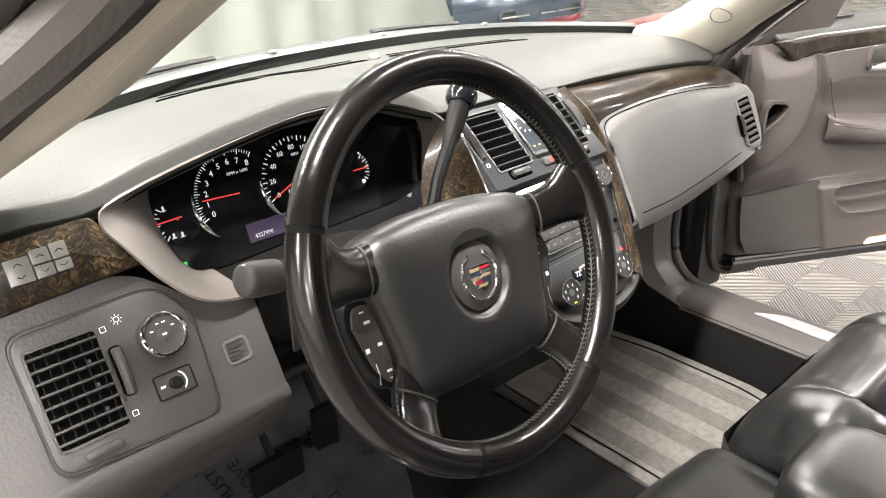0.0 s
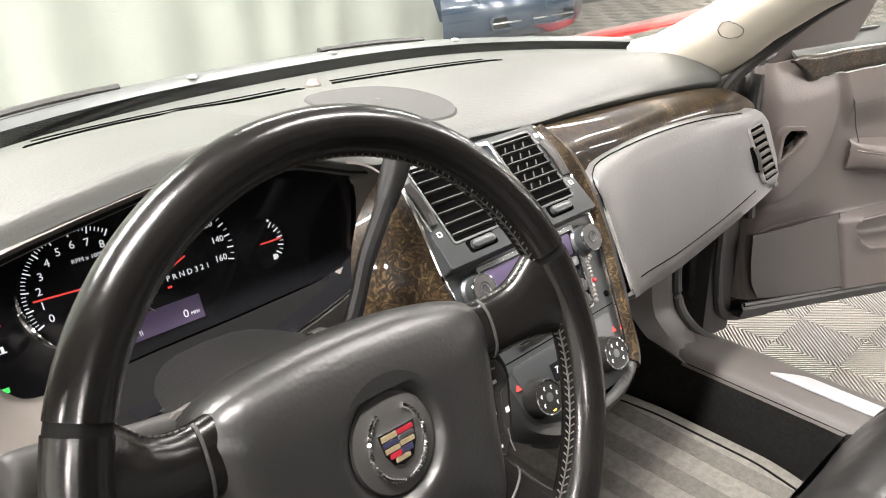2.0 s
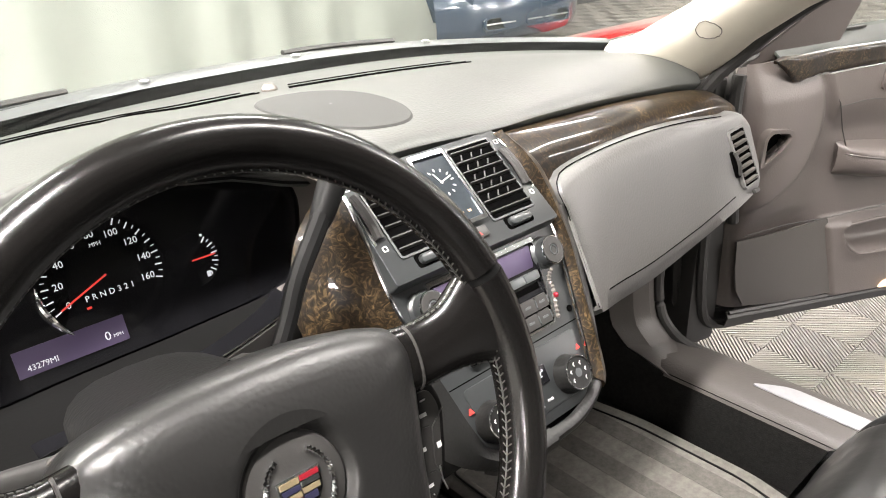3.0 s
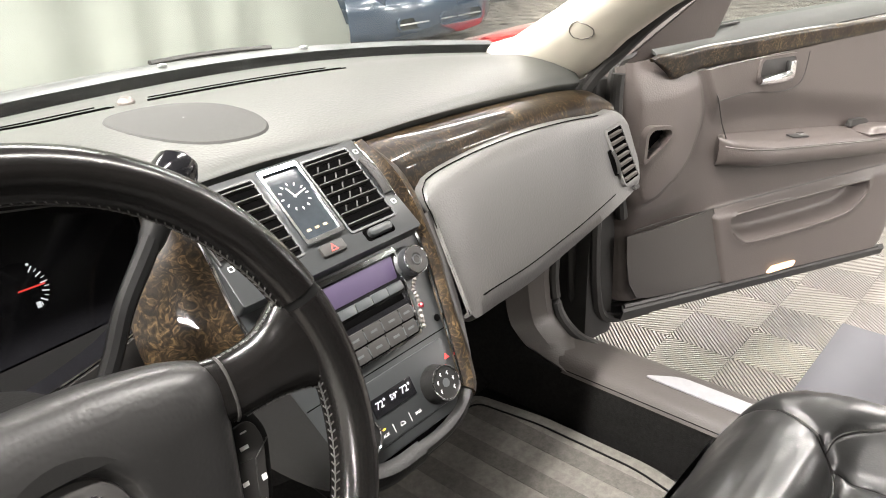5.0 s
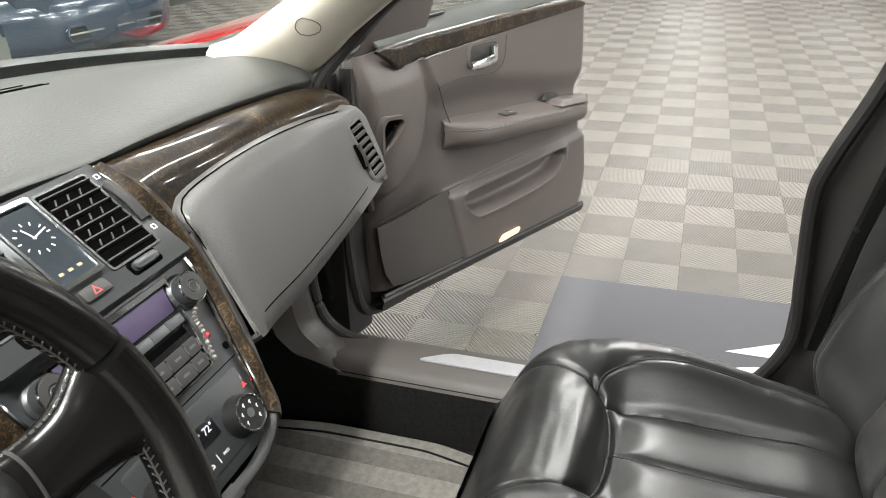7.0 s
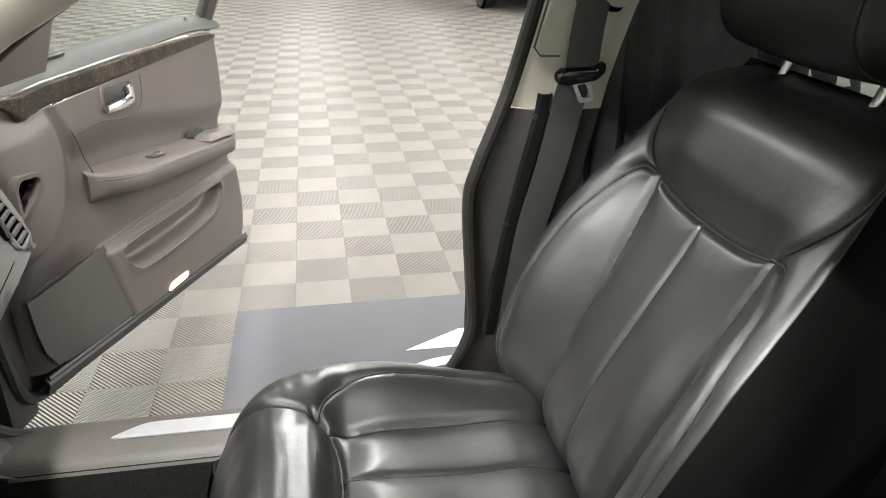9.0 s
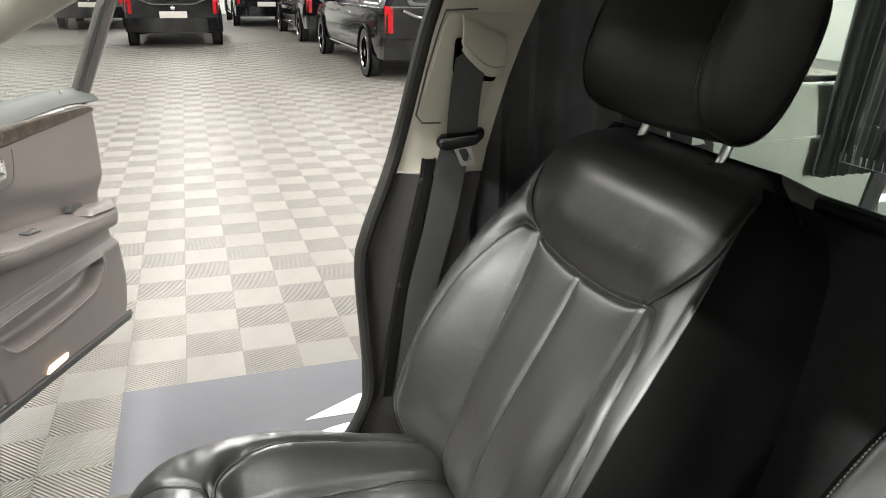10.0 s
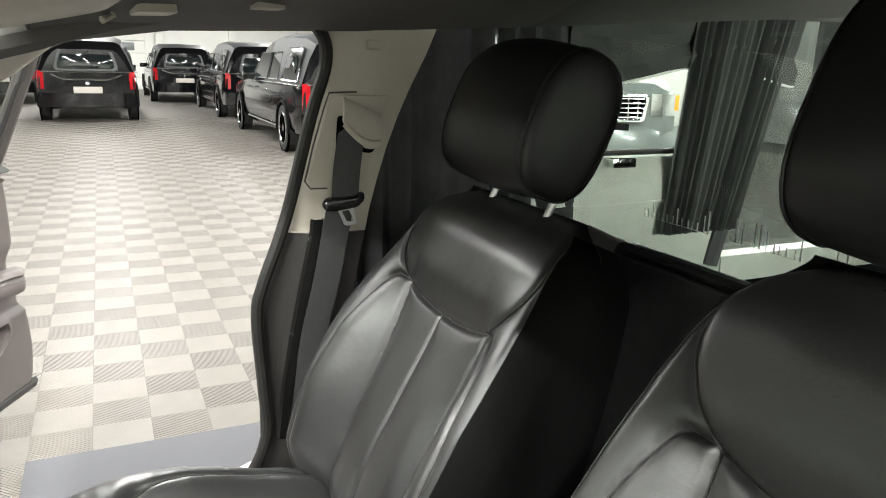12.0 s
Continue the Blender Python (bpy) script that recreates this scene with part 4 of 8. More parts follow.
            q = Vector((0.6785, 0.780, 1.1335)) + 0.0215 * (math.cos(a) * Vector((0.12, -0.80, 0.55)).normalized() + math.sin(a) * Vector((-0.36, 0.50, 0.78)).normalized())
            near = face[((face - np.array(q)) ** 2).sum(1).argsort()[:12]].mean(0)
            ring.append(Vector(near) + Vector((-0.0006, -0.0006, 0.0002)))
        shell("airbag_joint", tube(ring, 0.0008, 6, True), M["bezel"], "fine joint round the airbag cover in the pillar")
    # B-pillar: lower dark, upper beige
    def bp_rows(zs, front, back, fat):
        rows = []
        for z in zs:
            x = 0.728 + 0.1 * (1.0 - z)
            yf, yb = spline(front, z)[0], spline(back, z)[0]
            row = []
            for k in range(8):
                t = k / 7
                row.append(Vector((s * (x + 0.035 - fat * math.sin(min(1, t * 1.25 + 0.08) * math.pi * 0.62)), lerp(yf, yb, t), z)))
            rows.append(row)
        return rows
    front = [(0.40, 0.02), (0.50, -0.02), (0.58, -0.045), (0.72, -0.045), (0.90, -0.040), (1.07, -0.10), (1.20, -0.140), (1.34, -0.178), (1.43, -0.178), (1.47, -0.15)]
    back = [(0.40, -0.20), (0.50, -0.20), (0.72, -0.215), (0.90, -0.225), (1.06, -0.25), (1.13, -0.264), (1.29, -0.311), (1.46, -0.383), (1.48, -0.39)]
    shell("pillar_lower", thick(bp_rows([0.40, 0.47, 0.53, 0.60, 0.70, 0.80, 0.90, 0.98, 1.055], front, back, 0.045), 0.006), M["dpanel"], "dark grained lower door pillar trim")
    shell("pillar_upper", thick(bp_rows([1.058, 1.10, 1.16, 1.22, 1.28, 1.34, 1.40, 1.44, 1.475], front, back, 0.048), 0.006), M["beige"], "beige upper door pillar trim")
    # outer body side behind the door
    shell("rear_quarter", box((min(s * 0.84, s * 0.90), -2.6, 0.3), (max(s * 0.84, s * 0.90), -0.16, 0.86), 0.02), M["paint"], "black painted lower side of the coach")

# belt, guide and slider on the passenger side
beltgrp = thing("seat_belt", (0.69, -0.2, 1.0), "grey seat belt hanging from the beige pillar guide", "seat belt")
fr = plane_frame((0.675, -0.228, 1.275), (0.05, -0.95, -0.03), (-0.10, -0.20, 0.95))
part("slide_panel", thick([[Vector((0.686 + 0.1 * (1.29 - z) - 0.005 * math.sin(math.pi * k / 4) ** 0.5, lerp(a, b, k / 4), z)) for k in range(5)] for z, a, b in ((1.150, -0.140, -0.236), (1.168, -0.134, -0.244), (1.23, -0.150, -0.262), (1.30, -0.170, -0.283), (1.322, -0.180, -0.288))], 0.006), M["beige"], beltgrp, "raised beige adjuster panel", 60)
part("panel_shadow_gap", tube([(0.6895 + 0.1 * (1.29 - z), y, z) for z, y in ((1.330, -0.286), (1.326, -0.174), (1.30, -0.165), (1.23, -0.145), (1.160, -0.129), (1.146, -0.140), (1.144, -0.230))], 0.0018, 6), M["headliner"], beltgrp)
part("guide_hole", slab(round_poly([(-0.045, -0.052), (0.030, -0.060), (0.036, -0.010), (-0.045, 0.012)], 0.012), fr, 0.004, 0.010), M["void"], beltgrp, "dark belt slot")
hood_rows = []
for k in range(11):
    t = k / 10
    a = lerp(-0.036, 0.040, t)
    sag = 0.030 * math.sin(math.pi * min(1, t * 0.75)) 
    hood_rows.append([fr @ Vector((a, 0.045 - 0.030 * t, 0.006)), fr @ Vector((a, 0.038 - 0.032 * t, 0.012)), fr @ Vector((a, 0.016 - 0.024 * t - sag * 0.5, 0.017)), fr @ Vector((a, 0.006 - 0.020 * t - sag * 0.8, 0.016)), fr @ Vector((a, 0.004 - 0.020 * t - sag * 0.8, 0.019)), fr @ Vector((a, -0.004 - 0.018 * t - sag, 0.018)), fr @ Vector((a, -0.008 - 0.018 * t - sag, 0.012))])
part("guide_hood", thick(hood_rows, 0.004), M["beige"], beltgrp, "curved beige belt guide hood", 60)
for pts in ([(0.668, -0.212, 1.262), (0.664, -0.200, 1.19), (0.660, -0.194, 1.128)], [(0.663, -0.186, 1.118), (0.668, -0.178, 1.07), (0.682, -0.163, 0.97), (0.700, -0.138, 0.84), (0.718, -0.12, 0.66)]):
    part("webbing", thick([[Vector(p) + Vector((0.0, 0.026, 0.002)), Vector(p) + Vector((-0.002, 0, 0)), Vector(p) + Vector((0.0, -0.026, -0.002))] for p in catmull(pts, 5)], 0.0022), M["belt"], beltgrp, "grey woven webbing")
grip = plane_frame((0.652, -0.190, 1.124), (0, -1, 0.10), (-0.05, 0.1, 1))
part("latch_body", slab(round_poly([(-0.040, 0.004), (-0.030, 0.014), (0.026, 0.010), (0.040, 0.018), (0.040, 0.002), (0.024, -0.010), (-0.020, -0.012), (-0.038, -0.008)], 0.006), grip, -0.009, 0.009, 0.004), M["gloss"], beltgrp, "black latch grip")
part("latch_tongue", frame_ring(round_poly([(-0.014, -0.008), (0.016, -0.008), (0.024, -0.044), (-0.002, -0.044)], 0.006), round_poly([(-0.006, -0.014), (0.009, -0.014), (0.017, -0.036), (0.003, -0.036)], 0.004), grip, -0.001, 0.0015, 0.0005), M["steel"], beltgrp, "steel latch tongue")
rail_rows = [[Vector((x - dx, y + dy, z)) for dx, dy in ((0.0, 0.010), (0.010, 0.007), (0.010, -0.007), (0.0, -0.011))] for x, y, z in ((0.700, -0.150, 1.088), (0.701, -0.147, 1.06), (0.712, -0.126, 0.95), (0.722, -0.108, 0.85), (0.734, -0.090, 0.73), (0.744, -0.08, 0.62))]
part("belt_rail", thick(rail_rows, 0.002), M["shroud"], beltgrp, "black vertical rail with screws")
for x, y, z in ((0.694, -0.136, 1.05), (0.713, -0.100, 0.855)):
    part("screw", lathe([(0.005, 0), (0.005, 0.003), (0.002, 0.004)], plane_frame((x, y, z), (0, -1, 0.15), (-0.1, -0.15, 0.95)), 10), M["stack"], beltgrp)
part("coat_clip", frame_ring(rrect(0.044, 0.019, 0.005), rrect(0.036, 0.012, 0.003), plane_frame((0.6725, -0.264, 1.413), (0, -1, 0.0), (-0.1, -0.15, 0.95)), -0.004, 0.003, 0.001), M["beige"], beltgrp)
settle(beltgrp)

# roof: headliner, header rail, visor, grab clip
rows = []
for y, zc, drop in ((0.30, 1.452, 0.02), (0.24, 1.466, 0.02), (0.10, 1.486, 0.02), (-0.3, 1.50, 0.02), (-0.75, 1.53, 0.02), (-1.6, 1.60, 0.03), (-2.6, 1.60, 0.05)):
    rows.append([Vector((x, y, zc - drop * abs(x / 0.62) ** 4 - (0.0 if abs(x) < 0.6 else 0.02))) for x in (-0.68, -0.62, -0.5, -0.25, 0, 0.25, 0.5, 0.62, 0.68)])
shell("headliner", thick(rows, 0.012), M["headliner"], "grey cloth headliner")
shell("roof_skin", thick([[Vector((p.x * (1.07 if r[0].y > -0.5 else 1.22), p.y, p.z + 0.045)) for p in r] for r in rows], 0.006), M["vinyltop"], "grained black vinyl roof")
for s in (1, -1):
    shell("roof_rail", tube(catmull([(s * 0.588, 0.42, 1.380), (s * 0.588, 0.337, 1.404), (s * 0.590, 0.294, 1.416), (s * 0.594, 0.264, 1.427), (s * 0.602, 0.209, 1.443), (s * 0.615, 0.15, 1.456), (s * 0.632, 0.05, 1.470), (s * 0.645, -0.12, 1.475), (s * 0.67, -0.3, 1.49), (s * 0.78, -0.8, 1.53), (s * 0.82, -2.6, 1.56)], 5), 0.03, 10), M["headliner"], "dark cloth roof rail")
visor = thing("sun_visor", (0.35, 0.2, 1.42), "beige cloth sun visor folded against the headliner", "sun visor")
part("visor_pad", slab(round_poly([(-0.24, -0.085), (0.21, -0.085), (0.23, 0.04), (0.18, 0.085), (-0.22, 0.085)], 0.045), plane_frame((0.335, 0.255, 1.437), (1, 0.10, -0.02), (0.10, -1, 0.22)), -0.016, 0.006, 0.008), M["beige"], visor, "", 60)
part("visor_pin", tube([(0.53, 0.19, 1.452), (0.545, 0.185, 1.440), (0.53, 0.20, 1.432)], 0.006, 6), M["beige"], visor)
settle(visor)
clip = thing("grab_handle", (0.61, 0.02, 1.445), "folded beige grab handle on the roof rail", "grab handle")
part("grip", slab(rrect(0.060, 0.040, 0.008), plane_frame((0.535, 0.130, 1.4475), (0.35, -1, 0.05), (1, 0.35, -0.10)), -0.004, 0.010, 0.003), M["beige"], clip)
part("grip_mount", slab(rrect(0.05, 0.03, 0.006), plane_frame((0.53, -0.035, 1.462), (0.35, -1, 0.02), (1, 0.35, -0.08)), -0.004, 0.008, 0.003), M["beige"], clip)
settle(clip)

# windscreen and cowl
def YW(x):
    """Where the dash top meets the glass."""
    return 1.200 - 0.22 * abs(x / 0.74) ** 3


ws = [[Vector((x, lerp(YW(x) + 0.012, 0.28 - 0.08 * abs(x / 0.72) ** 2, t), lerp(1.092, 1.452, t) - 0.03 * (1 - t) * abs(x / 0.72) ** 2)) for x in np.linspace(-0.72, 0.72, 17) * (1 - 0.13 * t)] for t in np.linspace(0, 1, 9)]
wso = shell("windscreen", grid(ws), M["glass"], "clear curved windscreen glass")
wso.visible_shadow = False
cow = [[Vector((x, y - 1.2 + YW(x), z - 0.03 * abs(x / 0.72) ** 2)) for x in np.linspace(-0.74, 0.74, 25)] for y, z in ((1.204, 1.085), (1.212, 1.104), (1.225, 1.115), (1.250, 1.124), (1.30, 1.118), (1.42, 1.06))]
shell("cowl", thick(cow[2:], 0.008), M["cowl"], "dark grey plastic cowl under the windscreen")
shell("glass_gap", thick(cow[:3], 0.004), M["void"], "black band at the foot of the glass")
for s0, s1, lift in ((-0.55, -0.12, 0.004), (0.10, 0.45, 0.004)):
    arm = [(x, 0.062 + YW(x), 1.114 - 0.03 * abs(x / 0.72) ** 2 + lift * math.sin((x - s0) / (s1 - s0) * 3.1)) for x in np.linspace(s0, s1, 12)]
    shell("wiper_arm", tube(arm, 0.006, 6), M["black"], "black wiper arm")
    shell("wiper_blade", tube([(x, y + 0.03, z + 0.006) for x, y, z in arm[2:10]], 0.008, 6, flat=0.6), M["rubber"], "black wiper blade")
for x in (-0.45, -0.1, 0.16, 0.42):
    shell("cowl_clip", lathe([(0.008, 0), (0.008, 0.003), (0.003, 0.005)], plane_frame((x, 0.046 + YW(x), 1.122 - 0.03 * abs(x / 0.72) ** 2), (1, 0, 0), (0, 1, 0)), 10), M["steel"])
settle(car_shell)

# ================================================================ dashboard
dashboard = thing("dashboard", (0, 0.8, 0.9), "grey vinyl dashboard with walnut trim and black instruments", "dashboard")
EDGE = [(-0.78, 0.70, 1.085), (-0.70, 0.722, 1.108), (-0.62, 0.722, 1.106), (-0.55, 0.727, 1.122), (-0.45, 0.735, 1.139), (-0.33, 0.740, 1.152), (-0.22, 0.738, 1.137), (-0.17, 0.742, 1.117), (-0.12, 0.752, 1.102), (0.0, 0.752, 1.102), (0.12, 0.748, 1.096),
        (0.25, 0.768, 1.087), (0.45, 0.790, 1.070), (0.65, 0.808, 1.050), (0.78, 0.822, 1.032)]
xs = np.linspace(-0.745, 0.745, 61)
rows = []
def smooth_step(t):
    t = max(0.0, min(1.0, t))
    return t * t * (3 - 2 * t)


for t in [-3, -2, -1, 0, 0.1, 0.2, 0.3, 0.42, 0.55, 0.7, 0.85, 1.0, 1.2, 1.5] + list(range(2, 13)):
    row = []
    for x in xs:
        yf, zf = spline(EDGE, x)
        yw = YW(x)
        zw = 1.100 - 0.03 * abs(x / 0.72) ** 2
        if t < 0:
            d = {-1: (0.004, -0.010), -2: (0.012, -0.019), -3: (0.05, -0.022)}[t]
            row.append(Vector((x, yf + d[0], zf + d[1])))
        else:
            q = t / 12
            e = 1 - (1 - min(1, q * 9)) ** 2
            roll = smooth_step((-0.10 - x) / 0.08)
            crown = 0.020 * math.sin(math.pi * min(1, q * 1.08)) * (1.0 if x > -0.2 else 0.6)
            row.append(Vector((x, lerp(yf, yw, q ** 1.35) , lerp(zf - 0.004, zw, q) + 0.004 * e + crown + roll * 0.017 * smooth_step(q * 16) * (1 - q) ** 1.5)))
    rows.append(row)
part("top_pad", grid(rows), M["dash"], dashboard, "grained grey dashboard top pad", 60)


def top_z(x, y):
    yf, zf = spline(EDGE, x)
    yw = YW(x)
    zw = 1.100 - 0.03 * abs(x / 0.72) ** 2
    q = max(0, min(1, (y - yf) / (yw - yf))) ** (1 / 1.35)
    return lerp(zf, zw, q) + 0.004 * q + 0.020 * math.sin(math.pi * min(1, q * 1.08)) * (1.0 if x > -0.2 else 0.6) + smooth_step((-0.10 - x) / 0.08) * 0.017 * smooth_step(q * 16) * (1 - q) ** 1.5


# defroster slots along the glass, in two runs
for x0, x1 in ((-0.385, -0.005), (0.035, 0.36)):
    for off in (0.006, 0.015, 0.042):
        pts = [(x, 1.068 + off - 0.13 * x - 0.04 * x * x, top_z(x, 1.068 + off - 0.13 * x - 0.04 * x * x) + 0.0012) for x in np.linspace(x0 + off * 0.5, x1 - off * 0.3, 16)]
        part("defroster_slot", tube(pts, 0.0013, 6, flat=0.7), M["void"], dashboard, "dark defroster slot")
part("sun_sensor", lathe([(0.012, -0.004), (0.012, 0.004), (0.007, 0.010), (0.002, 0.011)], plane_frame((0.015, 1.085, top_z(0.015, 1.085)), (1, 0, 0), (0, 1, 0)), 14), M["bezel"], dashboard)
# speaker grille set flush in the top
gr = []
for r in (1.0, 0.97, 0.6, 0.25, 0.02):
    ring = []
    for k in range(36):
        a = k * math.tau / 36
        cx, cy = -0.004 + 0.073 * r * math.copysign(abs(math.cos(a)) ** 0.85, math.cos(a)), 0.903 + 0.108 * r * math.copysign(abs(math.sin(a)) ** 0.85, math.sin(a)) - 0.02 * r * math.cos(a)
        ring.append(Vector((cx, cy, top_z(cx, cy) + (0.0022 if r < 1 else -0.001))))
    gr.append(ring)
part("speaker_grille", grid(gr, True), mat("grille_cloth", (0.030, 0.031, 0.029), 0.85, var=0.15, var_scale=300, bump=0.8, bump_scale=800), dashboard, "dark oval speaker grille")

# ---- walnut trim right of the centre
up = catmull([(0.128, 0.745, 1.086), (0.25, 0.772, 1.074), (0.45, 0.793, 1.057), (0.65, 0.806, 1.036), (0.745, 0.800, 1.018), (0.775, 0.785, 0.995)], 8)
lo = catmull([(0.138, 0.690, 1.020), (0.185, 0.702, 1.022), (0.27, 0.711, 1.028), (0.40, 0.725, 1.022), (0.53, 0.738, 1.009), (0.66, 0.748, 0.990), (0.755, 0.755, 0.968)], 8)
n = 34
A, B = even(up, n), even(lo, n)
rows = [[a.lerp(b, t) + Vector((0, -0.012, 0.010)) * math.sin(math.pi * t) for t in np.linspace(0, 1, 7)] for a, b in zip(A, B)]
part("wood_trim", thick(rows, 0.006), M["wood"], dashboard, "glossy walnut burl trim above the glovebox")
part("chrome_line", tube([p + Vector((0, -0.006, 0.0)) for p in even(lo, 40)[4:]], 0.0022, 6), M["chrome"], dashboard, "thin bright line under the wood")
# wood and bright edge down both sides of the centre stack
for s in (1, -1):
    o = catmull([(0.128, 0.742, 1.086), (0.150, 0.698, 1.050), (0.145, 0.648, 0.980), (0.129, 0.614, 0.928), (0.122, 0.594, 0.897), (0.113, 0.566, 0.852), (0.098, 0.550, 0.828), (0.055, 0.541, 0.806), (0, 0.540, 0.802)], 6)
    i = catmull([(0.118, 0.744, 1.089), (0.121, 0.700, 1.052), (0.1235, 0.649, 0.983), (0.112, 0.615, 0.932), (0.103, 0.593, 0.896), (0.0935, 0.569, 0.855), (0.083, 0.556, 0.834), (0.042, 0.548, 0.821), (0, 0.547, 0.820)], 6)
    A, B = even(o, 44), even(i, 44)
    if s < 0:
        A = [a + Vector((0.055, 0.055, -0.012)) * math.sin(math.pi * k / 34) if k < 34 else a for k, a in enumerate(A)]
    rows = [[Vector((s * p.x, p.y, p.z)) for p in (a.lerp(b, t) + Vector((0, -0.008, 0.004)) * math.sin(math.pi * t) for t in np.linspace(0, 1, 5))] for a, b in zip(A, B)]
    cut = next(k for k, p in enumerate(B) if p.z < (0.842 if s > 0 else 0.935))
    part("stack_wood", thick(rows[:cut + 1], 0.004), M["wood"], dashboard, "walnut border curving down the centre stack")
    part("stack_rim", thick([[p + Vector((0, -0.0005, -0.001)) for p in r] for r in rows[cut:]], 0.004), M["shroud"], dashboard, "black rim under the centre stack")
    part("stack_edge", tube([Vector((s * p.x, p.y - 0.004, p.z + 0.002)) for p in B[:cut + 1]], 0.0022, 6), M["chrome"], dashboard)
    lip = ((-0.003, 0.003), (0.010, 0.001), (0.022, 0.004), (0.029, 0.020), (0.030, 0.06), (0.030, 0.30)) if s > 0 else ((0.004, 0.0), (0.012, 0.012), (0.016, 0.06), (0.016, 0.30))
    part("stack_flank", thick([[Vector((s * (p.x + dx * min(1.0, max(0.45, (p.z - 0.80) / 0.11))), p.y + dy, p.z - 0.004)) for dx, dy in lip] for p in even(o, 36)[9 if s > 0 else 27:]], 0.004), M["dpanel"], dashboard, "grained flank of the centre stack", 60)

# ---- glovebox and passenger vent
TOPC = even(catmull([(0.166, 0.664, 1.000), (0.176, 0.684, 1.020), (0.205, 0.694, 1.031), (0.30, 0.702, 1.034), (0.42, 0.712, 1.028), (0.55, 0.722, 1.014), (0.68, 0.733, 0.994), (0.735, 0.735, 0.990), (0.760, 0.728, 0.966)], 6), 40)
BOTC = even(catmull([(0.152, 0.596, 0.892), (0.185, 0.615, 0.866), (0.26, 0.642, 0.842), (0.36, 0.655, 0.832), (0.48, 0.664, 0.838), (0.60, 0.672, 0.848), (0.69, 0.676, 0.862), (0.735, 0.684, 0.872), (0.757, 0.700, 0.900)], 6), 40)
rows, under = [], []
for k, (p, q) in enumerate(zip(TOPC, BOTC)):
    e = min(1.0, k / 5, max(0.0, (33 - k) / 10))
    row = [p + Vector((0, 0.035, 0.003)), p + Vector((0, 0.010, 0.003))]
    for t in np.linspace(0.0, 1.0, 9):
        bulge = 0.010 * math.sin(math.pi * t) ** 0.6 * e
        row.append(p.lerp(q, t) + Vector((0, -0.004 - bulge, 0.0)))
    row += [q + Vector((0, 0.008, -0.010)), q + Vector((0, 0.04, -0.018))]
    under.append([q + Vector((0, 0.036, -0.0175)), q + Vector((0, 0.20, -0.05)), q + Vector((0, 0.34, -0.10))])
    rows.append(row)
part("glovebox", thick(rows, 0.005), M["soft"], dashboard, "grained grey glovebox door", 60)
# split from the grey glovebox and blackened: painted shade below it
part("dash_underside", thick(under, 0.005), M["black"], dashboard, "underside of the dash, blackened for the shade below the glovebox")
part("glovebox_seam", tube([p.lerp(q, 0.86) + Vector((0, -0.0035 - 0.0060 * min(1.0, max(0.0, (33 - k) / 10)), 0)) for k, (p, q) in list(enumerate(zip(TOPC, BOTC)))[5:32]], 0.0012, 5), M["void"], dashboard)
part("glovebox_gap", tube([BOTC[0].lerp(TOPC[0], t) + Vector((-0.001, -0.001, 0)) for t in np.linspace(0, 1, 8)] + [p + Vector((0, 0.004, 0.0030)) for p in TOPC[1:34]], 0.0008, 6), M["void"], dashboard, "dark gap round the glovebox door")
vent_face = plane_frame((0.699, 0.6985, 0.9275), (1, 0.10, 0), (0, 0.424, 0.906))
pv = part("side_vent", frame_ring(rrect(0.066, 0.106, 0.010), rrect(0.056, 0.096, 0.003), vent_face, -0.004, 0.0024, 0.001), M["soft"], dashboard, "passenger air vent set in the dash end")
part("vent_back", slab(rrect(0.060, 0.100, 0.003), vent_face, -0.004, 0.0008), M["void"], pv)
for k in range(7):
    v = 0.040 - 0.0133 * k
    part("slat", box((-0.027, -0.0026, -0.0012), (0.020, 0.0026, 0.0046), 0.0010, vent_face @ Matrix.Translation((0, v, 0.0010)) @ Matrix.Rotation(radians(24), 4, "X")), M["doordark"], pv)
part("vent_slider", tube([vent_face @ Vector((-0.0385, y, 0.001 + 0.006 * math.cos(y * 55))) for y in np.linspace(-0.024, 0.016, 7)], 0.0034, 7), M["panel"], pv)
part("slider_slot", slab(rrect(0.010, 0.046, 0.004), vent_face @ Matrix.Translation((-0.0385, -0.004, 0)), -0.004, 0.0012), M["void"], pv)
part("vent_tab", box((-0.006, -0.067, -0.002), (0.012, -0.060, 0.005), 0.002, vent_face), M["panel"], pv)
# end cap of the dash beside the door
part("end_panel", thick([[Vector((x, y, z)) for x, y in ((0.762, 0.745), (0.774, 0.80), (0.77, 0.95))] for z in (0.80, 0.86, 0.93, 0.985)], 0.006), M["black"], dashboard)

# ---- centre stack
stack_top = plane_frame((0, 0.703, 1.0565), (1, 0, 0), (0, 0.768, 0.640))
stack_low = plane_frame((0, 0.600, 0.908), (1, 0, 0), (0, 0.518, 0.856))
cs = part("centre_fascia", slab(round_poly([(-0.122, -0.079), (0.122, -0.079), (0.117, 0.055), (-0.117, 0.055)], 0.004), stack_top, -0.03, 0.004, 0.001), M["stack"], dashboard, "satin graphite centre stack")
part("lower_fascia", slab(round_poly([(-0.123, 0.1145), (0.123, 0.1145), (0.124, 0.085), (0.104, -0.014), (0.094, -0.064), (0.072, -0.099), (-0.072, -0.099), (-0.094, -0.064), (-0.104, -0.014), (-0.124, 0.085)], 0.012), stack_low, -0.03, 0.0, 0.002), M["stack"], cs)
part("stack_chin", slab(round_poly([(-0.10, -0.06), (0.10, -0.06), (0.070, -0.122), (-0.070, -0.122)], 0.03), stack_low, -0.04, -0.006, 0.004), M["gloss"], cs)


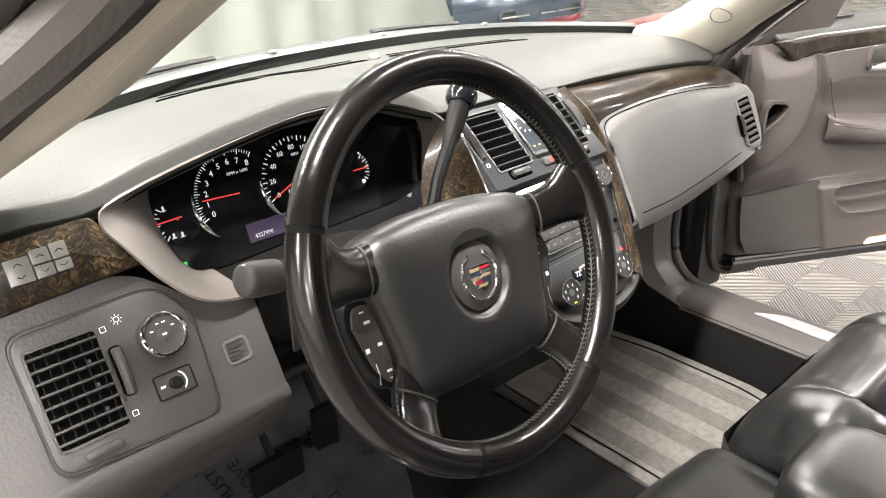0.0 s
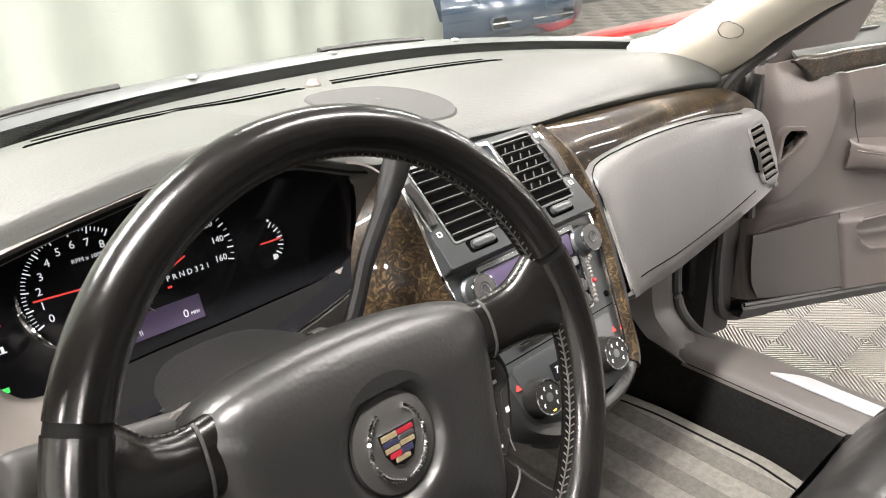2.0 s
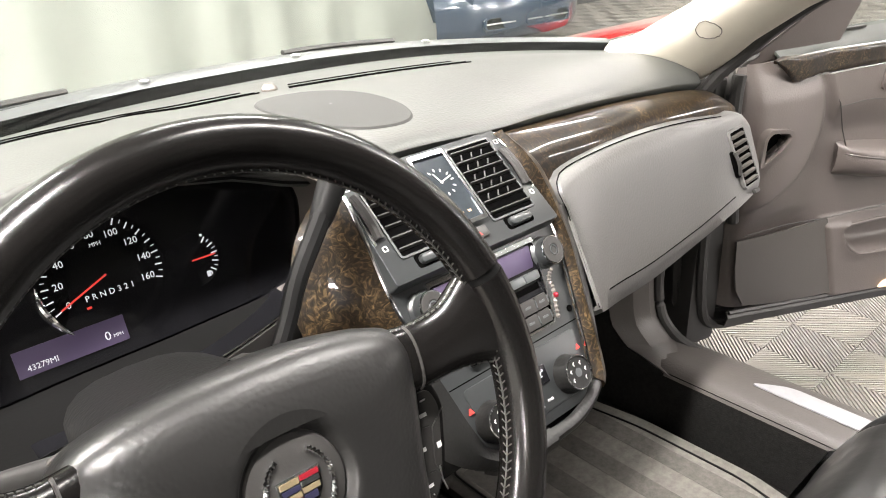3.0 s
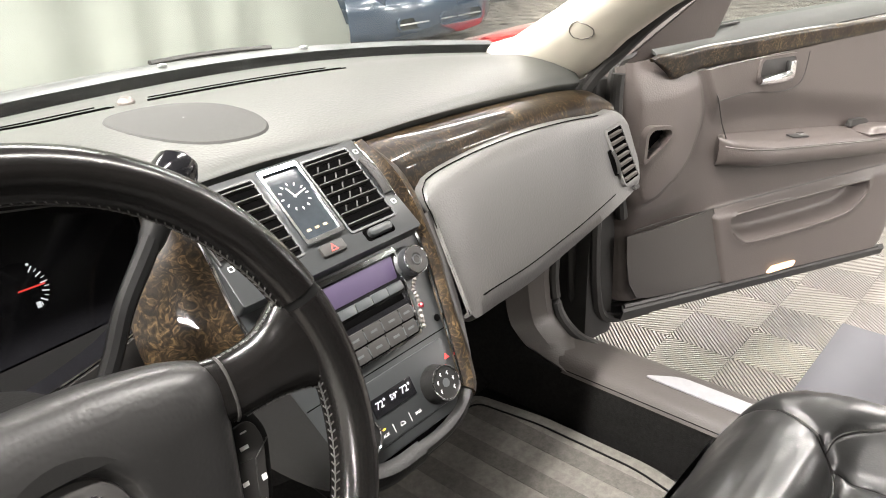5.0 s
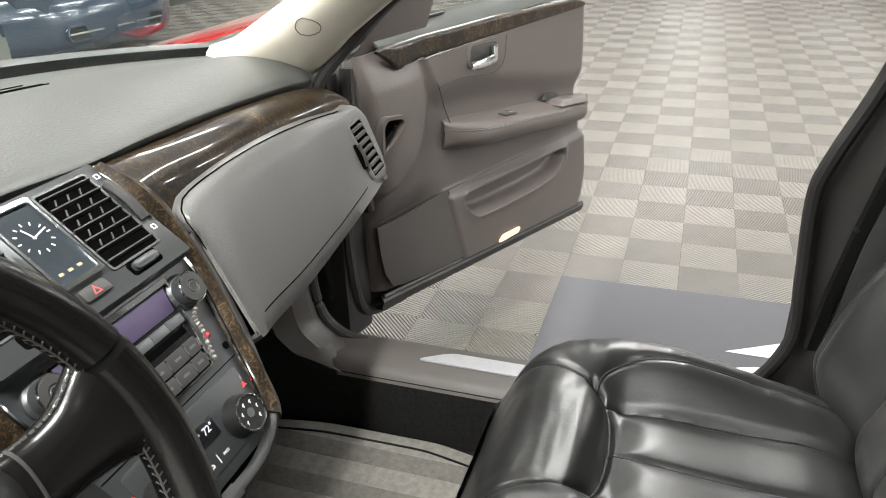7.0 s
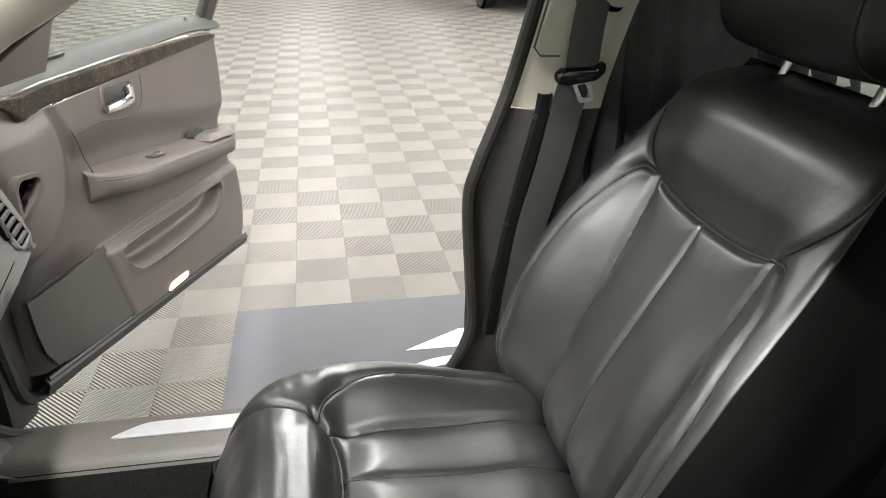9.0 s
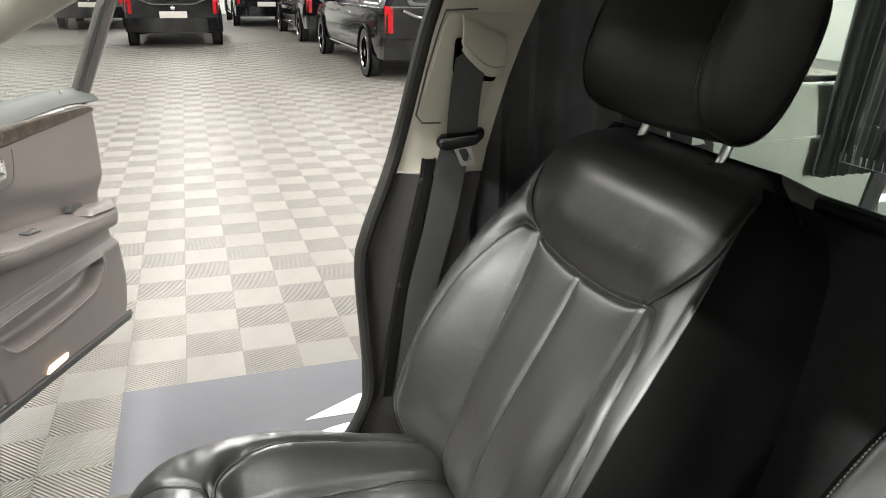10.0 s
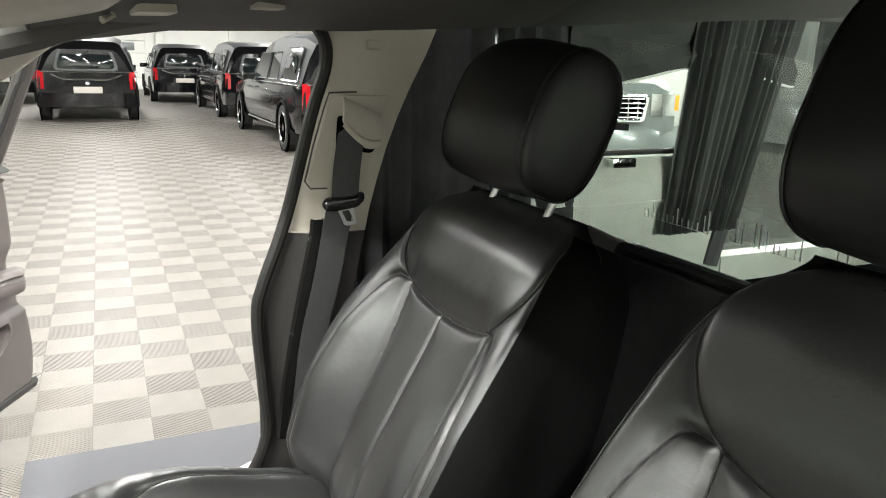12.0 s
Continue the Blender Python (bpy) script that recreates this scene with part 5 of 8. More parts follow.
def vent(x0, x1, name, knobs):
    w, h = x1 - x0, 0.097
    m = stack_top @ Matrix.Translation(((x0 + x1) / 2, -0.004, 0))
    v = part(name, frame_ring(rrect(w + 0.006, h + 0.006, 0.004), rrect(w, h, 0.002), m, -0.012, 0.0056, 0.0008), M["stack"], dashboard, "square centre air vent with level slats")
    part("vent_back", slab(rrect(w + 0.003, h + 0.003, 0.002), m, 0.0042, 0.0046), M["void"], v)
    for k in range(7):
        y = -h / 2 + h * (k + 0.5) / 7
        part("slat", box((-w / 2, -0.0010, -0.0020), (w / 2, 0.0010, 0.0030), 0.0005, m @ Matrix.Translation((0, y, 0.0056)) @ Matrix.Rotation(radians(-20), 4, "X")), M["panel"], v)
        if knobs:
            for q in range(3 if 0 < k < 6 else 0):
                part("fin", box((-0.0008, -0.0040, 0.0046), (0.0008, 0.0040, 0.0058), 0, m @ Matrix.Translation((-w / 4 + w * q / 4 - 0.003, y + 0.007, 0)) @ Matrix.Rotation(radians(-32), 4, "Z")), M["panel"], v)
    part("tab_slot", slab(rrect(0.042, 0.016, 0.004), stack_top @ Matrix.Translation(((x0 + x1) / 2, -0.0635, 0)), 0.0036, 0.0044), M["void"], v)
    part("vent_tab", slab(rrect(0.034, 0.011, 0.005), stack_top @ Matrix.Translation(((x0 + x1) / 2, -0.0635, 0)), 0.003, 0.0105, 0.003), M["stack"], v)
    return v


vent(0.034, 0.098, "centre_vent", True)
vent(-0.098, -0.034, "centre_vent", False)
for s in (1, -1):
    wheelm = plane_frame(stack_top @ Vector((s * 0.110, 0.0, 0.001)), (1, 0, 0), (0, 0.768, 0.640))
    part("vent_wheel", tube([wheelm @ Vector((0, y, 0.008 * math.cos(y * 40))) for y in np.linspace(-0.026, 0.026, 9)], 0.0055, 8), M["panel"], cs, "ribbed vent thumbwheel")
    part("wheel_bezel", tube([wheelm @ Vector((s * 0.0075, y, 0.004)) for y in np.linspace(-0.032, 0.032, 9)], 0.0014, 6), M["chrome"], cs)
    part("vent_mark", frame_ring(rrect(0.006, 0.006, 0.001), rrect(0.0042, 0.0042, 0.0005), wheelm @ Matrix.Translation((0, -0.038, 0)), 0.0, 0.0036, 0.0002), M["print"], cs)
    part("vent_mark", frame_ring(rrect(0.006, 0.006, 0.001), rrect(0.0042, 0.0042, 0.0005), wheelm @ Matrix.Translation((0, 0.038, 0)), 0.0, 0.0036, 0.0002), M["print"], cs)
# clock in a bright frame
ck = stack_top @ Matrix.Translation((0, 0.0, 0))
clock = thing("dash_clock", tuple(ck.translation), "square analogue clock in a bright chrome frame", "clock")
part("clock_frame", frame_ring(rrect(0.052, 0.098, 0.003), rrect(0.045, 0.086, 0.002), ck, 0.002, 0.010, 0.002), M["chrome"], clock, "polished chrome frame")
part("clock_face", slab(rrect(0.046, 0.088, 0.002), ck, 0.0045, 0.006), mat("clock_glass", (0.03, 0.036, 0.042), 0.06, 0.15, var=0.15, var_scale=30), clock, "blue-grey clock face")
for k in range(12):
    a = k * math.tau / 12
    part("hour_mark", box((-0.0006, 0.0145, 0.0062), (0.0006, 0.0180, 0.0066), 0, ck @ Matrix.Translation((0, 0.010, 0)) @ Matrix.Rotation(a, 4, "Z")), M["print"], clock)
for a, l in ((20, 0.013), (-75, 0.017)):
    part("clock_hand", box((-0.0007, -0.002, 0.0067), (0.0007, l, 0.0071), 0, ck @ Matrix.Translation((0, 0.010, 0)) @ Matrix.Rotation(radians(a), 4, "Z")), M["print"], clock)
for k in range(3):
    part("mark_bar", box((-0.014 + 0.011 * k, -0.034, 0.0062), (-0.009 + 0.011 * k, -0.031, 0.0066), 0, ck), M["gold"], clock)
settle(clock)
hz = stack_top @ Matrix.Translation((0.0, -0.061, 0))
part("hazard_button", slab(rrect(0.032, 0.014, 0.003), hz, 0.003, 0.008, 0.0015), M["panel"], cs)
part("hazard_mark", frame_ring([(-0.005, -0.004), (0.005, -0.004), (0, 0.005)], [(-0.003, -0.0028), (0.003, -0.0028), (0, 0.0025)], hz, 0.008, 0.0084, 0.0001), M["litred"], cs, "red hazard triangle", 0)

# radio
rd = stack_low


def at_low(x, z):
    """Local place on the lower stack for a world x and z."""
    return x, (z - 0.908) / 0.856


def low_box(name, x0, x1, z0, z1, d0, d1, material, parent, bevel=0.001, label=""):
    a, b = at_low(x0, z0)
    c, d = at_low(x1, z1)
    return part(name, box((a, b, d0), (c, d, d1), bevel, rd), material, parent, label)


def low_poly(pts, r):
    return [at_low(*p) for p in round_poly(pts, r)]


radio = part("radio", frame_ring(low_poly([(-0.0825, 0.992), (0.0825, 0.992), (0.0675, 0.9055), (-0.0675, 0.9055)], 0.004), low_poly([(-0.079, 0.9865), (0.079, 0.9865), (0.0655, 0.9075), (-0.0655, 0.9075)], 0.003), rd, -0.01, 0.005, 0.0015), M["chrome"], dashboard, "radio in a bright trapezoid frame")
part("radio_face", slab(low_poly([(-0.080, 0.988), (0.080, 0.988), (0.066, 0.907), (-0.066, 0.907)], 0.003), rd, -0.008, 0.002), M["gloss"], radio)
part("radio_screen", slab(low_poly([(-0.0735, 0.985), (0.0735, 0.985), (0.069, 0.9635), (-0.069, 0.9635)], 0.002), rd, 0.001, 0.0032, 0.0005), M["screen"], radio, "violet lit radio screen")
for k in range(6):
    x = -0.0705 + 0.0235 * k
    low_box("preset_button", x, x + 0.0229, 0.9515, 0.9605, 0.001, 0.0062, M["button"], radio, 0.0022)
    low_box("button_gap", x + 0.0226, x + 0.0238, 0.9525, 0.9600, 0.004, 0.0052, M["chrome"], radio, 0)
low_box("disc_slot", -0.066, 0.066, 0.9425, 0.9485, 0.001, 0.0026, M["void"], radio, 0.0005, "dark disc slot")
for z0, z1, high, edges in ((0.9235, 0.9370, 0.0062, (-0.0675, -0.0580, -0.0317, -0.0051, 0.0204, 0.0478, 0.0672)), (0.9085, 0.9220, 0.0050, (-0.0660, -0.0600, -0.0340, -0.0076, 0.0194, 0.0451, 0.0655))):
    for x0, x1 in zip(edges, edges[1:]):
        low_box("radio_button", x0 + 0.0005, x1 - 0.0005, z0, z1, 0.001, high, M["panel"], radio, 0.0018)
        low_box("button_gap", x1 - 0.0006, x1 + 0.0006, z0 + 0.003, z1 - 0.003, 0.003, high + 0.0004, M["button"], radio, 0)
        if x1 - x0 > 0.018:
            low_box("button_bar", (x0 + x1) / 2 - 0.0045, (x0 + x1) / 2 + 0.0045, (z0 + z1) / 2 - 0.0011, (z0 + z1) / 2 + 0.0011, high, high + 0.0003, M["button"], radio, 0)
for s in (1, -1):
    km = rd @ Matrix.Translation((*at_low(s * 0.092, 0.972), 0))
    kb = part("radio_knob", lathe([(0.0195, 0.0), (0.0195, 0.003), (0.0165, 0.006), (0.0165, 0.016), (0.0155, 0.019), (0.0140, 0.0200), (0.009, 0.0198), (0.006, 0.019)], km, 28), M["stack"], dashboard, "round ribbed radio knob")
    part("knob_ring", circle_tube(km, 0.0160, 0.0190, 0.0009), M["chrome"], kb)
    part("knob_face", lathe([(0.0150, 0.0188), (0.0150, 0.0203), (0.0075, 0.0206), (0.0065, 0.0195)], km, 24), M["panel"], kb)
    part("knob_mark", circle_tube(km, 0.0052, 0.0203, 0.0006, 18), M["button"], kb)
part("key_hole", lathe([(0.004, 0.0), (0.004, 0.0015), (0.002, 0.001)], rd @ Matrix.Translation((*at_low(0.0985, 0.910), 0)), 10), M["void"], cs)
hk = thing("hanging_trinket", tuple(rd @ Vector((*at_low(0.088, 0.945), 0.008))), "small chrome chain charm hanging from the radio knob", "charm")
part("chain", tube(catmull([rd @ Vector((*at_low(0.082, 0.956), 0.016)), rd @ Vector((*at_low(0.0765, 0.948), 0.011)), rd @ Vector((*at_low(0.0775, 0.937), 0.010)), rd @ Vector((*at_low(0.073, 0.922), 0.009)), rd @ Vector((*at_low(0.070, 0.9085), 0.008))], 6), [0.0014 + 0.0016 * (k % 2) for k in range(25)], 7), M["bezel"], hk)
part("bead", lathe([(0.001, -0.003), (0.0032, -0.001), (0.0032, 0.002), (0.001, 0.004)], rd @ Matrix.Translation((*at_low(0.0765, 0.930), 0.011)), 10), M["enamelred"], hk)
settle(hk)
# climate unit
clim = part("climate_panel", slab(low_poly([(-0.088, 0.892), (0.092, 0.892), (0.078, 0.834), (-0.074, 0.834)], 0.008), rd, -0.004, 0.0016, 0.001), M["stack"], dashboard, "climate control panel")
low_box("panel_seam", -0.101, 0.102, 0.8972, 0.8982, -0.001, 0.0004, M["void"], clim, 0)
low_box("climate_screen", -0.0335, 0.0265, 0.859, 0.8765, 0.001, 0.0030, M["gloss"], clim, 0.0005)
for x, w, sz in ((-0.0215, "72\u00b0", 0.0108), (-0.0025, "59\u00b0", 0.0085), (0.0150, "72\u00b0", 0.0108)):
    text_part("temperature", w, rd @ Matrix.Translation((*at_low(x, 0.8690), 0.0034)), sz, M["litwhite"], clim)
for kx, lit in ((0.0560, 0), (-0.0655, 1)):
    km = rd @ Matrix.Translation((*at_low(kx, 0.855), 0))
    kb = part("climate_knob", lathe([(0.0225, 0.0), (0.0225, 0.004), (0.0205, 0.007), (0.0205, 0.018), (0.0190, 0.0205), (0.0180, 0.0195), (0.002, 0.0192)], km, 32), M["shroud"], dashboard, "round climate knob with a bright ring")
    part("knob_ring", circle_tube(km, 0.0190, 0.0204, 0.0009), M["chrome"], kb)
    for k in range(6):
        a = radians(205 - 50 * k)
        bm = box((-0.0017, -0.0005, 0.0193), (0.0017, 0.0005, 0.0196), 0, km @ Matrix.Translation((0.0118 * math.cos(a), 0.0118 * math.sin(a), 0)) @ Matrix.Rotation(radians(35), 4, "Z"))
        put_box(bm, (-0.0005, -0.0030, 0.0193), (0.0005, 0.0012, 0.0196), 0, km @ Matrix.Translation((0.0118 * math.cos(a), 0.0118 * math.sin(a), 0)))
        part("knob_symbol", bm, M["print"], kb)
    part("knob_core", lathe([(0.0050, 0.019), (0.0050, 0.0198), (0.003, 0.0200)], km, 14), M["button"], kb)
    if lit:
        part("lit_bar", box((-0.0025, -0.0160, 0.0193), (0.0025, -0.0145, 0.0197), 0, km), M["litamber"], kb)
text_part("button_word", "AUX", rd @ Matrix.Translation((*at_low(-0.0310, 0.8425), 0.0019)), 0.0042, M["print"], clim)
text_part("button_word", "PASS", rd @ Matrix.Translation((*at_low(0.0180, 0.8430), 0.0019)), 0.0042, M["print"], clim)
for x in (-0.0185, 0.0060):
    low_box("button_divider", x - 0.0004, x + 0.0004, 0.8395, 0.8480, 0.001, 0.0020, M["print"], clim, 0)
part("recirculation_mark", frame_ring(low_poly([(-0.0100, 0.8412), (-0.0025, 0.8412), (-0.0030, 0.8440), (-0.0085, 0.8452)], 0.001), low_poly([(-0.0090, 0.8420), (-0.0033, 0.8420), (-0.0038, 0.8434), (-0.0080, 0.8444)], 0.0006), rd, 0.0012, 0.0020, 0.0001), M["print"], clim)
low_box("lit_mark", -0.0325, -0.0285, 0.8476, 0.8486, 0.0012, 0.0022, M["litamber"], clim, 0)
part("up_mark", slab([(-0.0035, -0.0025), (0.0035, -0.0025), (0, 0.0035)], rd @ Matrix.Translation((*at_low(0.0855, 0.873), 0)), 0.0006, 0.0028), M["litred"], clim, "", 0)
part("up_mark", slab([(-0.0035, -0.0025), (0.0035, -0.0025), (0, 0.0035)], rd @ Matrix.Translation((*at_low(-0.087, 0.873), 0)), 0.0004, 0.0028), M["litred"], clim, "", 0)
part("down_mark", slab([(-0.0035, 0.0025), (0.0035, 0.0025), (0, -0.0035)], rd @ Matrix.Translation((*at_low(-0.088, 0.835), 0)), 0.0004, 0.0028), M["litblue"], clim, "", 0)

# ---- driver's side: outer panel with vent, lamp dial, dimmer, sensor
lp = plane_frame((-0.64, 0.6445, 0.9635), (1, 0, 0), (0, 0.49, 0.87))


def at_lp(x, z):
    return x + 0.64, (z - 0.9635) / 0.87


PTOP = [(-0.80, 1.046), (-0.62, 1.046), (-0.59, 1.036), (-0.555, 1.010), (-0.53, 1.000), (-0.50, 0.992), (-0.48, 0.985)]
dpan = part("driver_panel", thick([[lp @ Vector((*at_lp(x, z), -0.019 - 0.03 * max(0, (-0.62 - x)) ** 1.0)) for x, z in ((x, lerp(0.885, spline(PTOP, x)[0], t)) for x in np.linspace(-0.80, -0.486, 22))] for t in np.linspace(0, 1, 9)], 0.008), M["dpanel"], dashboard, "dark grained panel beside the steering column")
part("dial_panel", slab([at_lp(*p) for p in round_poly([(-0.724, 1.022), (-0.584, 1.024), (-0.557, 0.996), (-0.564, 0.896), (-0.722, 0.903)], 0.018, 5)], lp, -0.02, -0.006, 0.0028), M["dpanel"], dashboard, "smooth switch panel with a round lamp dial")
groove = [at_lp(*p) for p in round_poly([(-0.727, 1.025), (-0.582, 1.027), (-0.554, 0.997), (-0.561, 0.893), (-0.725, 0.900)], 0.020, 5)]
part("panel_groove", tube([lp @ Vector((x, y, -0.0106)) for x, y in groove], 0.0012, 5, True), M["rubber"], dashboard)
vw, vh = 0.063, 0.096
vm = lp @ Matrix.Translation((*at_lp(-0.6825, 0.9645), 0))
dv = part("side_vent", frame_ring(rrect(vw + 0.006, vh + 0.006, 0.005), rrect(vw, vh, 0.003), vm, -0.012, -0.0040, 0.001), M["dpanel"], dashboard, "square driver air vent with crossed slats")
part("vent_back", slab(rrect(vw + 0.002, vh + 0.002, 0.002), vm, -0.0060, -0.0056), M["void"], dv)
for k in range(6):
    x = -vw / 2 + vw * (k + 0.5) / 6
    part("fin", box((x - 0.0008, -vh / 2, -0.0056), (x + 0.0008, vh / 2, -0.0045), 0, vm), M["black"], dv)
for k in range(8):
    y = -vh / 2 + vh * (k + 0.45) / 8
    part("slat", box((-vw / 2, -0.0012, -0.0022), (vw / 2, 0.0012, 0.0030), 0.0006, vm @ Matrix.Translation((0, y, -0.0030)) @ Matrix.Rotation(radians(-10), 4, "X")), M["panel"], dv)
    if k in (1, 3, 5):
        part("fin_tip", box((-0.0014, 0.002, -0.0045), (0.0014, 0.006, -0.0022), 0, vm @ Matrix.Translation((vw * 0.28, y, 0))), M["stack"], dv)
part("vent_tab", slab(rrect(0.036, 0.010, 0.004), lp @ Matrix.Translation((*at_lp(-0.680, 0.9105), 0)), -0.008, -0.001, 0.003), M["panel"], dv)
dm = lp @ Matrix.Translation((*at_lp(-0.594, 0.982), 0))
dial = part("lamp_dial", lathe([(0.0245, -0.012), (0.0245, 0.004), (0.0225, 0.0075), (0.020, 0.008), (0.018, 0.0072), (0.0175, 0.0072), (0.002, 0.0074)], dm, 36), M["panel"], dashboard, "round lamp switch with a bright ring")
part("dial_ring", circle_tube(dm, 0.0213, 0.0080, 0.0020), M["chrome"], dial)
for a in (150, 105, 75, 30):
    part("dial_mark", box((-0.0017, -0.0007, 0.0074), (0.0017, 0.0007, 0.0078), 0, dm @ Matrix.Translation((0.0125 * math.cos(radians(a)), 0.0125 * math.sin(radians(a)), 0))), M["print"], dial)
part("dial_core", lathe([(0.0065, 0.007), (0.0065, 0.0088), (0.005, 0.0092)], dm, 16), M["panel"], dial)
part("dial_mark", box((-0.0022, -0.0010, 0.0092), (0.0022, 0.0010, 0.0095), 0, dm), M["print"], dial)
mm = lp @ Matrix.Translation((*at_lp(-0.598, 0.9385), 0))
dim = part("dimmer", frame_ring(rrect(0.040, 0.026, 0.003), rrect(0.037, 0.023, 0.002), mm, -0.012, -0.004, 0.0006), M["black"], dashboard, "dimmer switch with a round button")
part("dimmer_face", slab(rrect(0.038, 0.024, 0.002), mm, -0.012, -0.0052), M["panel"], dim)
part("dimmer_button", lathe([(0.0065, -0.006), (0.0065, 0.001), (0.0045, 0.003)], mm, 16), M["black"], dim)
part("dimmer_arc", tube([mm @ Vector((0.0115 * math.cos(radians(a)), 0.0115 * math.sin(radians(a)), -0.0048)) for a in range(-50, 70, 15)], 0.0009, 5), M["print"], dim)
part("dimmer_mark", box((-0.015, -0.0010, -0.0052), (-0.010, 0.0012, -0.0047), 0, mm), M["print"], dim)
sl = lp @ Matrix.Translation((*at_lp(-0.6395, 0.9655), 0))
part("vent_wheel", tube([sl @ Vector((0, y, -0.006 + 0.007 * math.cos(y * 45))) for y in np.linspace(-0.023, 0.023, 9)], 0.005, 8), M["panel"], dashboard)
part("wheel_slot", slab(rrect(0.013, 0.052, 0.005), sl, -0.008, -0.0052), M["void"], dashboard)
for z in (1.004, 0.928):
    part("vent_mark", frame_ring(rrect(0.006, 0.006, 0.001), rrect(0.0045, 0.0045, 0.0006), lp @ Matrix.Translation((*at_lp(-0.643, z), 0)), -0.008, -0.0055, 0.0002), M["print"], dashboard)
bulb = lp @ Matrix.Translation((*at_lp(-0.628, 1.0085), 0))
part("lamp_mark", frame_ring(rrect(0.006, 0.006, 0.0029), rrect(0.0044, 0.0044, 0.0021), bulb, -0.008, -0.0055, 0.0002), M["print"], dashboard)
for k in range(8):
    part("lamp_ray", box((-0.0003, 0.0038, -0.006), (0.0003, 0.0054, -0.0055), 0, bulb @ Matrix.Rotation(k * math.tau / 8, 4, "Z")), M["print"], dashboard)
se = lp @ Matrix.Translation((*at_lp(-0.5245, 0.943), 0))
sen = part("sensor_grille", frame_ring(rrect(0.029, 0.027, 0.006), rrect(0.024, 0.022, 0.005), se, -0.018, -0.009, 0.001), M["soft"], dashboard, "small slotted sensor grille")
for k in range(5):
    part("slot", box((-0.010, -0.0085 + 0.0042 * k, -0.0125), (0.008 if k % 2 else 0.003, -0.0065 + 0.0042 * k, -0.0095), 0, se), M["rubber"], sen)
# walnut switch panel at the end of the dash
wl = plane_frame((-0.652, 0.704, 1.0745), (1, 0, 0), (0, 0.49, 0.87))
part("wood_trim", slab(round_poly([(-0.12, -0.040), (0.069, -0.030), (0.034, 0.030), (-0.04, 0.028), (-0.12, 0.020)], 0.006), wl, -0.012, 0.0, 0.003), M["wood"], dashboard, "walnut burl switch panel")
for k, (a, b, c, d) in enumerate(((-0.052, -0.016, -0.030, 0.009), (-0.029, -0.002, -0.012, 0.0125), (-0.029, -0.0155, -0.012, -0.003), (-0.011, -0.002, 0.004, 0.014), (-0.011, -0.0145, 0.004, -0.003))):
    sw = part("memory_switch", box((a, b, -0.004), (c, d, 0.006), 0.0018, wl), M["switch"], dashboard, "pale satin memory switch")
    mx, my = (a + c) / 2, (b + d) / 2
    for yy, g in (((my + 0.006, 1), (my - 0.006, -1)) if k == 0 else ((my, 1 if k % 2 else -1),)):
        part("switch_mark", tube([wl @ Vector((mx - 0.0035, yy - 0.0012 * g, 0.0062)), wl @ Vector((mx, yy + 0.0012 * g, 0.0062)), wl @ Vector((mx + 0.0035, yy - 0.0012 * g, 0.0062))], 0.0005, 5), M["black"], sw)
# knee bolster below
kb_rows = []
for x in np.linspace(-0.80, -0.487, 10):
    drop = lerp(0.036, 0.006, (x + 0.80) / 0.313)
    kb_rows.append([Vector((x, 0.617, 0.889)), Vector((x, 0.6135, 0.885)), Vector((x, 0.6110, 0.885 - drop * 0.5)), Vector((x, 0.6120, 0.885 - drop)), Vector((x, 0.622, 0.870 - drop)), Vector((x, 0.68, 0.80 - drop)), Vector((x, 0.90, 0.70))])
part("knee_bolster", thick(kb_rows, 0.006), M["dpanel"], dashboard, "grained knee bolster rolled under the panel", 60)
part("bolster_line", tube([Vector((x, 0.6105, 0.8858)) for x in np.linspace(-0.78, -0.487, 8)], 0.0009, 5), M["rubber"], dashboard)
# rest of the bolster, black put on for the darkness under the column
part("under_cover", thick([[Vector((x, y, z)) for x in np.linspace(-0.487, -0.15, 8)] for y, z in ((0.66, 0.868), (0.72, 0.84), (0.82, 0.78), (0.94, 0.70))], 0.006), M["black"], dashboard, "lower dash cover, blackened for the dark below the column")

# ---- instrument cluster
face = [(-0.540, 1.060), (-0.537, 1.084), (-0.520, 1.098), (-0.43, 1.113), (-0.314, 1.119), (-0.19, 1.112), (-0.150, 1.098), (-0.135, 1.07), (-0.150, 1.02), (-0.168, 0.992), (-0.28, 0.985), (-0.387, 0.983), (-0.49, 0.981), (-0.520, 0.995), (-0.535, 1.030)]
face = [(p.x, p.z) for p in catmull([(x, 0, z) for x, z in face + face[:1]], 4)[:-1]]
fy = lambda z: 0.783 + 0.316 * (z - 1.061)
cx, cz = -0.345, 1.052
outer = [(-0.597, 0.695, 1.062), (-0.612, 0.713, 1.092), (-0.585, 0.722, 1.112), (-0.44, 0.737, 1.137), (-0.32, 0.742, 1.147), (-0.19, 0.742, 1.122), (-0.135, 0.747, 1.100), (-0.118, 0.737, 1.070), (-0.13, 0.722, 1.02), (-0.16, 0.714, 0.985), (-0.28, 0.692, 0.980), (-0.39, 0.669, 0.982), (-0.49, 0.657, 0.985), (-0.545, 0.657, 1.0), (-0.577, 0.674, 1.03)]
out_pts = catmull(outer + outer[:1], 4)[:-1]
rows = []
for t in np.linspace(0, 1, 6):
    e = t ** 1.5
    rows.append([Vector((lerp(o.x, f[0], t), lerp(o.y, fy(f[1]) - 0.004, e), lerp(o.z, f[1], t))) for o, f in zip(out_pts, face)])
half_ring = [k for k, f in enumerate(face) if f[0] < -0.47 or (f[1] > 1.06 and f[0] < -0.30)]
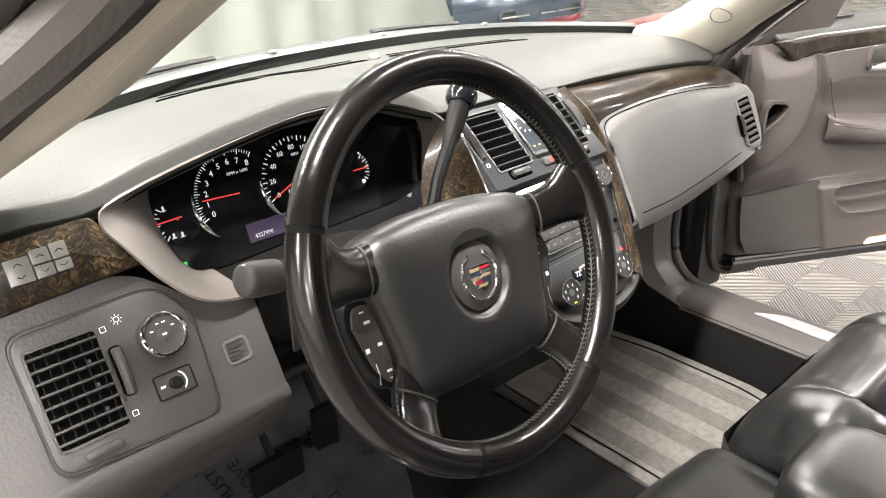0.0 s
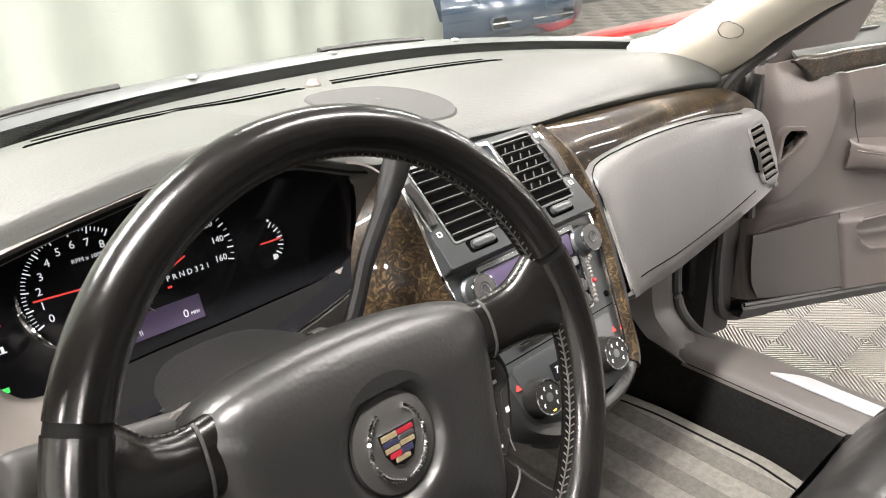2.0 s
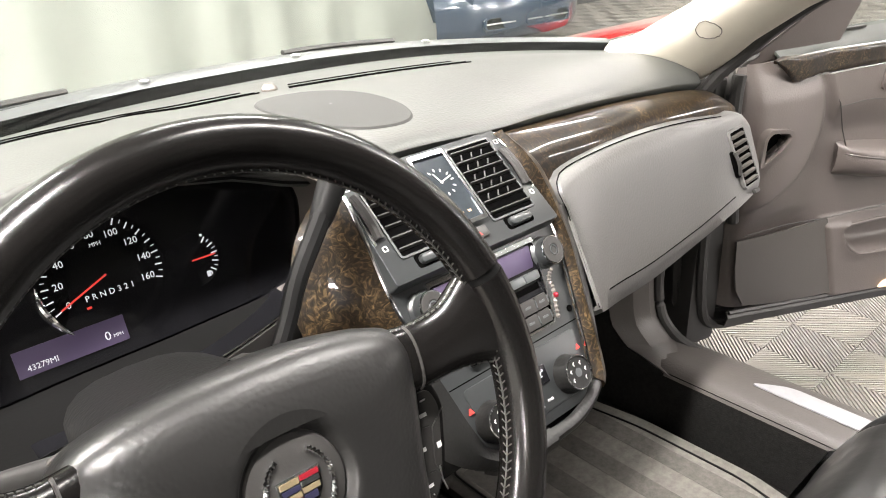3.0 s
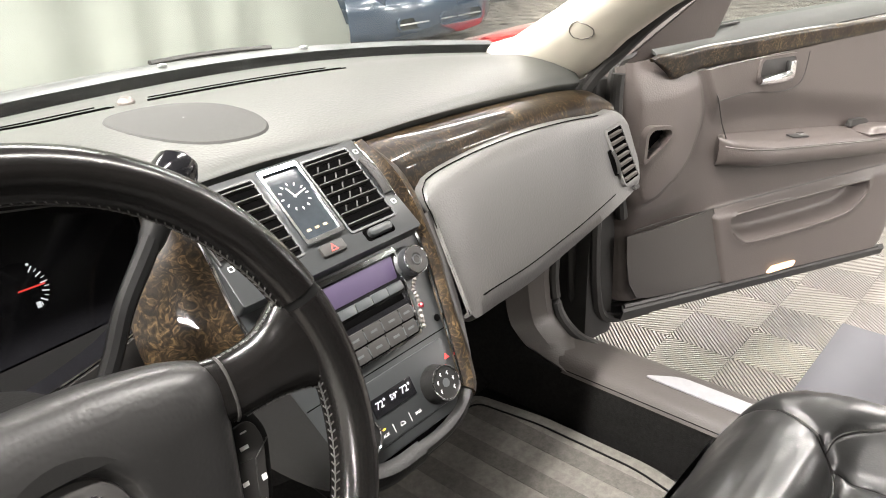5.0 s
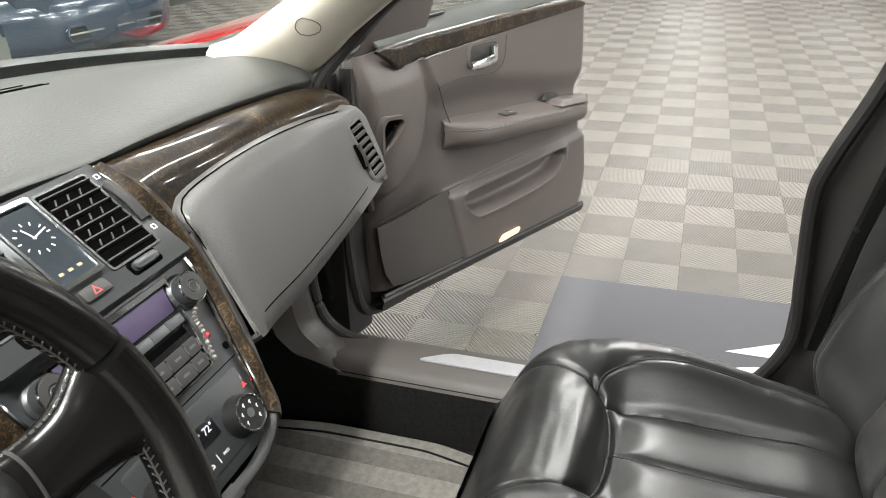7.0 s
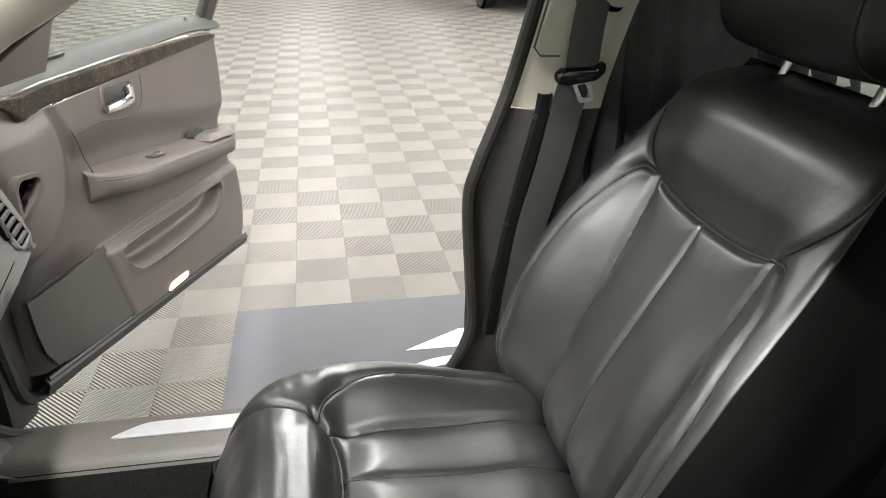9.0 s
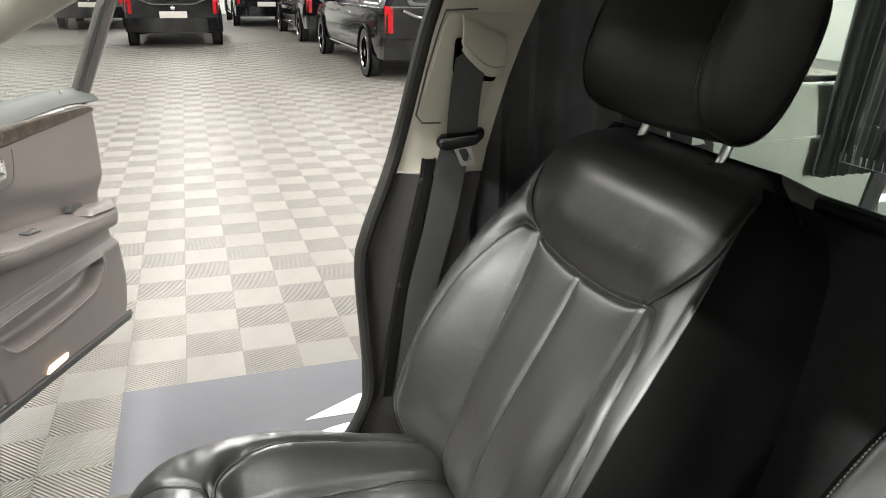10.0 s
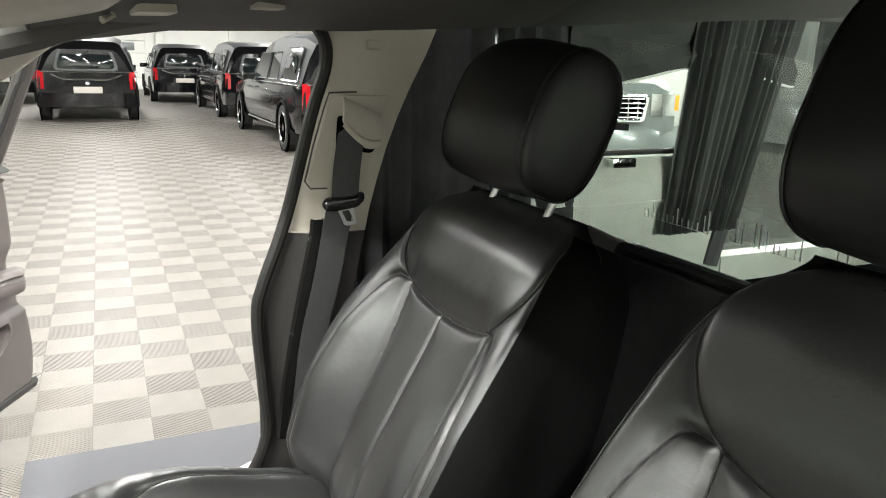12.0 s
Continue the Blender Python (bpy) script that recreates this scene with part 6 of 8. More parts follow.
start = next(k for k in range(len(face)) if k in half_ring and (k - 1) % len(face) not in half_ring)
order = [(start + k) % len(face) for k in range(len(face))]
light = [k for k in order if k in half_ring]
dark = [light[-1]] + [k for k in order if k not in half_ring] + [light[0]]
clu = part("instrument_bezel", thick([[r[k] for r in rows] for k in light], 0.003), M["bezel"], dashboard, "satin grey surround of the instruments", 60)
i0 = next(i for i, k in enumerate(dark) if face[k][0] > -0.19)
i1 = max(i for i, k in enumerate(dark) if face[k][0] > -0.19 and face[k][1] > 0.985)
for run, material_, words in ((dark[:i0 + 1], M["black"], "black upper surround of the instruments"), (dark[i0:i1 + 1], M["bezel"], "grey inner wall of the instrument hood"), (dark[i1:], M["black"], "black lower surround of the instruments")):
    part("bezel_wall", thick([[r[k] for r in rows] for k in run], 0.003), material_, dashboard, words, 60)
part("cluster_face", slab([(x, (z - 1.061) / 0.954) for x, z in face], plane_frame((0, 0.783, 1.061), (1, 0, 0), (0, 0.316, 1)), -0.02, 0.0), M["gloss"], dashboard, "gloss black instrument face", 0)
cf = plane_frame((0, 0.783, 1.061), (1, 0, 0), (0, 0.316, 1))
# hood underside between pad and cluster
part("hood_liner", thick([[Vector((x, y, z)) for x, y, z in ((x, spline(EDGE, x)[0] + 0.005, spline(EDGE, x)[1] - 0.012), (x, 0.775, min(1.128, spline(EDGE, x)[1] - 0.006)), (x, 0.83, min(1.13, spline(EDGE, x)[1])))] for x in np.linspace(-0.60, -0.13, 16)], 0.003), M["black"], dashboard)


def gauge(x, z, r, a0, a1, count, minor, labels, size, ring_span, needle, nlen):
    c = cf @ Matrix.Translation((x, (z - 1.061) / 0.954, 0))
    g = part("gauge", lathe([(r * 1.0, -0.0002), (r * 1.0, 0.0002), (r * 0.985, 0.0003)], c, 48), M["gloss"], dashboard, "black gauge with white scale")
    for k in range(count * minor + 1):
        a = radians(lerp(a0, a1, k / (count * minor)))
        big = k % minor == 0
        ln = 0.0062 if big else 0.0036
        part("tick", box((r * 0.95 - ln, -0.0006 if big else -0.00035, 0.0004), (r * 0.95, 0.0006 if big else 0.00035, 0.0009), 0, c @ Matrix.Rotation(a, 4, "Z")), M["litwhite"], g)
    for k, w in enumerate(labels):
        if w:
            a = radians(lerp(a0, a1, k / (len(labels) - 1)))
            text_part("numeral", w, c @ Matrix.Translation((r * 0.70 * math.cos(a), r * 0.70 * math.sin(a), 0.0008)), size, M["litwhite"], g)
    if ring_span:
        pts = [c @ Vector((r * 1.03 * math.cos(radians(a)), r * 1.03 * math.sin(radians(a)), 0.004)) for a in np.linspace(*ring_span, 16)]
        part("bright_crescent", tube(pts, [0.0006 + 0.0026 * math.sin(math.pi * k / 15) for k in range(16)], 8), M["chrome"], g, "bright chrome crescent")
    a = radians(needle)
    part("needle", box((-0.002, -0.0008, 0.0022), (nlen, 0.0008, 0.003), 0.0003, c @ Matrix.Translation((0, 0, 0)) @ Matrix.Rotation(a, 4, "Z")), M["litred"], g, "red pointer", 0)
    return c, g


c, g = gauge(-0.431, 1.0553, 0.0565, 204, 56, 8, 5, ["0", "1", "2", "3", "4", "5", "6", "7", "8"], 0.0100, (168, 228), 177, 0.046)
text_part("caption", "RPM x 1000", c @ Matrix.Translation((0.007, 0.025, 0.0008)), 0.0056, M["litwhite"], g)
c, g = gauge(-0.3435, 1.0543, 0.0550, 204, -20, 16, 2, ["0", "", "20", "", "40", "", "60", "", "80", "", "100", "", "120", "", "140", "", "160"], 0.0088, (172, 226), 203, 0.046)
text_part("caption", "MPH", c @ Matrix.Translation((0.0015, 0.029, 0.0008)), 0.0052, M["litwhite"], g)
text_part("gear_letters", "P R N D 3 2 1", c @ Matrix.Translation((0.001, -0.0155, 0.0008)), 0.0076, M["litwhite"], g)
part("gear_mark", box((-0.022, -0.0245, 0.0004), (-0.018, -0.0225, 0.001), 0, c), M["litred"], g, "", 0)
c, g = gauge(-0.262, 1.042, 0.0262, 48, -40, 4, 2, ["", "", ""], 0.008, None, 0, 0.022)
part("fuel_mark", lathe([(0.0014, 0.0004), (0.0014, 0.0009), (0.0008, 0.0010)], c @ Matrix.Translation((0.014, 0.021, 0)), 8), M["litwhite"], g)
part("fuel_mark", box((0.009, -0.020, 0.0004), (0.013, -0.0145, 0.0009), 0, c), M["litwhite"], g)
part("fuel_mark", box((0.0135, -0.0190, 0.0004), (0.0145, -0.0155, 0.0009), 0, c), M["litwhite"], g)
c, g = gauge(-0.510, 1.046, 0.0290, 228, 140, 4, 2, ["", "", ""], 0.008, None, 12, 0.0)
part("needle", box((-0.026, -0.0008, 0.0022), (0.004, 0.0008, 0.003), 0.0003, c @ Matrix.Translation((0.001, 0.002, 0)) @ Matrix.Rotation(radians(2), 4, "Z")), M["litred"], g, "red pointer", 0)
for dx, dy in ((-0.013, 0.016), (-0.010, -0.017), (0.000, -0.018)):
    part("temp_mark", box((dx - 0.0012, dy - 0.003, 0.0004), (dx + 0.0012, dy + 0.003, 0.0009), 0, c), M["litwhite"], g)
    part("temp_mark", box((dx - 0.0028, dy - 0.003, 0.0004), (dx + 0.0028, dy - 0.002, 0.0009), 0, c), M["litwhite"], g)
gs = cf @ Matrix.Translation((-0.522, (0.997 - 1.061) / 0.954, 0))
for g_, (w0, h0) in ((-1, (0.0022, 0.0040)), (1, (0.0022, 0.0040))):
    part("lamp_symbol", box((g_ * 0.0026 - w0 / 2, -h0 / 2, 0.0), (g_ * 0.0026 + w0 / 2, h0 / 2, 0.0009), 0.0004, gs), M["litgreen"], dashboard, "lit green lamp symbol", 0)
    for q in (-1, 0, 1):
        part("lamp_ray", box((g_ * 0.0055 - 0.0014, q * 0.0016 - 0.0003, 0.0), (g_ * 0.0055 + 0.0014, q * 0.0016 + 0.0003, 0.0009), 0, gs), M["litgreen"], dashboard, "", 0)
ms = part("message_screen", box((-0.433, -0.0690, 0.0), (-0.3395, -0.0455, 0.0012), 0.0004, cf), M["screen"], dashboard, "dim violet message screen", 0)
text_part("odometer", "43279MI", cf @ Matrix.Translation((-0.4125, -0.0625, 0.0016)), 0.0072, M["litwhite"], ms)
text_part("speed", "0", cf @ Matrix.Translation((-0.3570, -0.0600, 0.0016)), 0.0115, M["litwhite"], ms)
text_part("speed_unit", "MPH", cf @ Matrix.Translation((-0.3480, -0.0615, 0.0016)), 0.0044, M["litwhite"], ms)
# ledge under the instruments with a bright line
led = catmull([(-0.45, 0.660, 0.984), (-0.40, 0.667, 0.984), (-0.28, 0.690, 0.985), (-0.19, 0.715, 0.993), (-0.13, 0.73, 1.02)], 5)
part("cluster_ledge", thick([[p, p + Vector((0, 0.05, -0.004)), p + Vector((0, 0.13, -0.008))] for p in led], 0.004), M["gloss"], dashboard, "gloss black ledge under the instruments")
part("ledge_line", tube([p + Vector((0, -0.002, 0.001)) for p in led], 0.0010, 5), M["chrome"], dashboard)
part("ledge_front", thick([[p + Vector((0, -0.001, -0.002)), p + Vector((0, -0.004, -0.03)), p + Vector((0, 0.0, -0.09))] for p in led], 0.004), M["rubber"], dashboard)
settle(dashboard)

# ================================================================ steering column and wheel
column = thing("steering_column", (-0.356, 0.6, 0.95), "grey plastic steering column shroud with stalks", "steering column")
colr = []
for y, z, w, h in ((0.475, 1.005, 0.050, 0.045), (0.50, 1.010, 0.066, 0.056), (0.55, 0.998, 0.075, 0.064), (0.62, 0.975, 0.078, 0.066), (0.70, 0.945, 0.08, 0.068), (0.76, 0.92, 0.08, 0.068)):
    colr.append([Vector((-0.356 + w * math.copysign(abs(math.cos(a)) ** 0.7, math.cos(a)), y, z - 0.014 + h * math.copysign(abs(math.sin(a)) ** 0.7, math.sin(a)))) for a in np.linspace(0, math.tau, 28, endpoint=False)])
part("shroud", grid(colr, True, True), M["shroud"], column, "grained charcoal column shroud")
key_m = look((-0.452, 0.530, 1.046), (-0.425, 0.590, 1.000))
part("ignition_ring", lathe([(0.024, -0.050), (0.0215, 0.002), (0.0195, 0.005), (0.0165, 0.0045), (0.0150, -0.004)], key_m, 24), M["doordark"], column, "grey ring round the key lock")
part("key_lock", lathe([(0.0155, -0.010), (0.0150, -0.004), (0.002, -0.0035)], key_m, 20), M["black"], column)
# gear lever on the right of the column
gp = catmull([(-0.30, 0.612, 1.000), (-0.272, 0.618, 1.008), (-0.252, 0.628, 1.026), (-0.228, 0.642, 1.056), (-0.190, 0.662, 1.088), (-0.150, 0.686, 1.122)], 6)
lever = part("gear_lever", tube(gp, [0.0072 + 0.0025 * k / 30 for k in range(len(gp))], 10), M["black"], column, "black column gear lever")
part("lever_boot", lathe([(0.026, 0.0), (0.022, 0.012), (0.014, 0.02)], look((-0.30, 0.612, 1.000), (-0.35, 0.60, 0.985)), 18), M["panel"], lever)
kt = look((-0.150, 0.686, 1.122), (-0.27, 0.615, 1.012))
part("lever_grip", lathe([(0.009, -0.055), (0.0115, -0.045), (0.014, -0.01), (0.014, 0.004)], kt, 18), M["black"], lever)
part("lever_knob", lathe([(0.016, 0.004), (0.0205, 0.010), (0.0215, 0.022), (0.018, 0.034), (0.008, 0.041), (0.001, 0.042)], kt, 22), M["gloss"], lever, "gloss black knob on the gear lever")
# turn signal stalk on the left
sp = [(-0.42, 0.552, 1.035), (-0.465, 0.543, 1.050), (-0.52, 0.533, 1.066)]
stalk = part("signal_stalk", tube(catmull(sp, 4), 0.0115, 12), M["panel"], column, "black signal stalk with a fat end")
sm = look((-0.52, 0.533, 1.066), (-0.42, 0.551, 1.036))
part("stalk_sleeve", lathe([(0.011, -0.03), (0.0140, -0.025), (0.0140, 0.0), (0.012, 0.002)], sm, 20), M["black"], stalk)
part("stalk_end", lathe([(0.0135, 0.002), (0.0158, 0.004), (0.0165, 0.028), (0.0160, 0.036), (0.0145, 0.0405), (0.0125, 0.042), (0.001, 0.0425)], sm, 26), M["panel"], stalk, "dark grey twist end of the stalk")
for k in range(5):
    part("stalk_bar", box((-0.002, -0.0012, 0), (0.002, 0.0012, 0.0005), 0, sm @ Matrix.Rotation(radians(60 + 25 * k), 4, "Z") @ Matrix.Translation((0.0141, 0, -0.012)) @ Matrix.Rotation(radians(90), 4, "Y")), M["print"], stalk)
settle(column)

sw = thing("steering_wheel", (-0.356, 0.44, 1.041), "black leather four-spoke steering wheel with airbag cover and wreath emblem", "steering wheel")
TILTW, YAWW = radians(23.3), radians(3.0)
WF = plane_frame((-0.3576, 0.4412, 1.057), (math.cos(YAWW), math.sin(YAWW), 0), (-math.sin(TILTW) * math.sin(YAWW), math.sin(TILTW) * math.cos(YAWW), math.cos(TILTW))) @ Matrix.Rotation(radians(-4), 4, "Z")
HF = WF @ Matrix.Translation((0, -0.012, -0.026))
R0, RT = 0.187, 0.0170


def rim_arc(a0, a1, nseg, grow=0.0, name="rim", material=None, label=""):
    rows = []
    for a in np.linspace(radians(a0), radians(a1), nseg):
        c, s = math.cos(a), math.sin(a)
        rows.append([WF @ Vector(((R0 + (RT + grow) * 0.98 * math.cos(q)) * c, (R0 + (RT + grow) * 0.98 * math.cos(q)) * s, (RT + grow) * 1.08 * math.sin(q))) for q in np.linspace(0, math.tau, 18, endpoint=False)])
    return part(name, grid(rows, True, True), material or M["wheel"], sw, label)


for a0, a1 in ((21, 157), (159, 247), (249, 304), (306, 379)):
    rim_arc(a0, a1, max(12, int((a1 - a0) / 3)), 0.0, "rim_section", None, "worn black leather rim section")
for a in (20, 158, 248, 305):
    rim_arc(a - 1.1, a + 1.1, 3, -0.0009, "rim_joint", M["black"], "joint between rim leathers")
# stitching along the inside of the rim, in two runs of slanting stitches
bm = bmesh.new()
for k in range(190):
    a = math.tau * k / 190
    for side in (-1, 1):
        p = [Vector(((R0 - RT * 0.955) * math.cos(a + d), (R0 - RT * 0.955) * math.sin(a + d), e)) for d, e in ((-0.007, side * 0.0006), (0.007, side * 0.0042))]
        put_tube(bm, [WF @ p[0], WF @ p[1]], 0.0006, 5)
part("rim_stitching", bm, M["thread"], sw, "grey cross stitching inside the rim")
part("rim_seam", tube([WF @ Vector(((R0 - RT * 0.965) * math.cos(math.tau * k / 96), (R0 - RT * 0.965) * math.sin(math.tau * k / 96), 0)) for k in range(96)], 0.0009, 5, True), M["rubber"], sw)


def spoke(stations):
    """A padded arm; each station: place across the wheel, half width, height over the rim plane, half thickness."""
    ctr = catmull([(x, y, 0) for x, y, *_ in stations], 6)
    rest_ = catmull([(w, z, h) for _, _, w, z, h in stations], 6)
    rows = []
    for k, (c, q3) in enumerate(zip(ctr, rest_)):
        d = (ctr[min(k + 1, len(ctr) - 1)] - ctr[max(k - 1, 0)]).normalized()
        nrm = Vector((-d.y, d.x))
        w, z, h = q3
        rows.append([WF @ Vector((c.x + nrm.x * w * math.copysign(abs(math.cos(q)) ** 0.8, math.cos(q)), c.y + nrm.y * w * math.copysign(abs(math.cos(q)) ** 0.8, math.cos(q)), z + h * math.copysign(abs(math.sin(q)) ** 0.85, math.sin(q)))) for q in np.linspace(0, math.tau, 24, endpoint=False)])
    arm_ = part("spoke", grid(rows, True, True), M["wheel"], sw, "black leather spoke", 60)
    part("spoke_seam", tube([p + (WF.to_3x3() @ Vector((0, 0, 0.0004))) for p in rows[5][1:12]], 0.0012, 6), M["rubber"], arm_, "dark joint between spoke and airbag cover")
    for edge_k in (1, 11):
        bm = bmesh.new()
        run = even([r[edge_k] for r in rows[6:]], 17)
        for a, b in zip(run, run[1:]):
            put_tube(bm, [a.lerp(b, 0.15), a.lerp(b, 0.80)], 0.0009, 5)
        tagged(part("spoke_stitching", bm, M["thread"], arm_, "worn grey stitching on the spoke"), kind="stuff")


for g in (1, -1):
    spoke([(g * 0.088, 0.022, 0.026, -0.031, 0.013), (g * 0.120, 0.022, 0.023, -0.025, 0.0135), (g * 0.146, 0.026, 0.025, -0.015, 0.0130), (g * 0.166, 0.031, 0.036, -0.006, 0.013), (g * 0.182, 0.034, 0.052, 0.0, 0.0125)])
    spoke([(g * 0.078, -0.082, 0.028, -0.034, 0.013), (g * 0.096, -0.106, 0.024, -0.028, 0.0135), (g * 0.109, -0.126, 0.024, -0.016, 0.0130), (g * 0.119, -0.142, 0.032, -0.007, 0.013), (g * 0.127, -0.152, 0.046, 0.0, 0.0125)])
# airbag cover, domed, its shoulders falling away to the rim
hub = [(-0.118, 0.045), (-0.098, 0.062), (-0.05, 0.071), (0.0, 0.073), (0.05, 0.071), (0.098, 0.062), (0.118, 0.045), (0.113, 0.008), (0.105, -0.034), (0.100, -0.070), (0.093, -0.094), (0.066, -0.102), (0.0, -0.104), (-0.066, -0.102), (-0.093, -0.094), (-0.100, -0.070), (-0.105, -0.034), (-0.113, 0.008)]
hub = [(p.x, p.y) for p in catmull([(x, y, 0) for x, y in hub + hub[:1]], 4)[:-1]]
rows = []
for k, z in ((0.985, -0.036), (1.0, -0.020), (1.0, -0.006), (0.985, 0.0015), (0.955, 0.007), (0.91, 0.0115), (0.84, 0.0155), (0.74, 0.0192), (0.64, 0.0218), (0.54, 0.0238), (0.46, 0.0248)):
    rows.append([HF @ Vector((x * k, y * k - 0.004 * (1 - k), z)) for x, y in hub])
# blend into the round emblem seat
for r, z in ((0.0445, 0.0252), (0.0405, 0.0246), (0.0375, 0.0225), (0.0355, 0.0180), (0.0335, 0.0176)):
    rows.append([HF @ Vector((r * math.cos(math.atan2(y, x)), r * 1.04 * math.sin(math.atan2(y, x)) - 0.004, z)) for x, y in hub])
part("airbag_cover", grid(rows, True), M["airbag"], sw, "grained charcoal airbag cover", 60)
em = HF @ Matrix.Translation((0, -0.004, 0.0165)) @ Matrix.Diagonal((0.90, 0.92, 1, 1))
part("emblem_dome", lathe([(0.0375, 0.0), (0.036, 0.0035), (0.026, 0.0060), (0.012, 0.0072), (0.001, 0.0075)], em, 36), M["panel"], sw, "smooth black emblem disc")
for s in (1, -1):
    pts = [em @ Vector((s * 0.0245 * math.cos(radians(a)), 0.0265 * math.sin(radians(a)), 0.0068)) for a in np.linspace(-86, 62, 40)]
    part("wreath", tube(pts, [(0.0010 + 0.0011 * (k % 2)) * (1.0 if k > 3 else 0.7) for k in range(40)], 6), M["chrome"], sw, "chrome half wreath")
sh = em @ Matrix.Translation((0, 0.0, 0.0072))
shield = [(-0.0165, 0.011), (0.0165, 0.011), (0.0145, -0.004), (0.009, -0.0125), (0, -0.0155), (-0.009, -0.0125), (-0.0145, -0.004)]
part("shield", slab(shield, sh, -0.002, 0.0012), M["chrome"], sw, "small chrome shield in coloured bands", 0)
for (x0, y0, x1, y1), mm_ in (((-0.0145, 0.0055, -0.0005, 0.0095), "gold"), ((-0.014, 0.0010, -0.0005, 0.0045), "enamelblue"), ((-0.0135, -0.0035, -0.0005, 0.0), "gold"), ((0.0005, 0.006, 0.0145, 0.0095), "enamelred"), ((0.0005, 0.0020, 0.014, 0.0050), "steel"), ((0.0005, -0.0025, 0.0135, 0.0010), "gold"), ((-0.0105, -0.0080, -0.0005, -0.0045), "enamelred"), ((0.0005, -0.0080, 0.0105, -0.0035), "enamelblue"), ((-0.0065, -0.012, 0.0065, -0.0088), "gold")):
    part("shield_band", box((x0, y0, 0.0012), (x1, y1, 0.0018), 0.0002, sh), M[mm_], sw, "", 0)
# horn marks and airbag lettering as bars
for x in (-0.062, 0.062):
    part("horn_mark", slab([(-0.004, 0.002), (0.004, 0.003), (0.001, -0.002)], HF @ Matrix.Translation((x * 1.3, 0.030, 0.0135)) @ Matrix.Rotation(radians(x * 150), 4, "Y"), -0.001, 0.0022), M["panel"], sw)
part("lettering_bar", box((-0.014, -0.0012, 0.0), (0.014, 0.0012, 0.0006), 0, HF @ Matrix.Translation((-0.040, -0.070, 0.0172)) @ Matrix.Rotation(radians(14), 4, "X")), M["panel"], sw)
# button pods
for s in (1, -1):
    pod = [(s * x, y) for x, y in ((0.108, 0.010), (0.134, 0.014), (0.143, -0.008), (0.131, -0.052), (0.112, -0.080), (0.098, -0.076), (0.100, -0.034))]
    pod = pod if s > 0 else pod[::-1]
    pd = part("button_pod", slab(round_poly(pod, 0.010), HF, -0.030, -0.010, 0.004), M["black"], sw, "black button pod set in the wheel")
    inner = [(s * x, y) for x, y in ((0.110, 0.004), (0.130, 0.006), (0.136, -0.010), (0.124, -0.054), (0.112, -0.072), (0.103, -0.070), (0.104, -0.034))]
    inner = inner if s > 0 else inner[::-1]
    part("pod_face", slab(round_poly(inner, 0.008), HF, -0.012, -0.0075, 0.0015), M["panel"], pd, "satin button face")
    split = [(0.1375, -0.012), (0.124, -0.022), (0.118, -0.046), (0.122, -0.066)]
    part("button_gap", tube([HF @ Vector((s * x, y, -0.0073)) for x, y in split], 0.0006, 5), M["rubber"], pd)
    part("bright_edge", tube([HF @ Vector((s * x, y, -0.0072)) for x, y in ((0.1215, -0.050), (0.1205, -0.060), (0.1225, -0.069))], 0.0007, 5), M["steel"], pd)
    for x, y in ((0.116, -0.020), (0.111, -0.052)):
        part("button_gap", tube([HF @ Vector((s * (x - 0.0095), y + 0.002, -0.0073)), HF @ Vector((s * (x + 0.006), y, -0.0073))], 0.0005, 5), M["rubber"], pd)
    for x, y, w, h in ((0.122, -0.001, 0.0050, 0.0012), (0.119, -0.011, 0.0066, 0.0028), (0.1115, -0.034, 0.0048, 0.0030), (0.126, -0.036, 0.0040, 0.0042), (0.109, -0.060, 0.0056, 0.0024), (0.1085, -0.067, 0.0040, 0.0010)):
        part("button_mark", box((s * x - w / 2, y - h / 2, -0.0076), (s * x + w / 2, y + h / 2, -0.0071), 0, HF), M["print"], pd)
settle(sw)

# ================================================================ floor mats
fm = thing("car_mat", (0.4, 0.8, 0.34), "brushed grey carpet mat with dark bound edge in the passenger footwell", "car mat")
edge = round_poly([(0.19, 0.40), (0.60, 0.40), (0.632, 0.56), (0.628, 0.80), (0.60, 0.97), (0.20, 1.0)], 0.03)
part("carpet_sheet", slab(edge, pose(0, 0, 0), 0.328, 0.350, 0.006), M["floormat"], fm)
bm = bmesh.new()
ins = [((x - 0.4) * 0.86 + 0.4, (y - 0.7) * 0.90 + 0.7) for x, y in edge]
put_tube(bm, [(x, y, 0.3515) for x, y in ins], 0.0022, 5, True)
part("mat_binding", bm, M["black"], fm, "dark bound edge")
for k in range(4):
    x = 0.24 + 0.098 * k
    part("brushed_stripe", box((x, 0.44, 0.3497), (x + 0.045, 0.95, 0.3506), 0.0002), mat("brushed_pile_stripe", (0.072, 0.067, 0.060), 0.95, var=0.25, var_scale=90, bump=0.9, bump_scale=650), fm)
settle(fm)
# protective film on the driver's floor, crumpled
film = thing("floor_film", (-0.42, 0.75, 0.4), "crumpled clear protective film over the driver footwell mat", "plastic film")
rows = []
for i in range(34):
    row = []
    for j in range(30):
        x, y = -0.66 + 0.52 * i / 33, 0.40 + 0.76 * j / 29
        h = noise.noise((x * 9, y * 9, 3)) * 0.024 + abs(noise.noise((x * 19, y * 19, 8))) * 0.016
        row.append(Vector((x, y, 0.345 + abs(h) + 0.55 * max(0, y - 0.78))))
    rows.append(row)
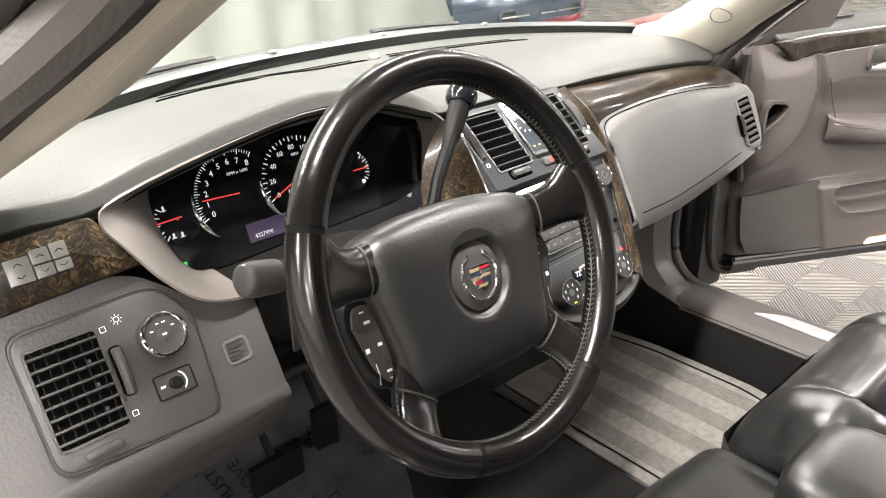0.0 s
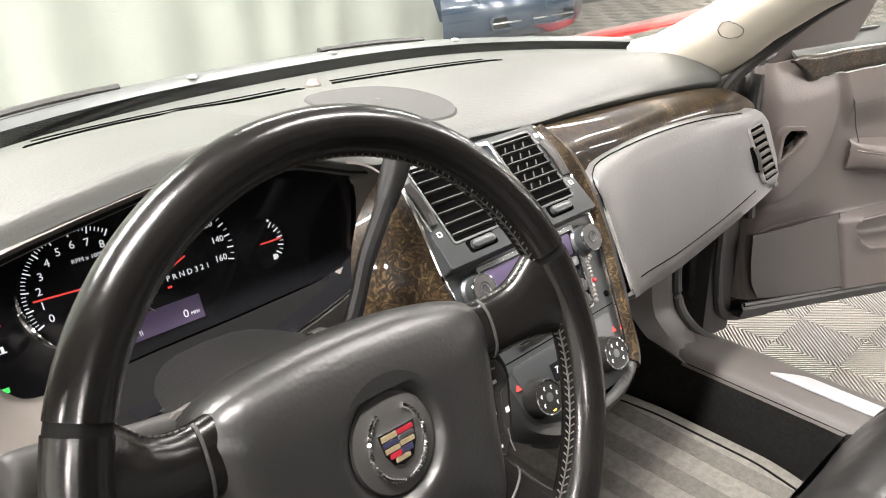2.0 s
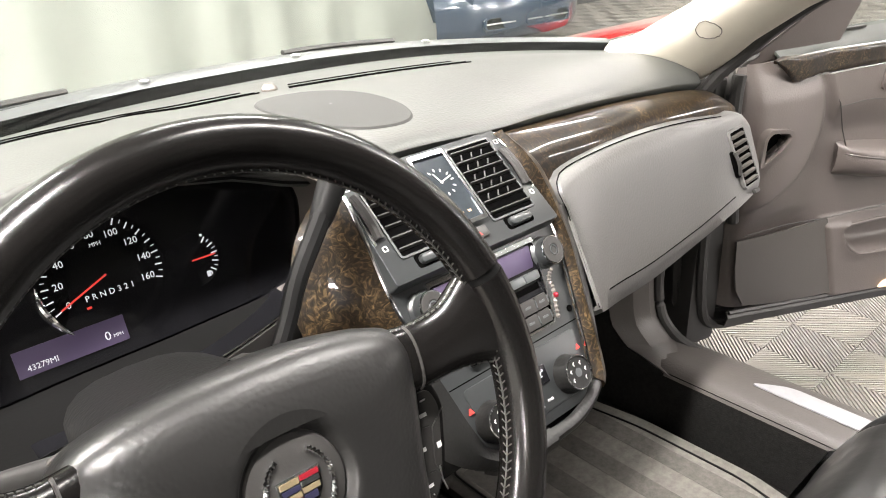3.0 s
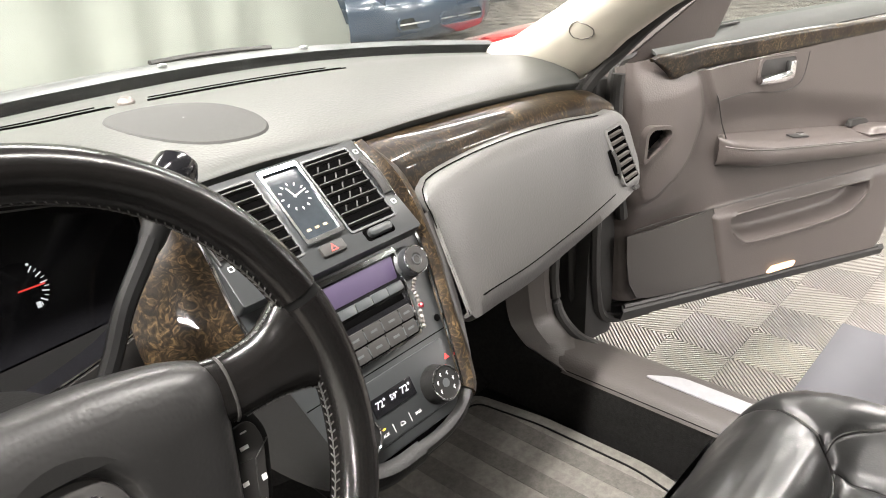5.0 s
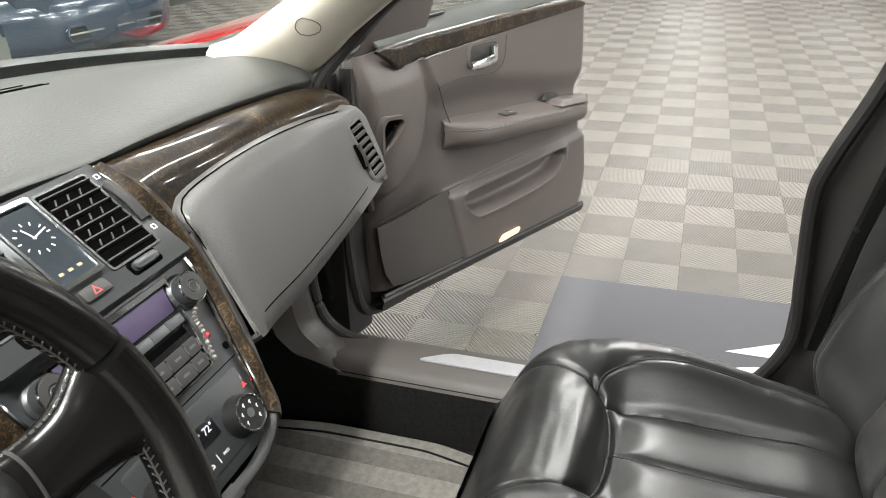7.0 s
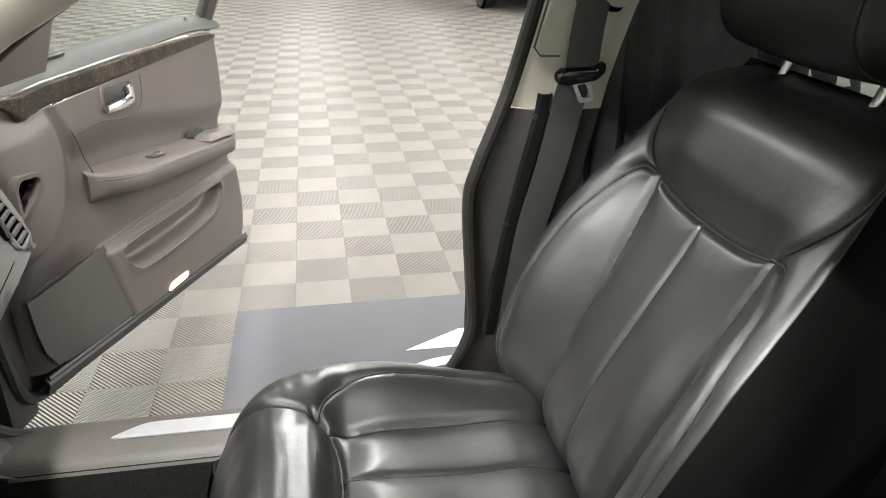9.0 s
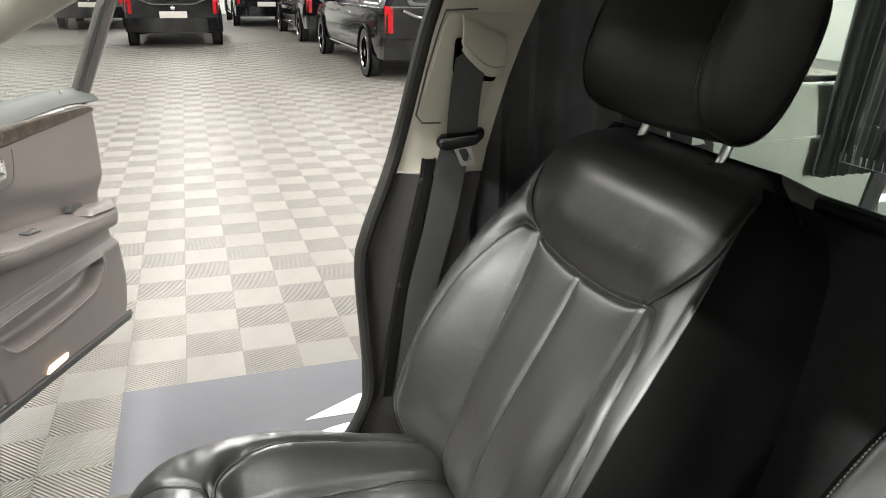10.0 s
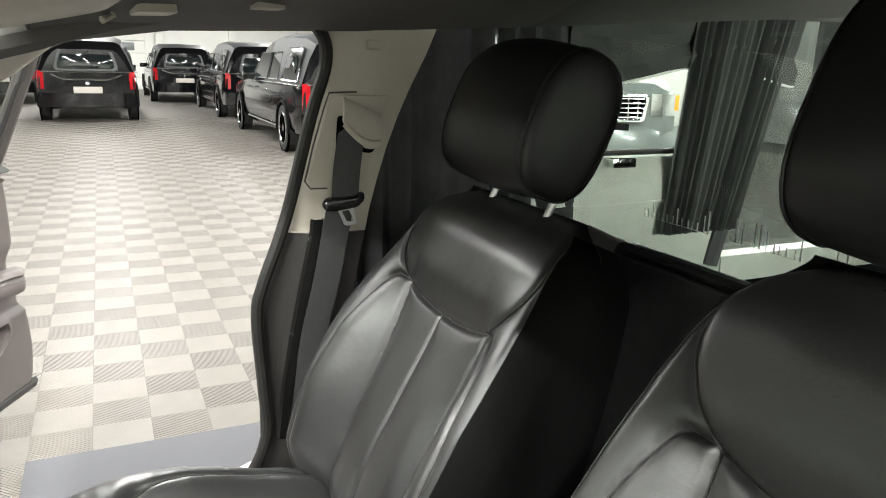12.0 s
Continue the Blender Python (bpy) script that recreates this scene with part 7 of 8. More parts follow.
filmmat = mat("clear_grey_film", (0.032, 0.031, 0.033), 0.09, var=0.3, var_scale=12, coat=0.8)
part("film_sheet", thick(rows, 0.001), filmmat, film)
for (x, y), w, g in (((-0.455, 0.99), "MUST RE", 1), ((-0.415, 0.99), "MOVE CO", 1), ((-0.292, 0.83), "DEALER", -1), ((-0.328, 0.83), "PROTECT", -1)):
    text_part("film_print", w, plane_frame((x, y, 0.372 + 0.55 * (y - 0.78)), (-0.12 * g, 0.87 * g, 0.48 * g), (-g, -0.12 * g, 0)), 0.032, M["black"], film)
settle(film)
# pedals
for nm, x0, x1, y, z0, z1 in (("brake_pedal", -0.42, -0.32, 0.92, 0.46, 0.52), ("throttle_pedal", -0.27, -0.22, 0.96, 0.40, 0.54)):
    pdl = thing(nm, ((x0 + x1) / 2, y, z0), "black rubber-faced " + nm.replace("_", " "), "pedal")
    part("pad", box((x0, y, z0), (x1, y + 0.015, z1), 0.006), M["black"], pdl)
    part("arm", tube([((x0 + x1) / 2, y + 0.012, z1 - 0.02), ((x0 + x1) / 2, y + 0.10, z1 + 0.12), ((x0 + x1) / 2, y + 0.20, 0.72)], 0.008, 6), M["black"], pdl)
    settle(pdl)


# ================================================================ seats
def seg_dist(x, y, pts):
    best = 9.0
    for (ax, ay), (bx, by) in zip(pts, pts[1:]):
        dx, dy = bx - ax, by - ay
        t = max(0.0, min(1.0, ((x - ax) * dx + (y - ay) * dy) / (dx * dx + dy * dy + 1e-12)))
        best = min(best, math.hypot(x - ax - t * dx, y - ay - t * dy))
    return best


def smooth(t):
    t = max(0.0, min(1.0, t))
    return t * t * (3 - 2 * t)


def curve2(pts, n=5):
    return [(p.x, p.y) for p in catmull([(x, y, 0) for x, y in pts], n)]


def seam_dip(X, Y, seams):
    """How far the cover is drawn in by the sewn seams at each place."""
    out = np.zeros_like(X)
    for pts, depth, sig in seams:
        best = np.full_like(X, 9.0)
        for (ax, ay), (bx, by) in zip(pts, pts[1:]):
            dx, dy = bx - ax, by - ay
            t = np.clip(((X - ax) * dx + (Y - ay) * dy) / (dx * dx + dy * dy + 1e-12), 0, 1)
            best = np.minimum(best, np.hypot(X - ax - t * dx, Y - ay - t * dy))
        out = np.maximum(out, depth * (0.62 * np.exp(-(best / sig) ** 2) + 0.55 * np.exp(-best / (sig * 4.5))))
    return out


def ease(t):
    t = np.clip(t, 0.0, 1.0)
    return t * t * (3 - 2 * t)


def cover_noise(X, Y, amp, fx, fy, seed):
    return np.array([[amp * noise.noise((x * fx, y * fy, seed)) for x, y in zip(rx, ry)] for rx, ry in zip(X, Y)])


def seat(name, label, cx, nx, ny, fwd=0.0, lift=0.0):
    """A leather bucket seat facing +y; cx is its middle."""
    s = thing(name, (cx, 0.1, 0.33), label, "car seat", "front seats")
    # ---- backrest
    rec = radians(24)
    O = Vector((cx, -0.085 + fwd, 0.60 + lift))
    UP, OUT = Vector((0, -math.sin(rec), math.cos(rec))), Vector((0, math.cos(rec), math.sin(rec)))
    HALF = [(0.0, 0.262), (0.12, 0.284), (0.26, 0.292), (0.38, 0.284), (0.48, 0.268), (0.56, 0.248), (0.61, 0.226), (0.645, 0.184)]
    RISE = [(0.0, 0.050), (0.08, 0.066), (0.20, 0.074), (0.32, 0.062), (0.40, 0.042), (0.46, 0.024), (0.54, 0.006), (0.65, 0.0)]
    seams = [(curve2([(-0.146, 0.446), (-0.09, 0.435), (0.0, 0.431), (0.09, 0.435), (0.146, 0.446)]), 0.009, 0.0045),
             (curve2([(0, 0.431), (0.0, 0.25), (0.0, 0.0)]), 0.008, 0.0036)]
    for k in (1, -1):
        seams.append((curve2([(k * 0.146, 0.446), (k * 0.139, 0.33), (k * 0.134, 0.18), (k * 0.128, 0.0)]), 0.013, 0.0048))
        seams.append((curve2([(k * 0.146, 0.446), (k * 0.184, 0.478), (k * 0.212, 0.520), (k * 0.217, 0.565), (k * 0.198, 0.625)]), 0.006, 0.0050))
        seams.append((curve2([(k * 0.152, 0.448), (k * 0.182, 0.446), (k * 0.206, 0.400), (k * 0.230, 0.30), (k * 0.238, 0.19), (k * 0.228, 0.08), (k * 0.205, 0.0)]), 0.010, 0.0036))
    Hs = np.linspace(0, 0.648, ny + 1)
    Q = np.linspace(-1, 1, nx + 1)
    half = np.array([spline(HALF, h)[0] for h in Hs])[:, None]
    rise = np.array([spline(RISE, h)[0] for h in Hs])[:, None]
    X, Hh = Q[None, :] * half, np.repeat(Hs[:, None], nx + 1, 1)
    A = np.abs(X)
    W = rise * np.where(X * cx < 0, 0.5 if cx < 0 else 0.85, 1.0) * ease((A - 0.122) / 0.105)
    W = W + 0.020 * np.exp(-((Hh - 0.17) / 0.15) ** 2) * ease((0.15 - A) / 0.06)
    W = W + 0.0045 * np.sin(np.pi * np.clip(A / 0.138, 0, 1)) * ease((0.43 - Hh) / 0.18)
    W = W + 0.008 * ease((Hh - 0.43) / 0.07) * ease((0.225 - A) / 0.13)
    W = W - 0.060 * np.clip((np.abs(Q)[None, :] - 0.84) / 0.16, 0, 1) ** 2.2
    W = W - 0.080 * np.clip((Hh - 0.545) / 0.105, 0, 1) ** 2.3
    W = W - 0.050 * np.clip((0.085 - Hh) / 0.085, 0, 1) ** 2
    W = W - seam_dip(X, Hh, seams) * ease((0.66 - Hh) / 0.05)
    W = W + cover_noise(X, Hh, 0.0020, 9, 9, cx * 7) + cover_noise(X, Hh, 0.0014, 46, 16, cx * 5) * ease((0.20 - Hh) / 0.2)
    rows, sides = [], ([], [])
    for i, H in enumerate(Hs):
        h = half[i, 0]
        row = [O + Vector((X[i, j], 0, 0)) + UP * H + OUT * W[i, j] for j in range(nx + 1)]
        topf = smooth((0.655 - H) / 0.10)
        sw = lerp(0.175, 0.150, H / 0.65) * (0.75 + 0.25 * topf)
        jj = round(0.050 * nx)
        for k, front in ((1, row[nx - jj:]), (0, row[jj::-1])):
            g = 1 if k else -1
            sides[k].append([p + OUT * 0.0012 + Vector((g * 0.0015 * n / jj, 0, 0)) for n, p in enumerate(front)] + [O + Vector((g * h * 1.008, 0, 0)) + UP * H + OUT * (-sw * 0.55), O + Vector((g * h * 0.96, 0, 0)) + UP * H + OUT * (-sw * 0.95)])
        row += [O + Vector((h * 1.0, 0, 0)) + UP * H + OUT * (-sw * 0.55), O + Vector((h * 0.95, 0, 0)) + UP * H + OUT * (-sw * 0.95), O + Vector((h * 0.8, 0, 0)) + UP * H + OUT * (-sw),
                O + Vector((-h * 0.8, 0, 0)) + UP * H + OUT * (-sw), O + Vector((-h * 0.95, 0, 0)) + UP * H + OUT * (-sw * 0.95), O + Vector((-h * 1.0, 0, 0)) + UP * H + OUT * (-sw * 0.55)]
        rows.append(row)
    part("backrest", grid(rows, True, True), M["leather"], s, "black leather backrest with sewn panels", 70)
    # side covers follow the leather, blackened for the shade between the seats
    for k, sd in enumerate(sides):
        part("side_panel", grid(sd[:int(0.965 * len(sd)):2]), M["sideshade"], s, "backrest side leather, blackened for the shade there", 70)
    for pts, depth, sig in seams:
        line = []
        for x, h, _ in even([(a, b, 0) for a, b in pts], 40):
            if h > 0.60:
                continue
            fi = min(ny - 1.001, max(0, h / 0.648 * ny))
            fj = min(nx - 0.001, max(0, (x / spline(HALF, h)[0] + 1) / 2 * nx))
            i, j = int(fi), int(fj)
            line.append(rows[i][j].lerp(rows[i][j + 1], fj - j).lerp(rows[i + 1][j].lerp(rows[i + 1][j + 1], fj - j), fi - i) + OUT * 0.0010)
        part("seam", tube(line, 0.0020 if cx > 0 else 0.0011, 6), M["rubber"], s, "sewn seam in the leather")
    for k in (0, 1):
        j = int((nx if k else 0) + (-1 if k else 1) * round(0.050 * nx))
        line = [rows[i][j] + OUT * 0.0016 for i in range(3, int(ny * 0.93))]
        bm = bmesh.new()
        pts = even(line, 150)
        for a, b in zip(pts, pts[1:]):
            put_tube(bm, [Vector(a).lerp(Vector(b), 0.12), Vector(a).lerp(Vector(b), 0.78)], 0.0011, 5)
        part("edge_stitching", bm, M["thread"], s, "stitched outer seam")
    # ---- head restraint
    hc = O + UP * 0.70 + OUT * (-0.062) + Vector((0, 0.062 if cx > 0 else 0.085, 0.004))
    for k in (1, -1):
        base = O + UP * 0.60 + OUT * (-0.058) + Vector((k * 0.089, 0, 0))
        part("post", tube([base, base + UP * 0.15 + OUT * 0.006], 0.0062, 12), M["steel"], s, "bright head restraint post")
        part("post_collar", lathe([(0.016, 0.0), (0.015, 0.008), (0.010, 0.012)], plane_frame(O + UP * 0.632 + OUT * (-0.058) + Vector((k * 0.089, 0, 0)), (1, 0, 0), tuple(-OUT)), 14), M["black"], s)

    def restraint(x, b, g=1.0):
        """A point of the padded roll: x across it from -1 to 1, b round its section."""
        up = 0.118 * g * math.copysign(abs(math.sin(b)) ** 0.72, math.sin(b))
        out = 0.070 * g * math.copysign(abs(math.cos(b)) ** 0.78, math.cos(b))
        lean = 0.10 * (1 - abs(x) ** 3)
        return hc + Vector((0.139 * x + 0.008, 0, 0)) + UP * (0.090 + up * (1 - 0.07 * x * x)) + OUT * (0.010 + out - 0.016 * x * x + lean * up)
    st = [(-1.03, 0.05), (-1.025, 0.45), (-1.01, 0.75), (-0.99, 0.92), (-0.96, 0.985)] + [(x, 1.0) for x in np.linspace(-0.93, 0.93, 23)] + [(0.96, 0.985), (0.99, 0.92), (1.01, 0.75), (1.025, 0.45), (1.03, 0.05)]
    hr = [[restraint(x, math.tau * j / 56, g) for j in range(56)] for x, g in st]
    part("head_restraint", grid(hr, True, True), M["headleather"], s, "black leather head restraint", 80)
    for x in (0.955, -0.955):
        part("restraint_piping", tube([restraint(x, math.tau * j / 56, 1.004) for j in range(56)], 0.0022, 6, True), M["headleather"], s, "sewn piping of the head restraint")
    # ---- cushion
    seams = [(curve2([(-0.112, 0.252), (-0.085, 0.226), (-0.04, 0.217), (0.0, 0.215), (0.04, 0.217), (0.085, 0.226), (0.112, 0.252)]), 0.020, 0.0055),
             (curve2([(0.0, 0.215), (-0.004, 0.10), (0.0, -0.13)]), 0.009, 0.0036)]
    for k in (1, -1):
        seams.append((curve2([(k * 0.095, 0.232), (k * 0.106, 0.12), (k * 0.112, 0.0), (k * 0.116, -0.13)]), 0.017, 0.0055))
        seams.append((curve2([(k * 0.112, 0.252), (k * 0.135, 0.31), (k * 0.150, 0.372), (k * 0.155, 0.41)]), 0.010, 0.0042))
        seams.append((curve2([(k * 0.104, 0.246), (k * 0.130, 0.236), (k * 0.152, 0.205), (k * 0.166, 0.15), (k * 0.172, 0.05), (k * 0.176, -0.04), (k * 0.182, -0.13)]), 0.009, 0.0036))
    Ys = np.linspace(-0.135, 0.418, ny + 1)
    half = (0.245 - 0.075 * np.clip((Ys - 0.27) / 0.148, 0, 1) ** 2.4)[:, None]
    Y = np.repeat(Ys[:, None], nx + 1, 1)
    X = Q[None, :] * half
    A = np.abs(X)
    crest = 0.062 * (0.45 + 0.55 * ease((Ys + 0.10) / 0.24)) * (1 - 0.35 * ease((Ys - 0.22) / 0.12))
    Z = 0.632 + 0.012 * ease((Y - 0.0) / 0.2) + crest[:, None] * ease((A - 0.090) / 0.085)
    Z = Z + 0.005 * np.sin(np.pi * np.clip(A / 0.10, 0, 1)) * ease((0.21 - Y) / 0.05)
    Z = Z + 0.034 * ease((Y - 0.20) / 0.06) * ease((0.19 - A) / 0.10)
    Z = Z - 0.075 * np.clip((np.abs(Q)[None, :] - 0.70) / 0.30, 0, 1) ** 2.4
    Z = Z - 0.150 * np.clip((Y - 0.285) / 0.133, 0, 1) ** 2.5
    Z = Z - 0.035 * np.clip((-0.03 - Y) / 0.10, 0, 1) ** 2
    Z = Z - seam_dip(X, Y, seams)
    Z = Z + cover_noise(X, Y, 0.0030, 10, 10, cx * 3) + cover_noise(X, Y, 0.0016, 20, 60, cx) * ease((A - 0.12) / 0.05) + cover_noise(X, Y, 0.0010, 22, 70, cx * 2) * ease((Y - 0.24) / 0.05)
    cs_ = []
    for i, y in enumerate(Ys):
        h, zb = half[i, 0], 0.47 if y < 0.36 else 0.49
        cs_.append([Vector((cx + X[i, j], y, Z[i, j] + lift)) for j in range(nx + 1)] + [Vector((cx + h * 1.005, y, 0.55)), Vector((cx + h * 0.98, y, zb)), Vector((cx - h * 0.98, y, zb)), Vector((cx - h * 1.005, y, 0.55))])
    for pts, depth, sig in seams:
        line = []
        for x, y, _ in even([(a, b, 0) for a, b in pts], 40):
            if y > 0.39:
                continue
            fi = min(ny - 1.001, max(0, (y + 0.135) / 0.553 * ny))
            hw = 0.245 - 0.075 * max(0, (y - 0.27) / 0.148) ** 2.4
            fj = min(nx - 0.001, max(0, (x / hw + 1) / 2 * nx))
            i, j = int(fi), int(fj)
            line.append(cs_[i][j].lerp(cs_[i][j + 1], fj - j).lerp(cs_[i + 1][j].lerp(cs_[i + 1][j + 1], fj - j), fi - i) + Vector((0, 0, 0.0007)))
        part("seam", tube(line, 0.0020 if cx > 0 else 0.0011, 6), M["rubber"], s, "sewn seam in the leather")
    part("cushion", grid(cs_, True, True), M["leather"], s, "black leather cushion with bolsters", 70)
    part("seat_base", box((cx - 0.20, -0.12, 0.33), (cx + 0.20, 0.33, 0.475), 0.02), M["black"], s, "black seat base with rails")
    part("side_valance", box((cx + math.copysign(0.212, cx) - 0.012, -0.16, 0.40), (cx + math.copysign(0.212, cx) + 0.012, 0.28, 0.53), 0.01), M["soft"], s)
    settle(s)


seat("passenger_seat", "black leather passenger seat with sewn panels and tall head restraint", 0.360, 150, 170)
seat("driver_seat", "black leather driver seat seen from its inner side", -0.372, 110, 120, -0.005, 0.045)

mid = thing("centre_cushion", (0.0, 0.2, 0.4), "black leather centre seat cushion between the front seats", "seat cushion")
rows = []
for i in range(31):
    y = lerp(-0.10, 0.455, i / 30)
    row = []
    for j in range(21):
        q = -1 + 2 * j / 20
        z = 0.600 + 0.012 * (1 - q * q) - 0.05 * max(0, (abs(q) - 0.85) / 0.15) ** 2 - 0.11 * smooth((y - 0.36) / 0.11) ** 1.4
        z -= 0.010 * math.exp(-((q * 0.11 - 0.062) / 0.004) ** 2) + 0.006 * math.exp(-((q * 0.11 - 0.075) / 0.003) ** 2)
        row.append(Vector((q * 0.112, y, z)))
    rows.append(row + [Vector((0.112, y, 0.46)), Vector((-0.112, y, 0.46))])
part("pad", grid(rows, True, True), M["leather"], mid, "", 70)
part("plinth", box((-0.10, -0.1, 0.33), (0.10, 0.40, 0.47), 0.02), M["black"], mid)
settle(mid)
arm = thing("armrest", (0.07, 0.05, 0.65), "folded-down black leather centre armrest with a stitched band", "armrest")
rows = []
for y, g in ((-0.16, 0.86), (-0.10, 0.96), (0.02, 1.0), (0.14, 1.0), (0.20, 0.96), (0.235, 0.86), (0.248, 0.66), (0.252, 0.3)):
    rows.append([Vector((0.045 + 0.098 * g * math.copysign(abs(math.cos(a)) ** 0.5, math.cos(a)), y, 0.672 + 0.062 * g * math.copysign(abs(math.sin(a)) ** 0.55, math.sin(a)))) for a in np.linspace(0, math.tau, 32, endpoint=False)])
part("lid", grid(rows, True, True), M["leather"], arm, "padded leather lid", 70)
for dz in (0.018, 0.008):
    part("band_seam", tube([(0.045 + 0.0985 * math.copysign(abs(math.cos(a)) ** 0.5, math.cos(a)), 0.03 + 0.2215 * math.copysign(abs(math.sin(a)) ** 0.4, math.sin(a)), 0.672 + dz) for a in np.linspace(0, math.pi, 30)], 0.0016, 5), M["thread"], arm, "stitched seam")
part("arm_base", box((-0.045, -0.15, 0.56), (0.135, 0.215, 0.63), 0.02), M["leather"], arm)
settle(arm)

# ================================================================ passenger door, wide open
door = thing("passenger_door", (0.95, 0.775, 0.4), "wide open grey passenger door with walnut strip, chrome handle and map pocket", "car door")
DH = Vector((0.95, 0.775, 0))
DM = plane_frame(DH, (0.968, -0.252, 0), (0, 0, 1))     # local x along the door, y up, z towards the cabin


def dgrid(pts3):
    return [[DM @ Vector(p) for p in row] for row in pts3]


POCKET = [(p.x, p.y) for p in catmull([(x, y, 0) for x, y in ((0.284, 0.622), (0.32, 0.636), (0.60, 0.612), (0.87, 0.590), (0.906, 0.575), (0.905, 0.545), (0.85, 0.515), (0.78, 0.508), (0.58, 0.520), (0.39, 0.541), (0.335, 0.560), (0.30, 0.590), (0.284, 0.622))], 3)[:-1]]
# outline of the trim panel in door coordinates
FRONT = [(0.33, 0.02), (0.46, -0.01), (0.50, -0.05), (0.68, -0.062), (0.74, -0.070), (0.83, -0.090), (0.94, -0.102), (1.00, -0.104), (1.04, -0.10)]
REAR = [(0.30, 1.00), (0.345, 1.075), (0.40, 1.10), (0.46, 1.11), (0.58, 1.09), (0.69, 1.07), (0.73, 1.035), (0.80, 1.045), (0.90, 1.045), (1.00, 1.035), (1.06, 1.02)]
LOW = lambda u: 0.497 - 0.155 * u
POD = [(0.735, -0.033), (0.763, 0.014), (0.816, 0.10), (0.87, 0.140), (0.922, 0.157), (1.005, 0.142)]
rows = []
NV, NU = 100, 190
TWEETER = [(-0.056, 0.856), (-0.055, 0.905), (-0.042, 0.916), (0.006, 0.909), (0.014, 0.897), (-0.010, 0.876)]
for i in range(NV + 1):
    row = []
    for j in range(NU + 1):
        t = j / NU
        v0 = i / NV
        u = lerp(-0.06, 1.08, t)
        v = lerp(LOW(u) , 1.005, v0)
        u = lerp(spline(FRONT, v)[0], spline(REAR, v)[0], t)
        v = lerp(LOW(u), 1.005 + 0.040 * smooth((0.050 - u) / 0.08), v0)
        w = 0.0
        # upper bolster swells out, waist below it
        arm_top = lerp(0.842, 0.716, smooth((u - 0.2) / 0.9))
        w += 0.020 * smooth((v - arm_top - 0.02) / 0.08) * smooth((u - 0.118 - 0.5 * (1.0 - v)) / 0.030)
        # speaker pod at the front
        pod = math.exp(-(((u - 0.02) / 0.13) ** 2 + ((v - 0.82) / 0.20) ** 2))
        crown = smooth((1.065 - v) / 0.10)
        w += 0.032 * pod * crown * smooth((v - 0.665) / 0.07)
        w += 0.017 * smooth((spline(POD, v)[0] - 0.012 - u) / 0.055 + 0.5) * crown * smooth((v - 0.72) / 0.05)
        # hollow between the pod and the front edge
        w -= 0.016 * math.exp(-((u + 0.084) / 0.016) ** 2) * smooth((v - 0.78) / 0.10)
        if -0.065 < u < 0.025 and 0.84 < v < 0.93:
            hollow = False
            for (ax, ay), (bx, by) in zip(TWEETER, TWEETER[1:] + TWEETER[:1]):
                if (ay > v) != (by > v) and u < (bx - ax) * (v - ay) / (by - ay) + ax:
                    hollow = not hollow
            if hollow:
                w -= 0.035
        # lower pocket section stands out below the crease
        crease = lerp(0.672, 0.60, (u - 0.2) / 0.9)
        if u > 0.18:
            w += 0.022 * smooth((crease - v) / 0.03) * smooth((u - 0.20 - 0.35 * max(0, 0.66 - v)) / 0.03)
        # map pocket hollow
        pk = POCKET
        if 0.25 < u < 0.93 and 0.47 < v < 0.67:
            inside = False
            for (ax, ay), (bx, by) in zip(pk, pk[1:] + pk[:1]):
                if (ay > v) != (by > v) and u < (bx - ax) * (v - ay) / (by - ay) + ax:
                    inside = not inside
            d = seg_dist(u, v, pk + pk[:1])
            if inside:
                w += 0.006 * math.exp(-d / 0.006) - 0.046 * smooth(d / 0.030)
            else:
                w += 0.006 * math.exp(-d / 0.012)
        edge = min(t, 1 - t) * 1.1
        w -= 0.03 * math.exp(-edge / 0.012)
        row.append((u, v, w))
    rows.append(row)
part("trim_panel", thick(dgrid(rows), 0.012), M["door"], door, "moulded grey door trim with map pocket", 50)
part("pocket_lip", tube([DM @ Vector((u, v, 0.0235 if u > 0.30 else 0.020)) for u, v in POCKET], 0.0045, 8, True), M["door"], door, "rounded lip of the map pocket", 60)
part("door_skin", thick(dgrid([[(u, LOW(max(u, 0.0)) - 0.042, -0.135), (u, LOW(max(u, 0.0)) - 0.03, -0.155), (u, 0.70, -0.16), (u, 0.96, -0.15), (u, 0.985, -0.12), (u, 0.985, -0.03)] for u in np.linspace(-0.045, 1.08, 20)]), 0.004), M["paint"], door, "black painted outer door shell")
part("sill_flange", thick(dgrid([[(u, LOW(u) - 0.004, 0.006), (u, LOW(u) - 0.016, 0.012), (u, LOW(u) - 0.034, 0.006), (u, LOW(u) - 0.045, -0.05), (u, LOW(u) - 0.045, -0.14)] for u in np.linspace(-0.055, 1.105, 20)]), 0.004), M["rubber"], door, "dark lower flange of the door")
part("door_strip", tube([DM @ Vector((u, LOW(u) - 0.004, 0.010)) for u in np.linspace(-0.05, 1.07, 12)], 0.006, 6), M["rubber"], door)
# hinge-side end with seals
# dark tube added for the shaded hollow along the front edge
part("front_edge_shade", tube([DM @ Vector((spline(FRONT, v)[0] + 0.002, v, 0.0)) for v in np.linspace(0.72, 1.03, 14)], 0.013, 10), M["rubber"], door, "dark band down the front edge of the door for its shaded hollow")
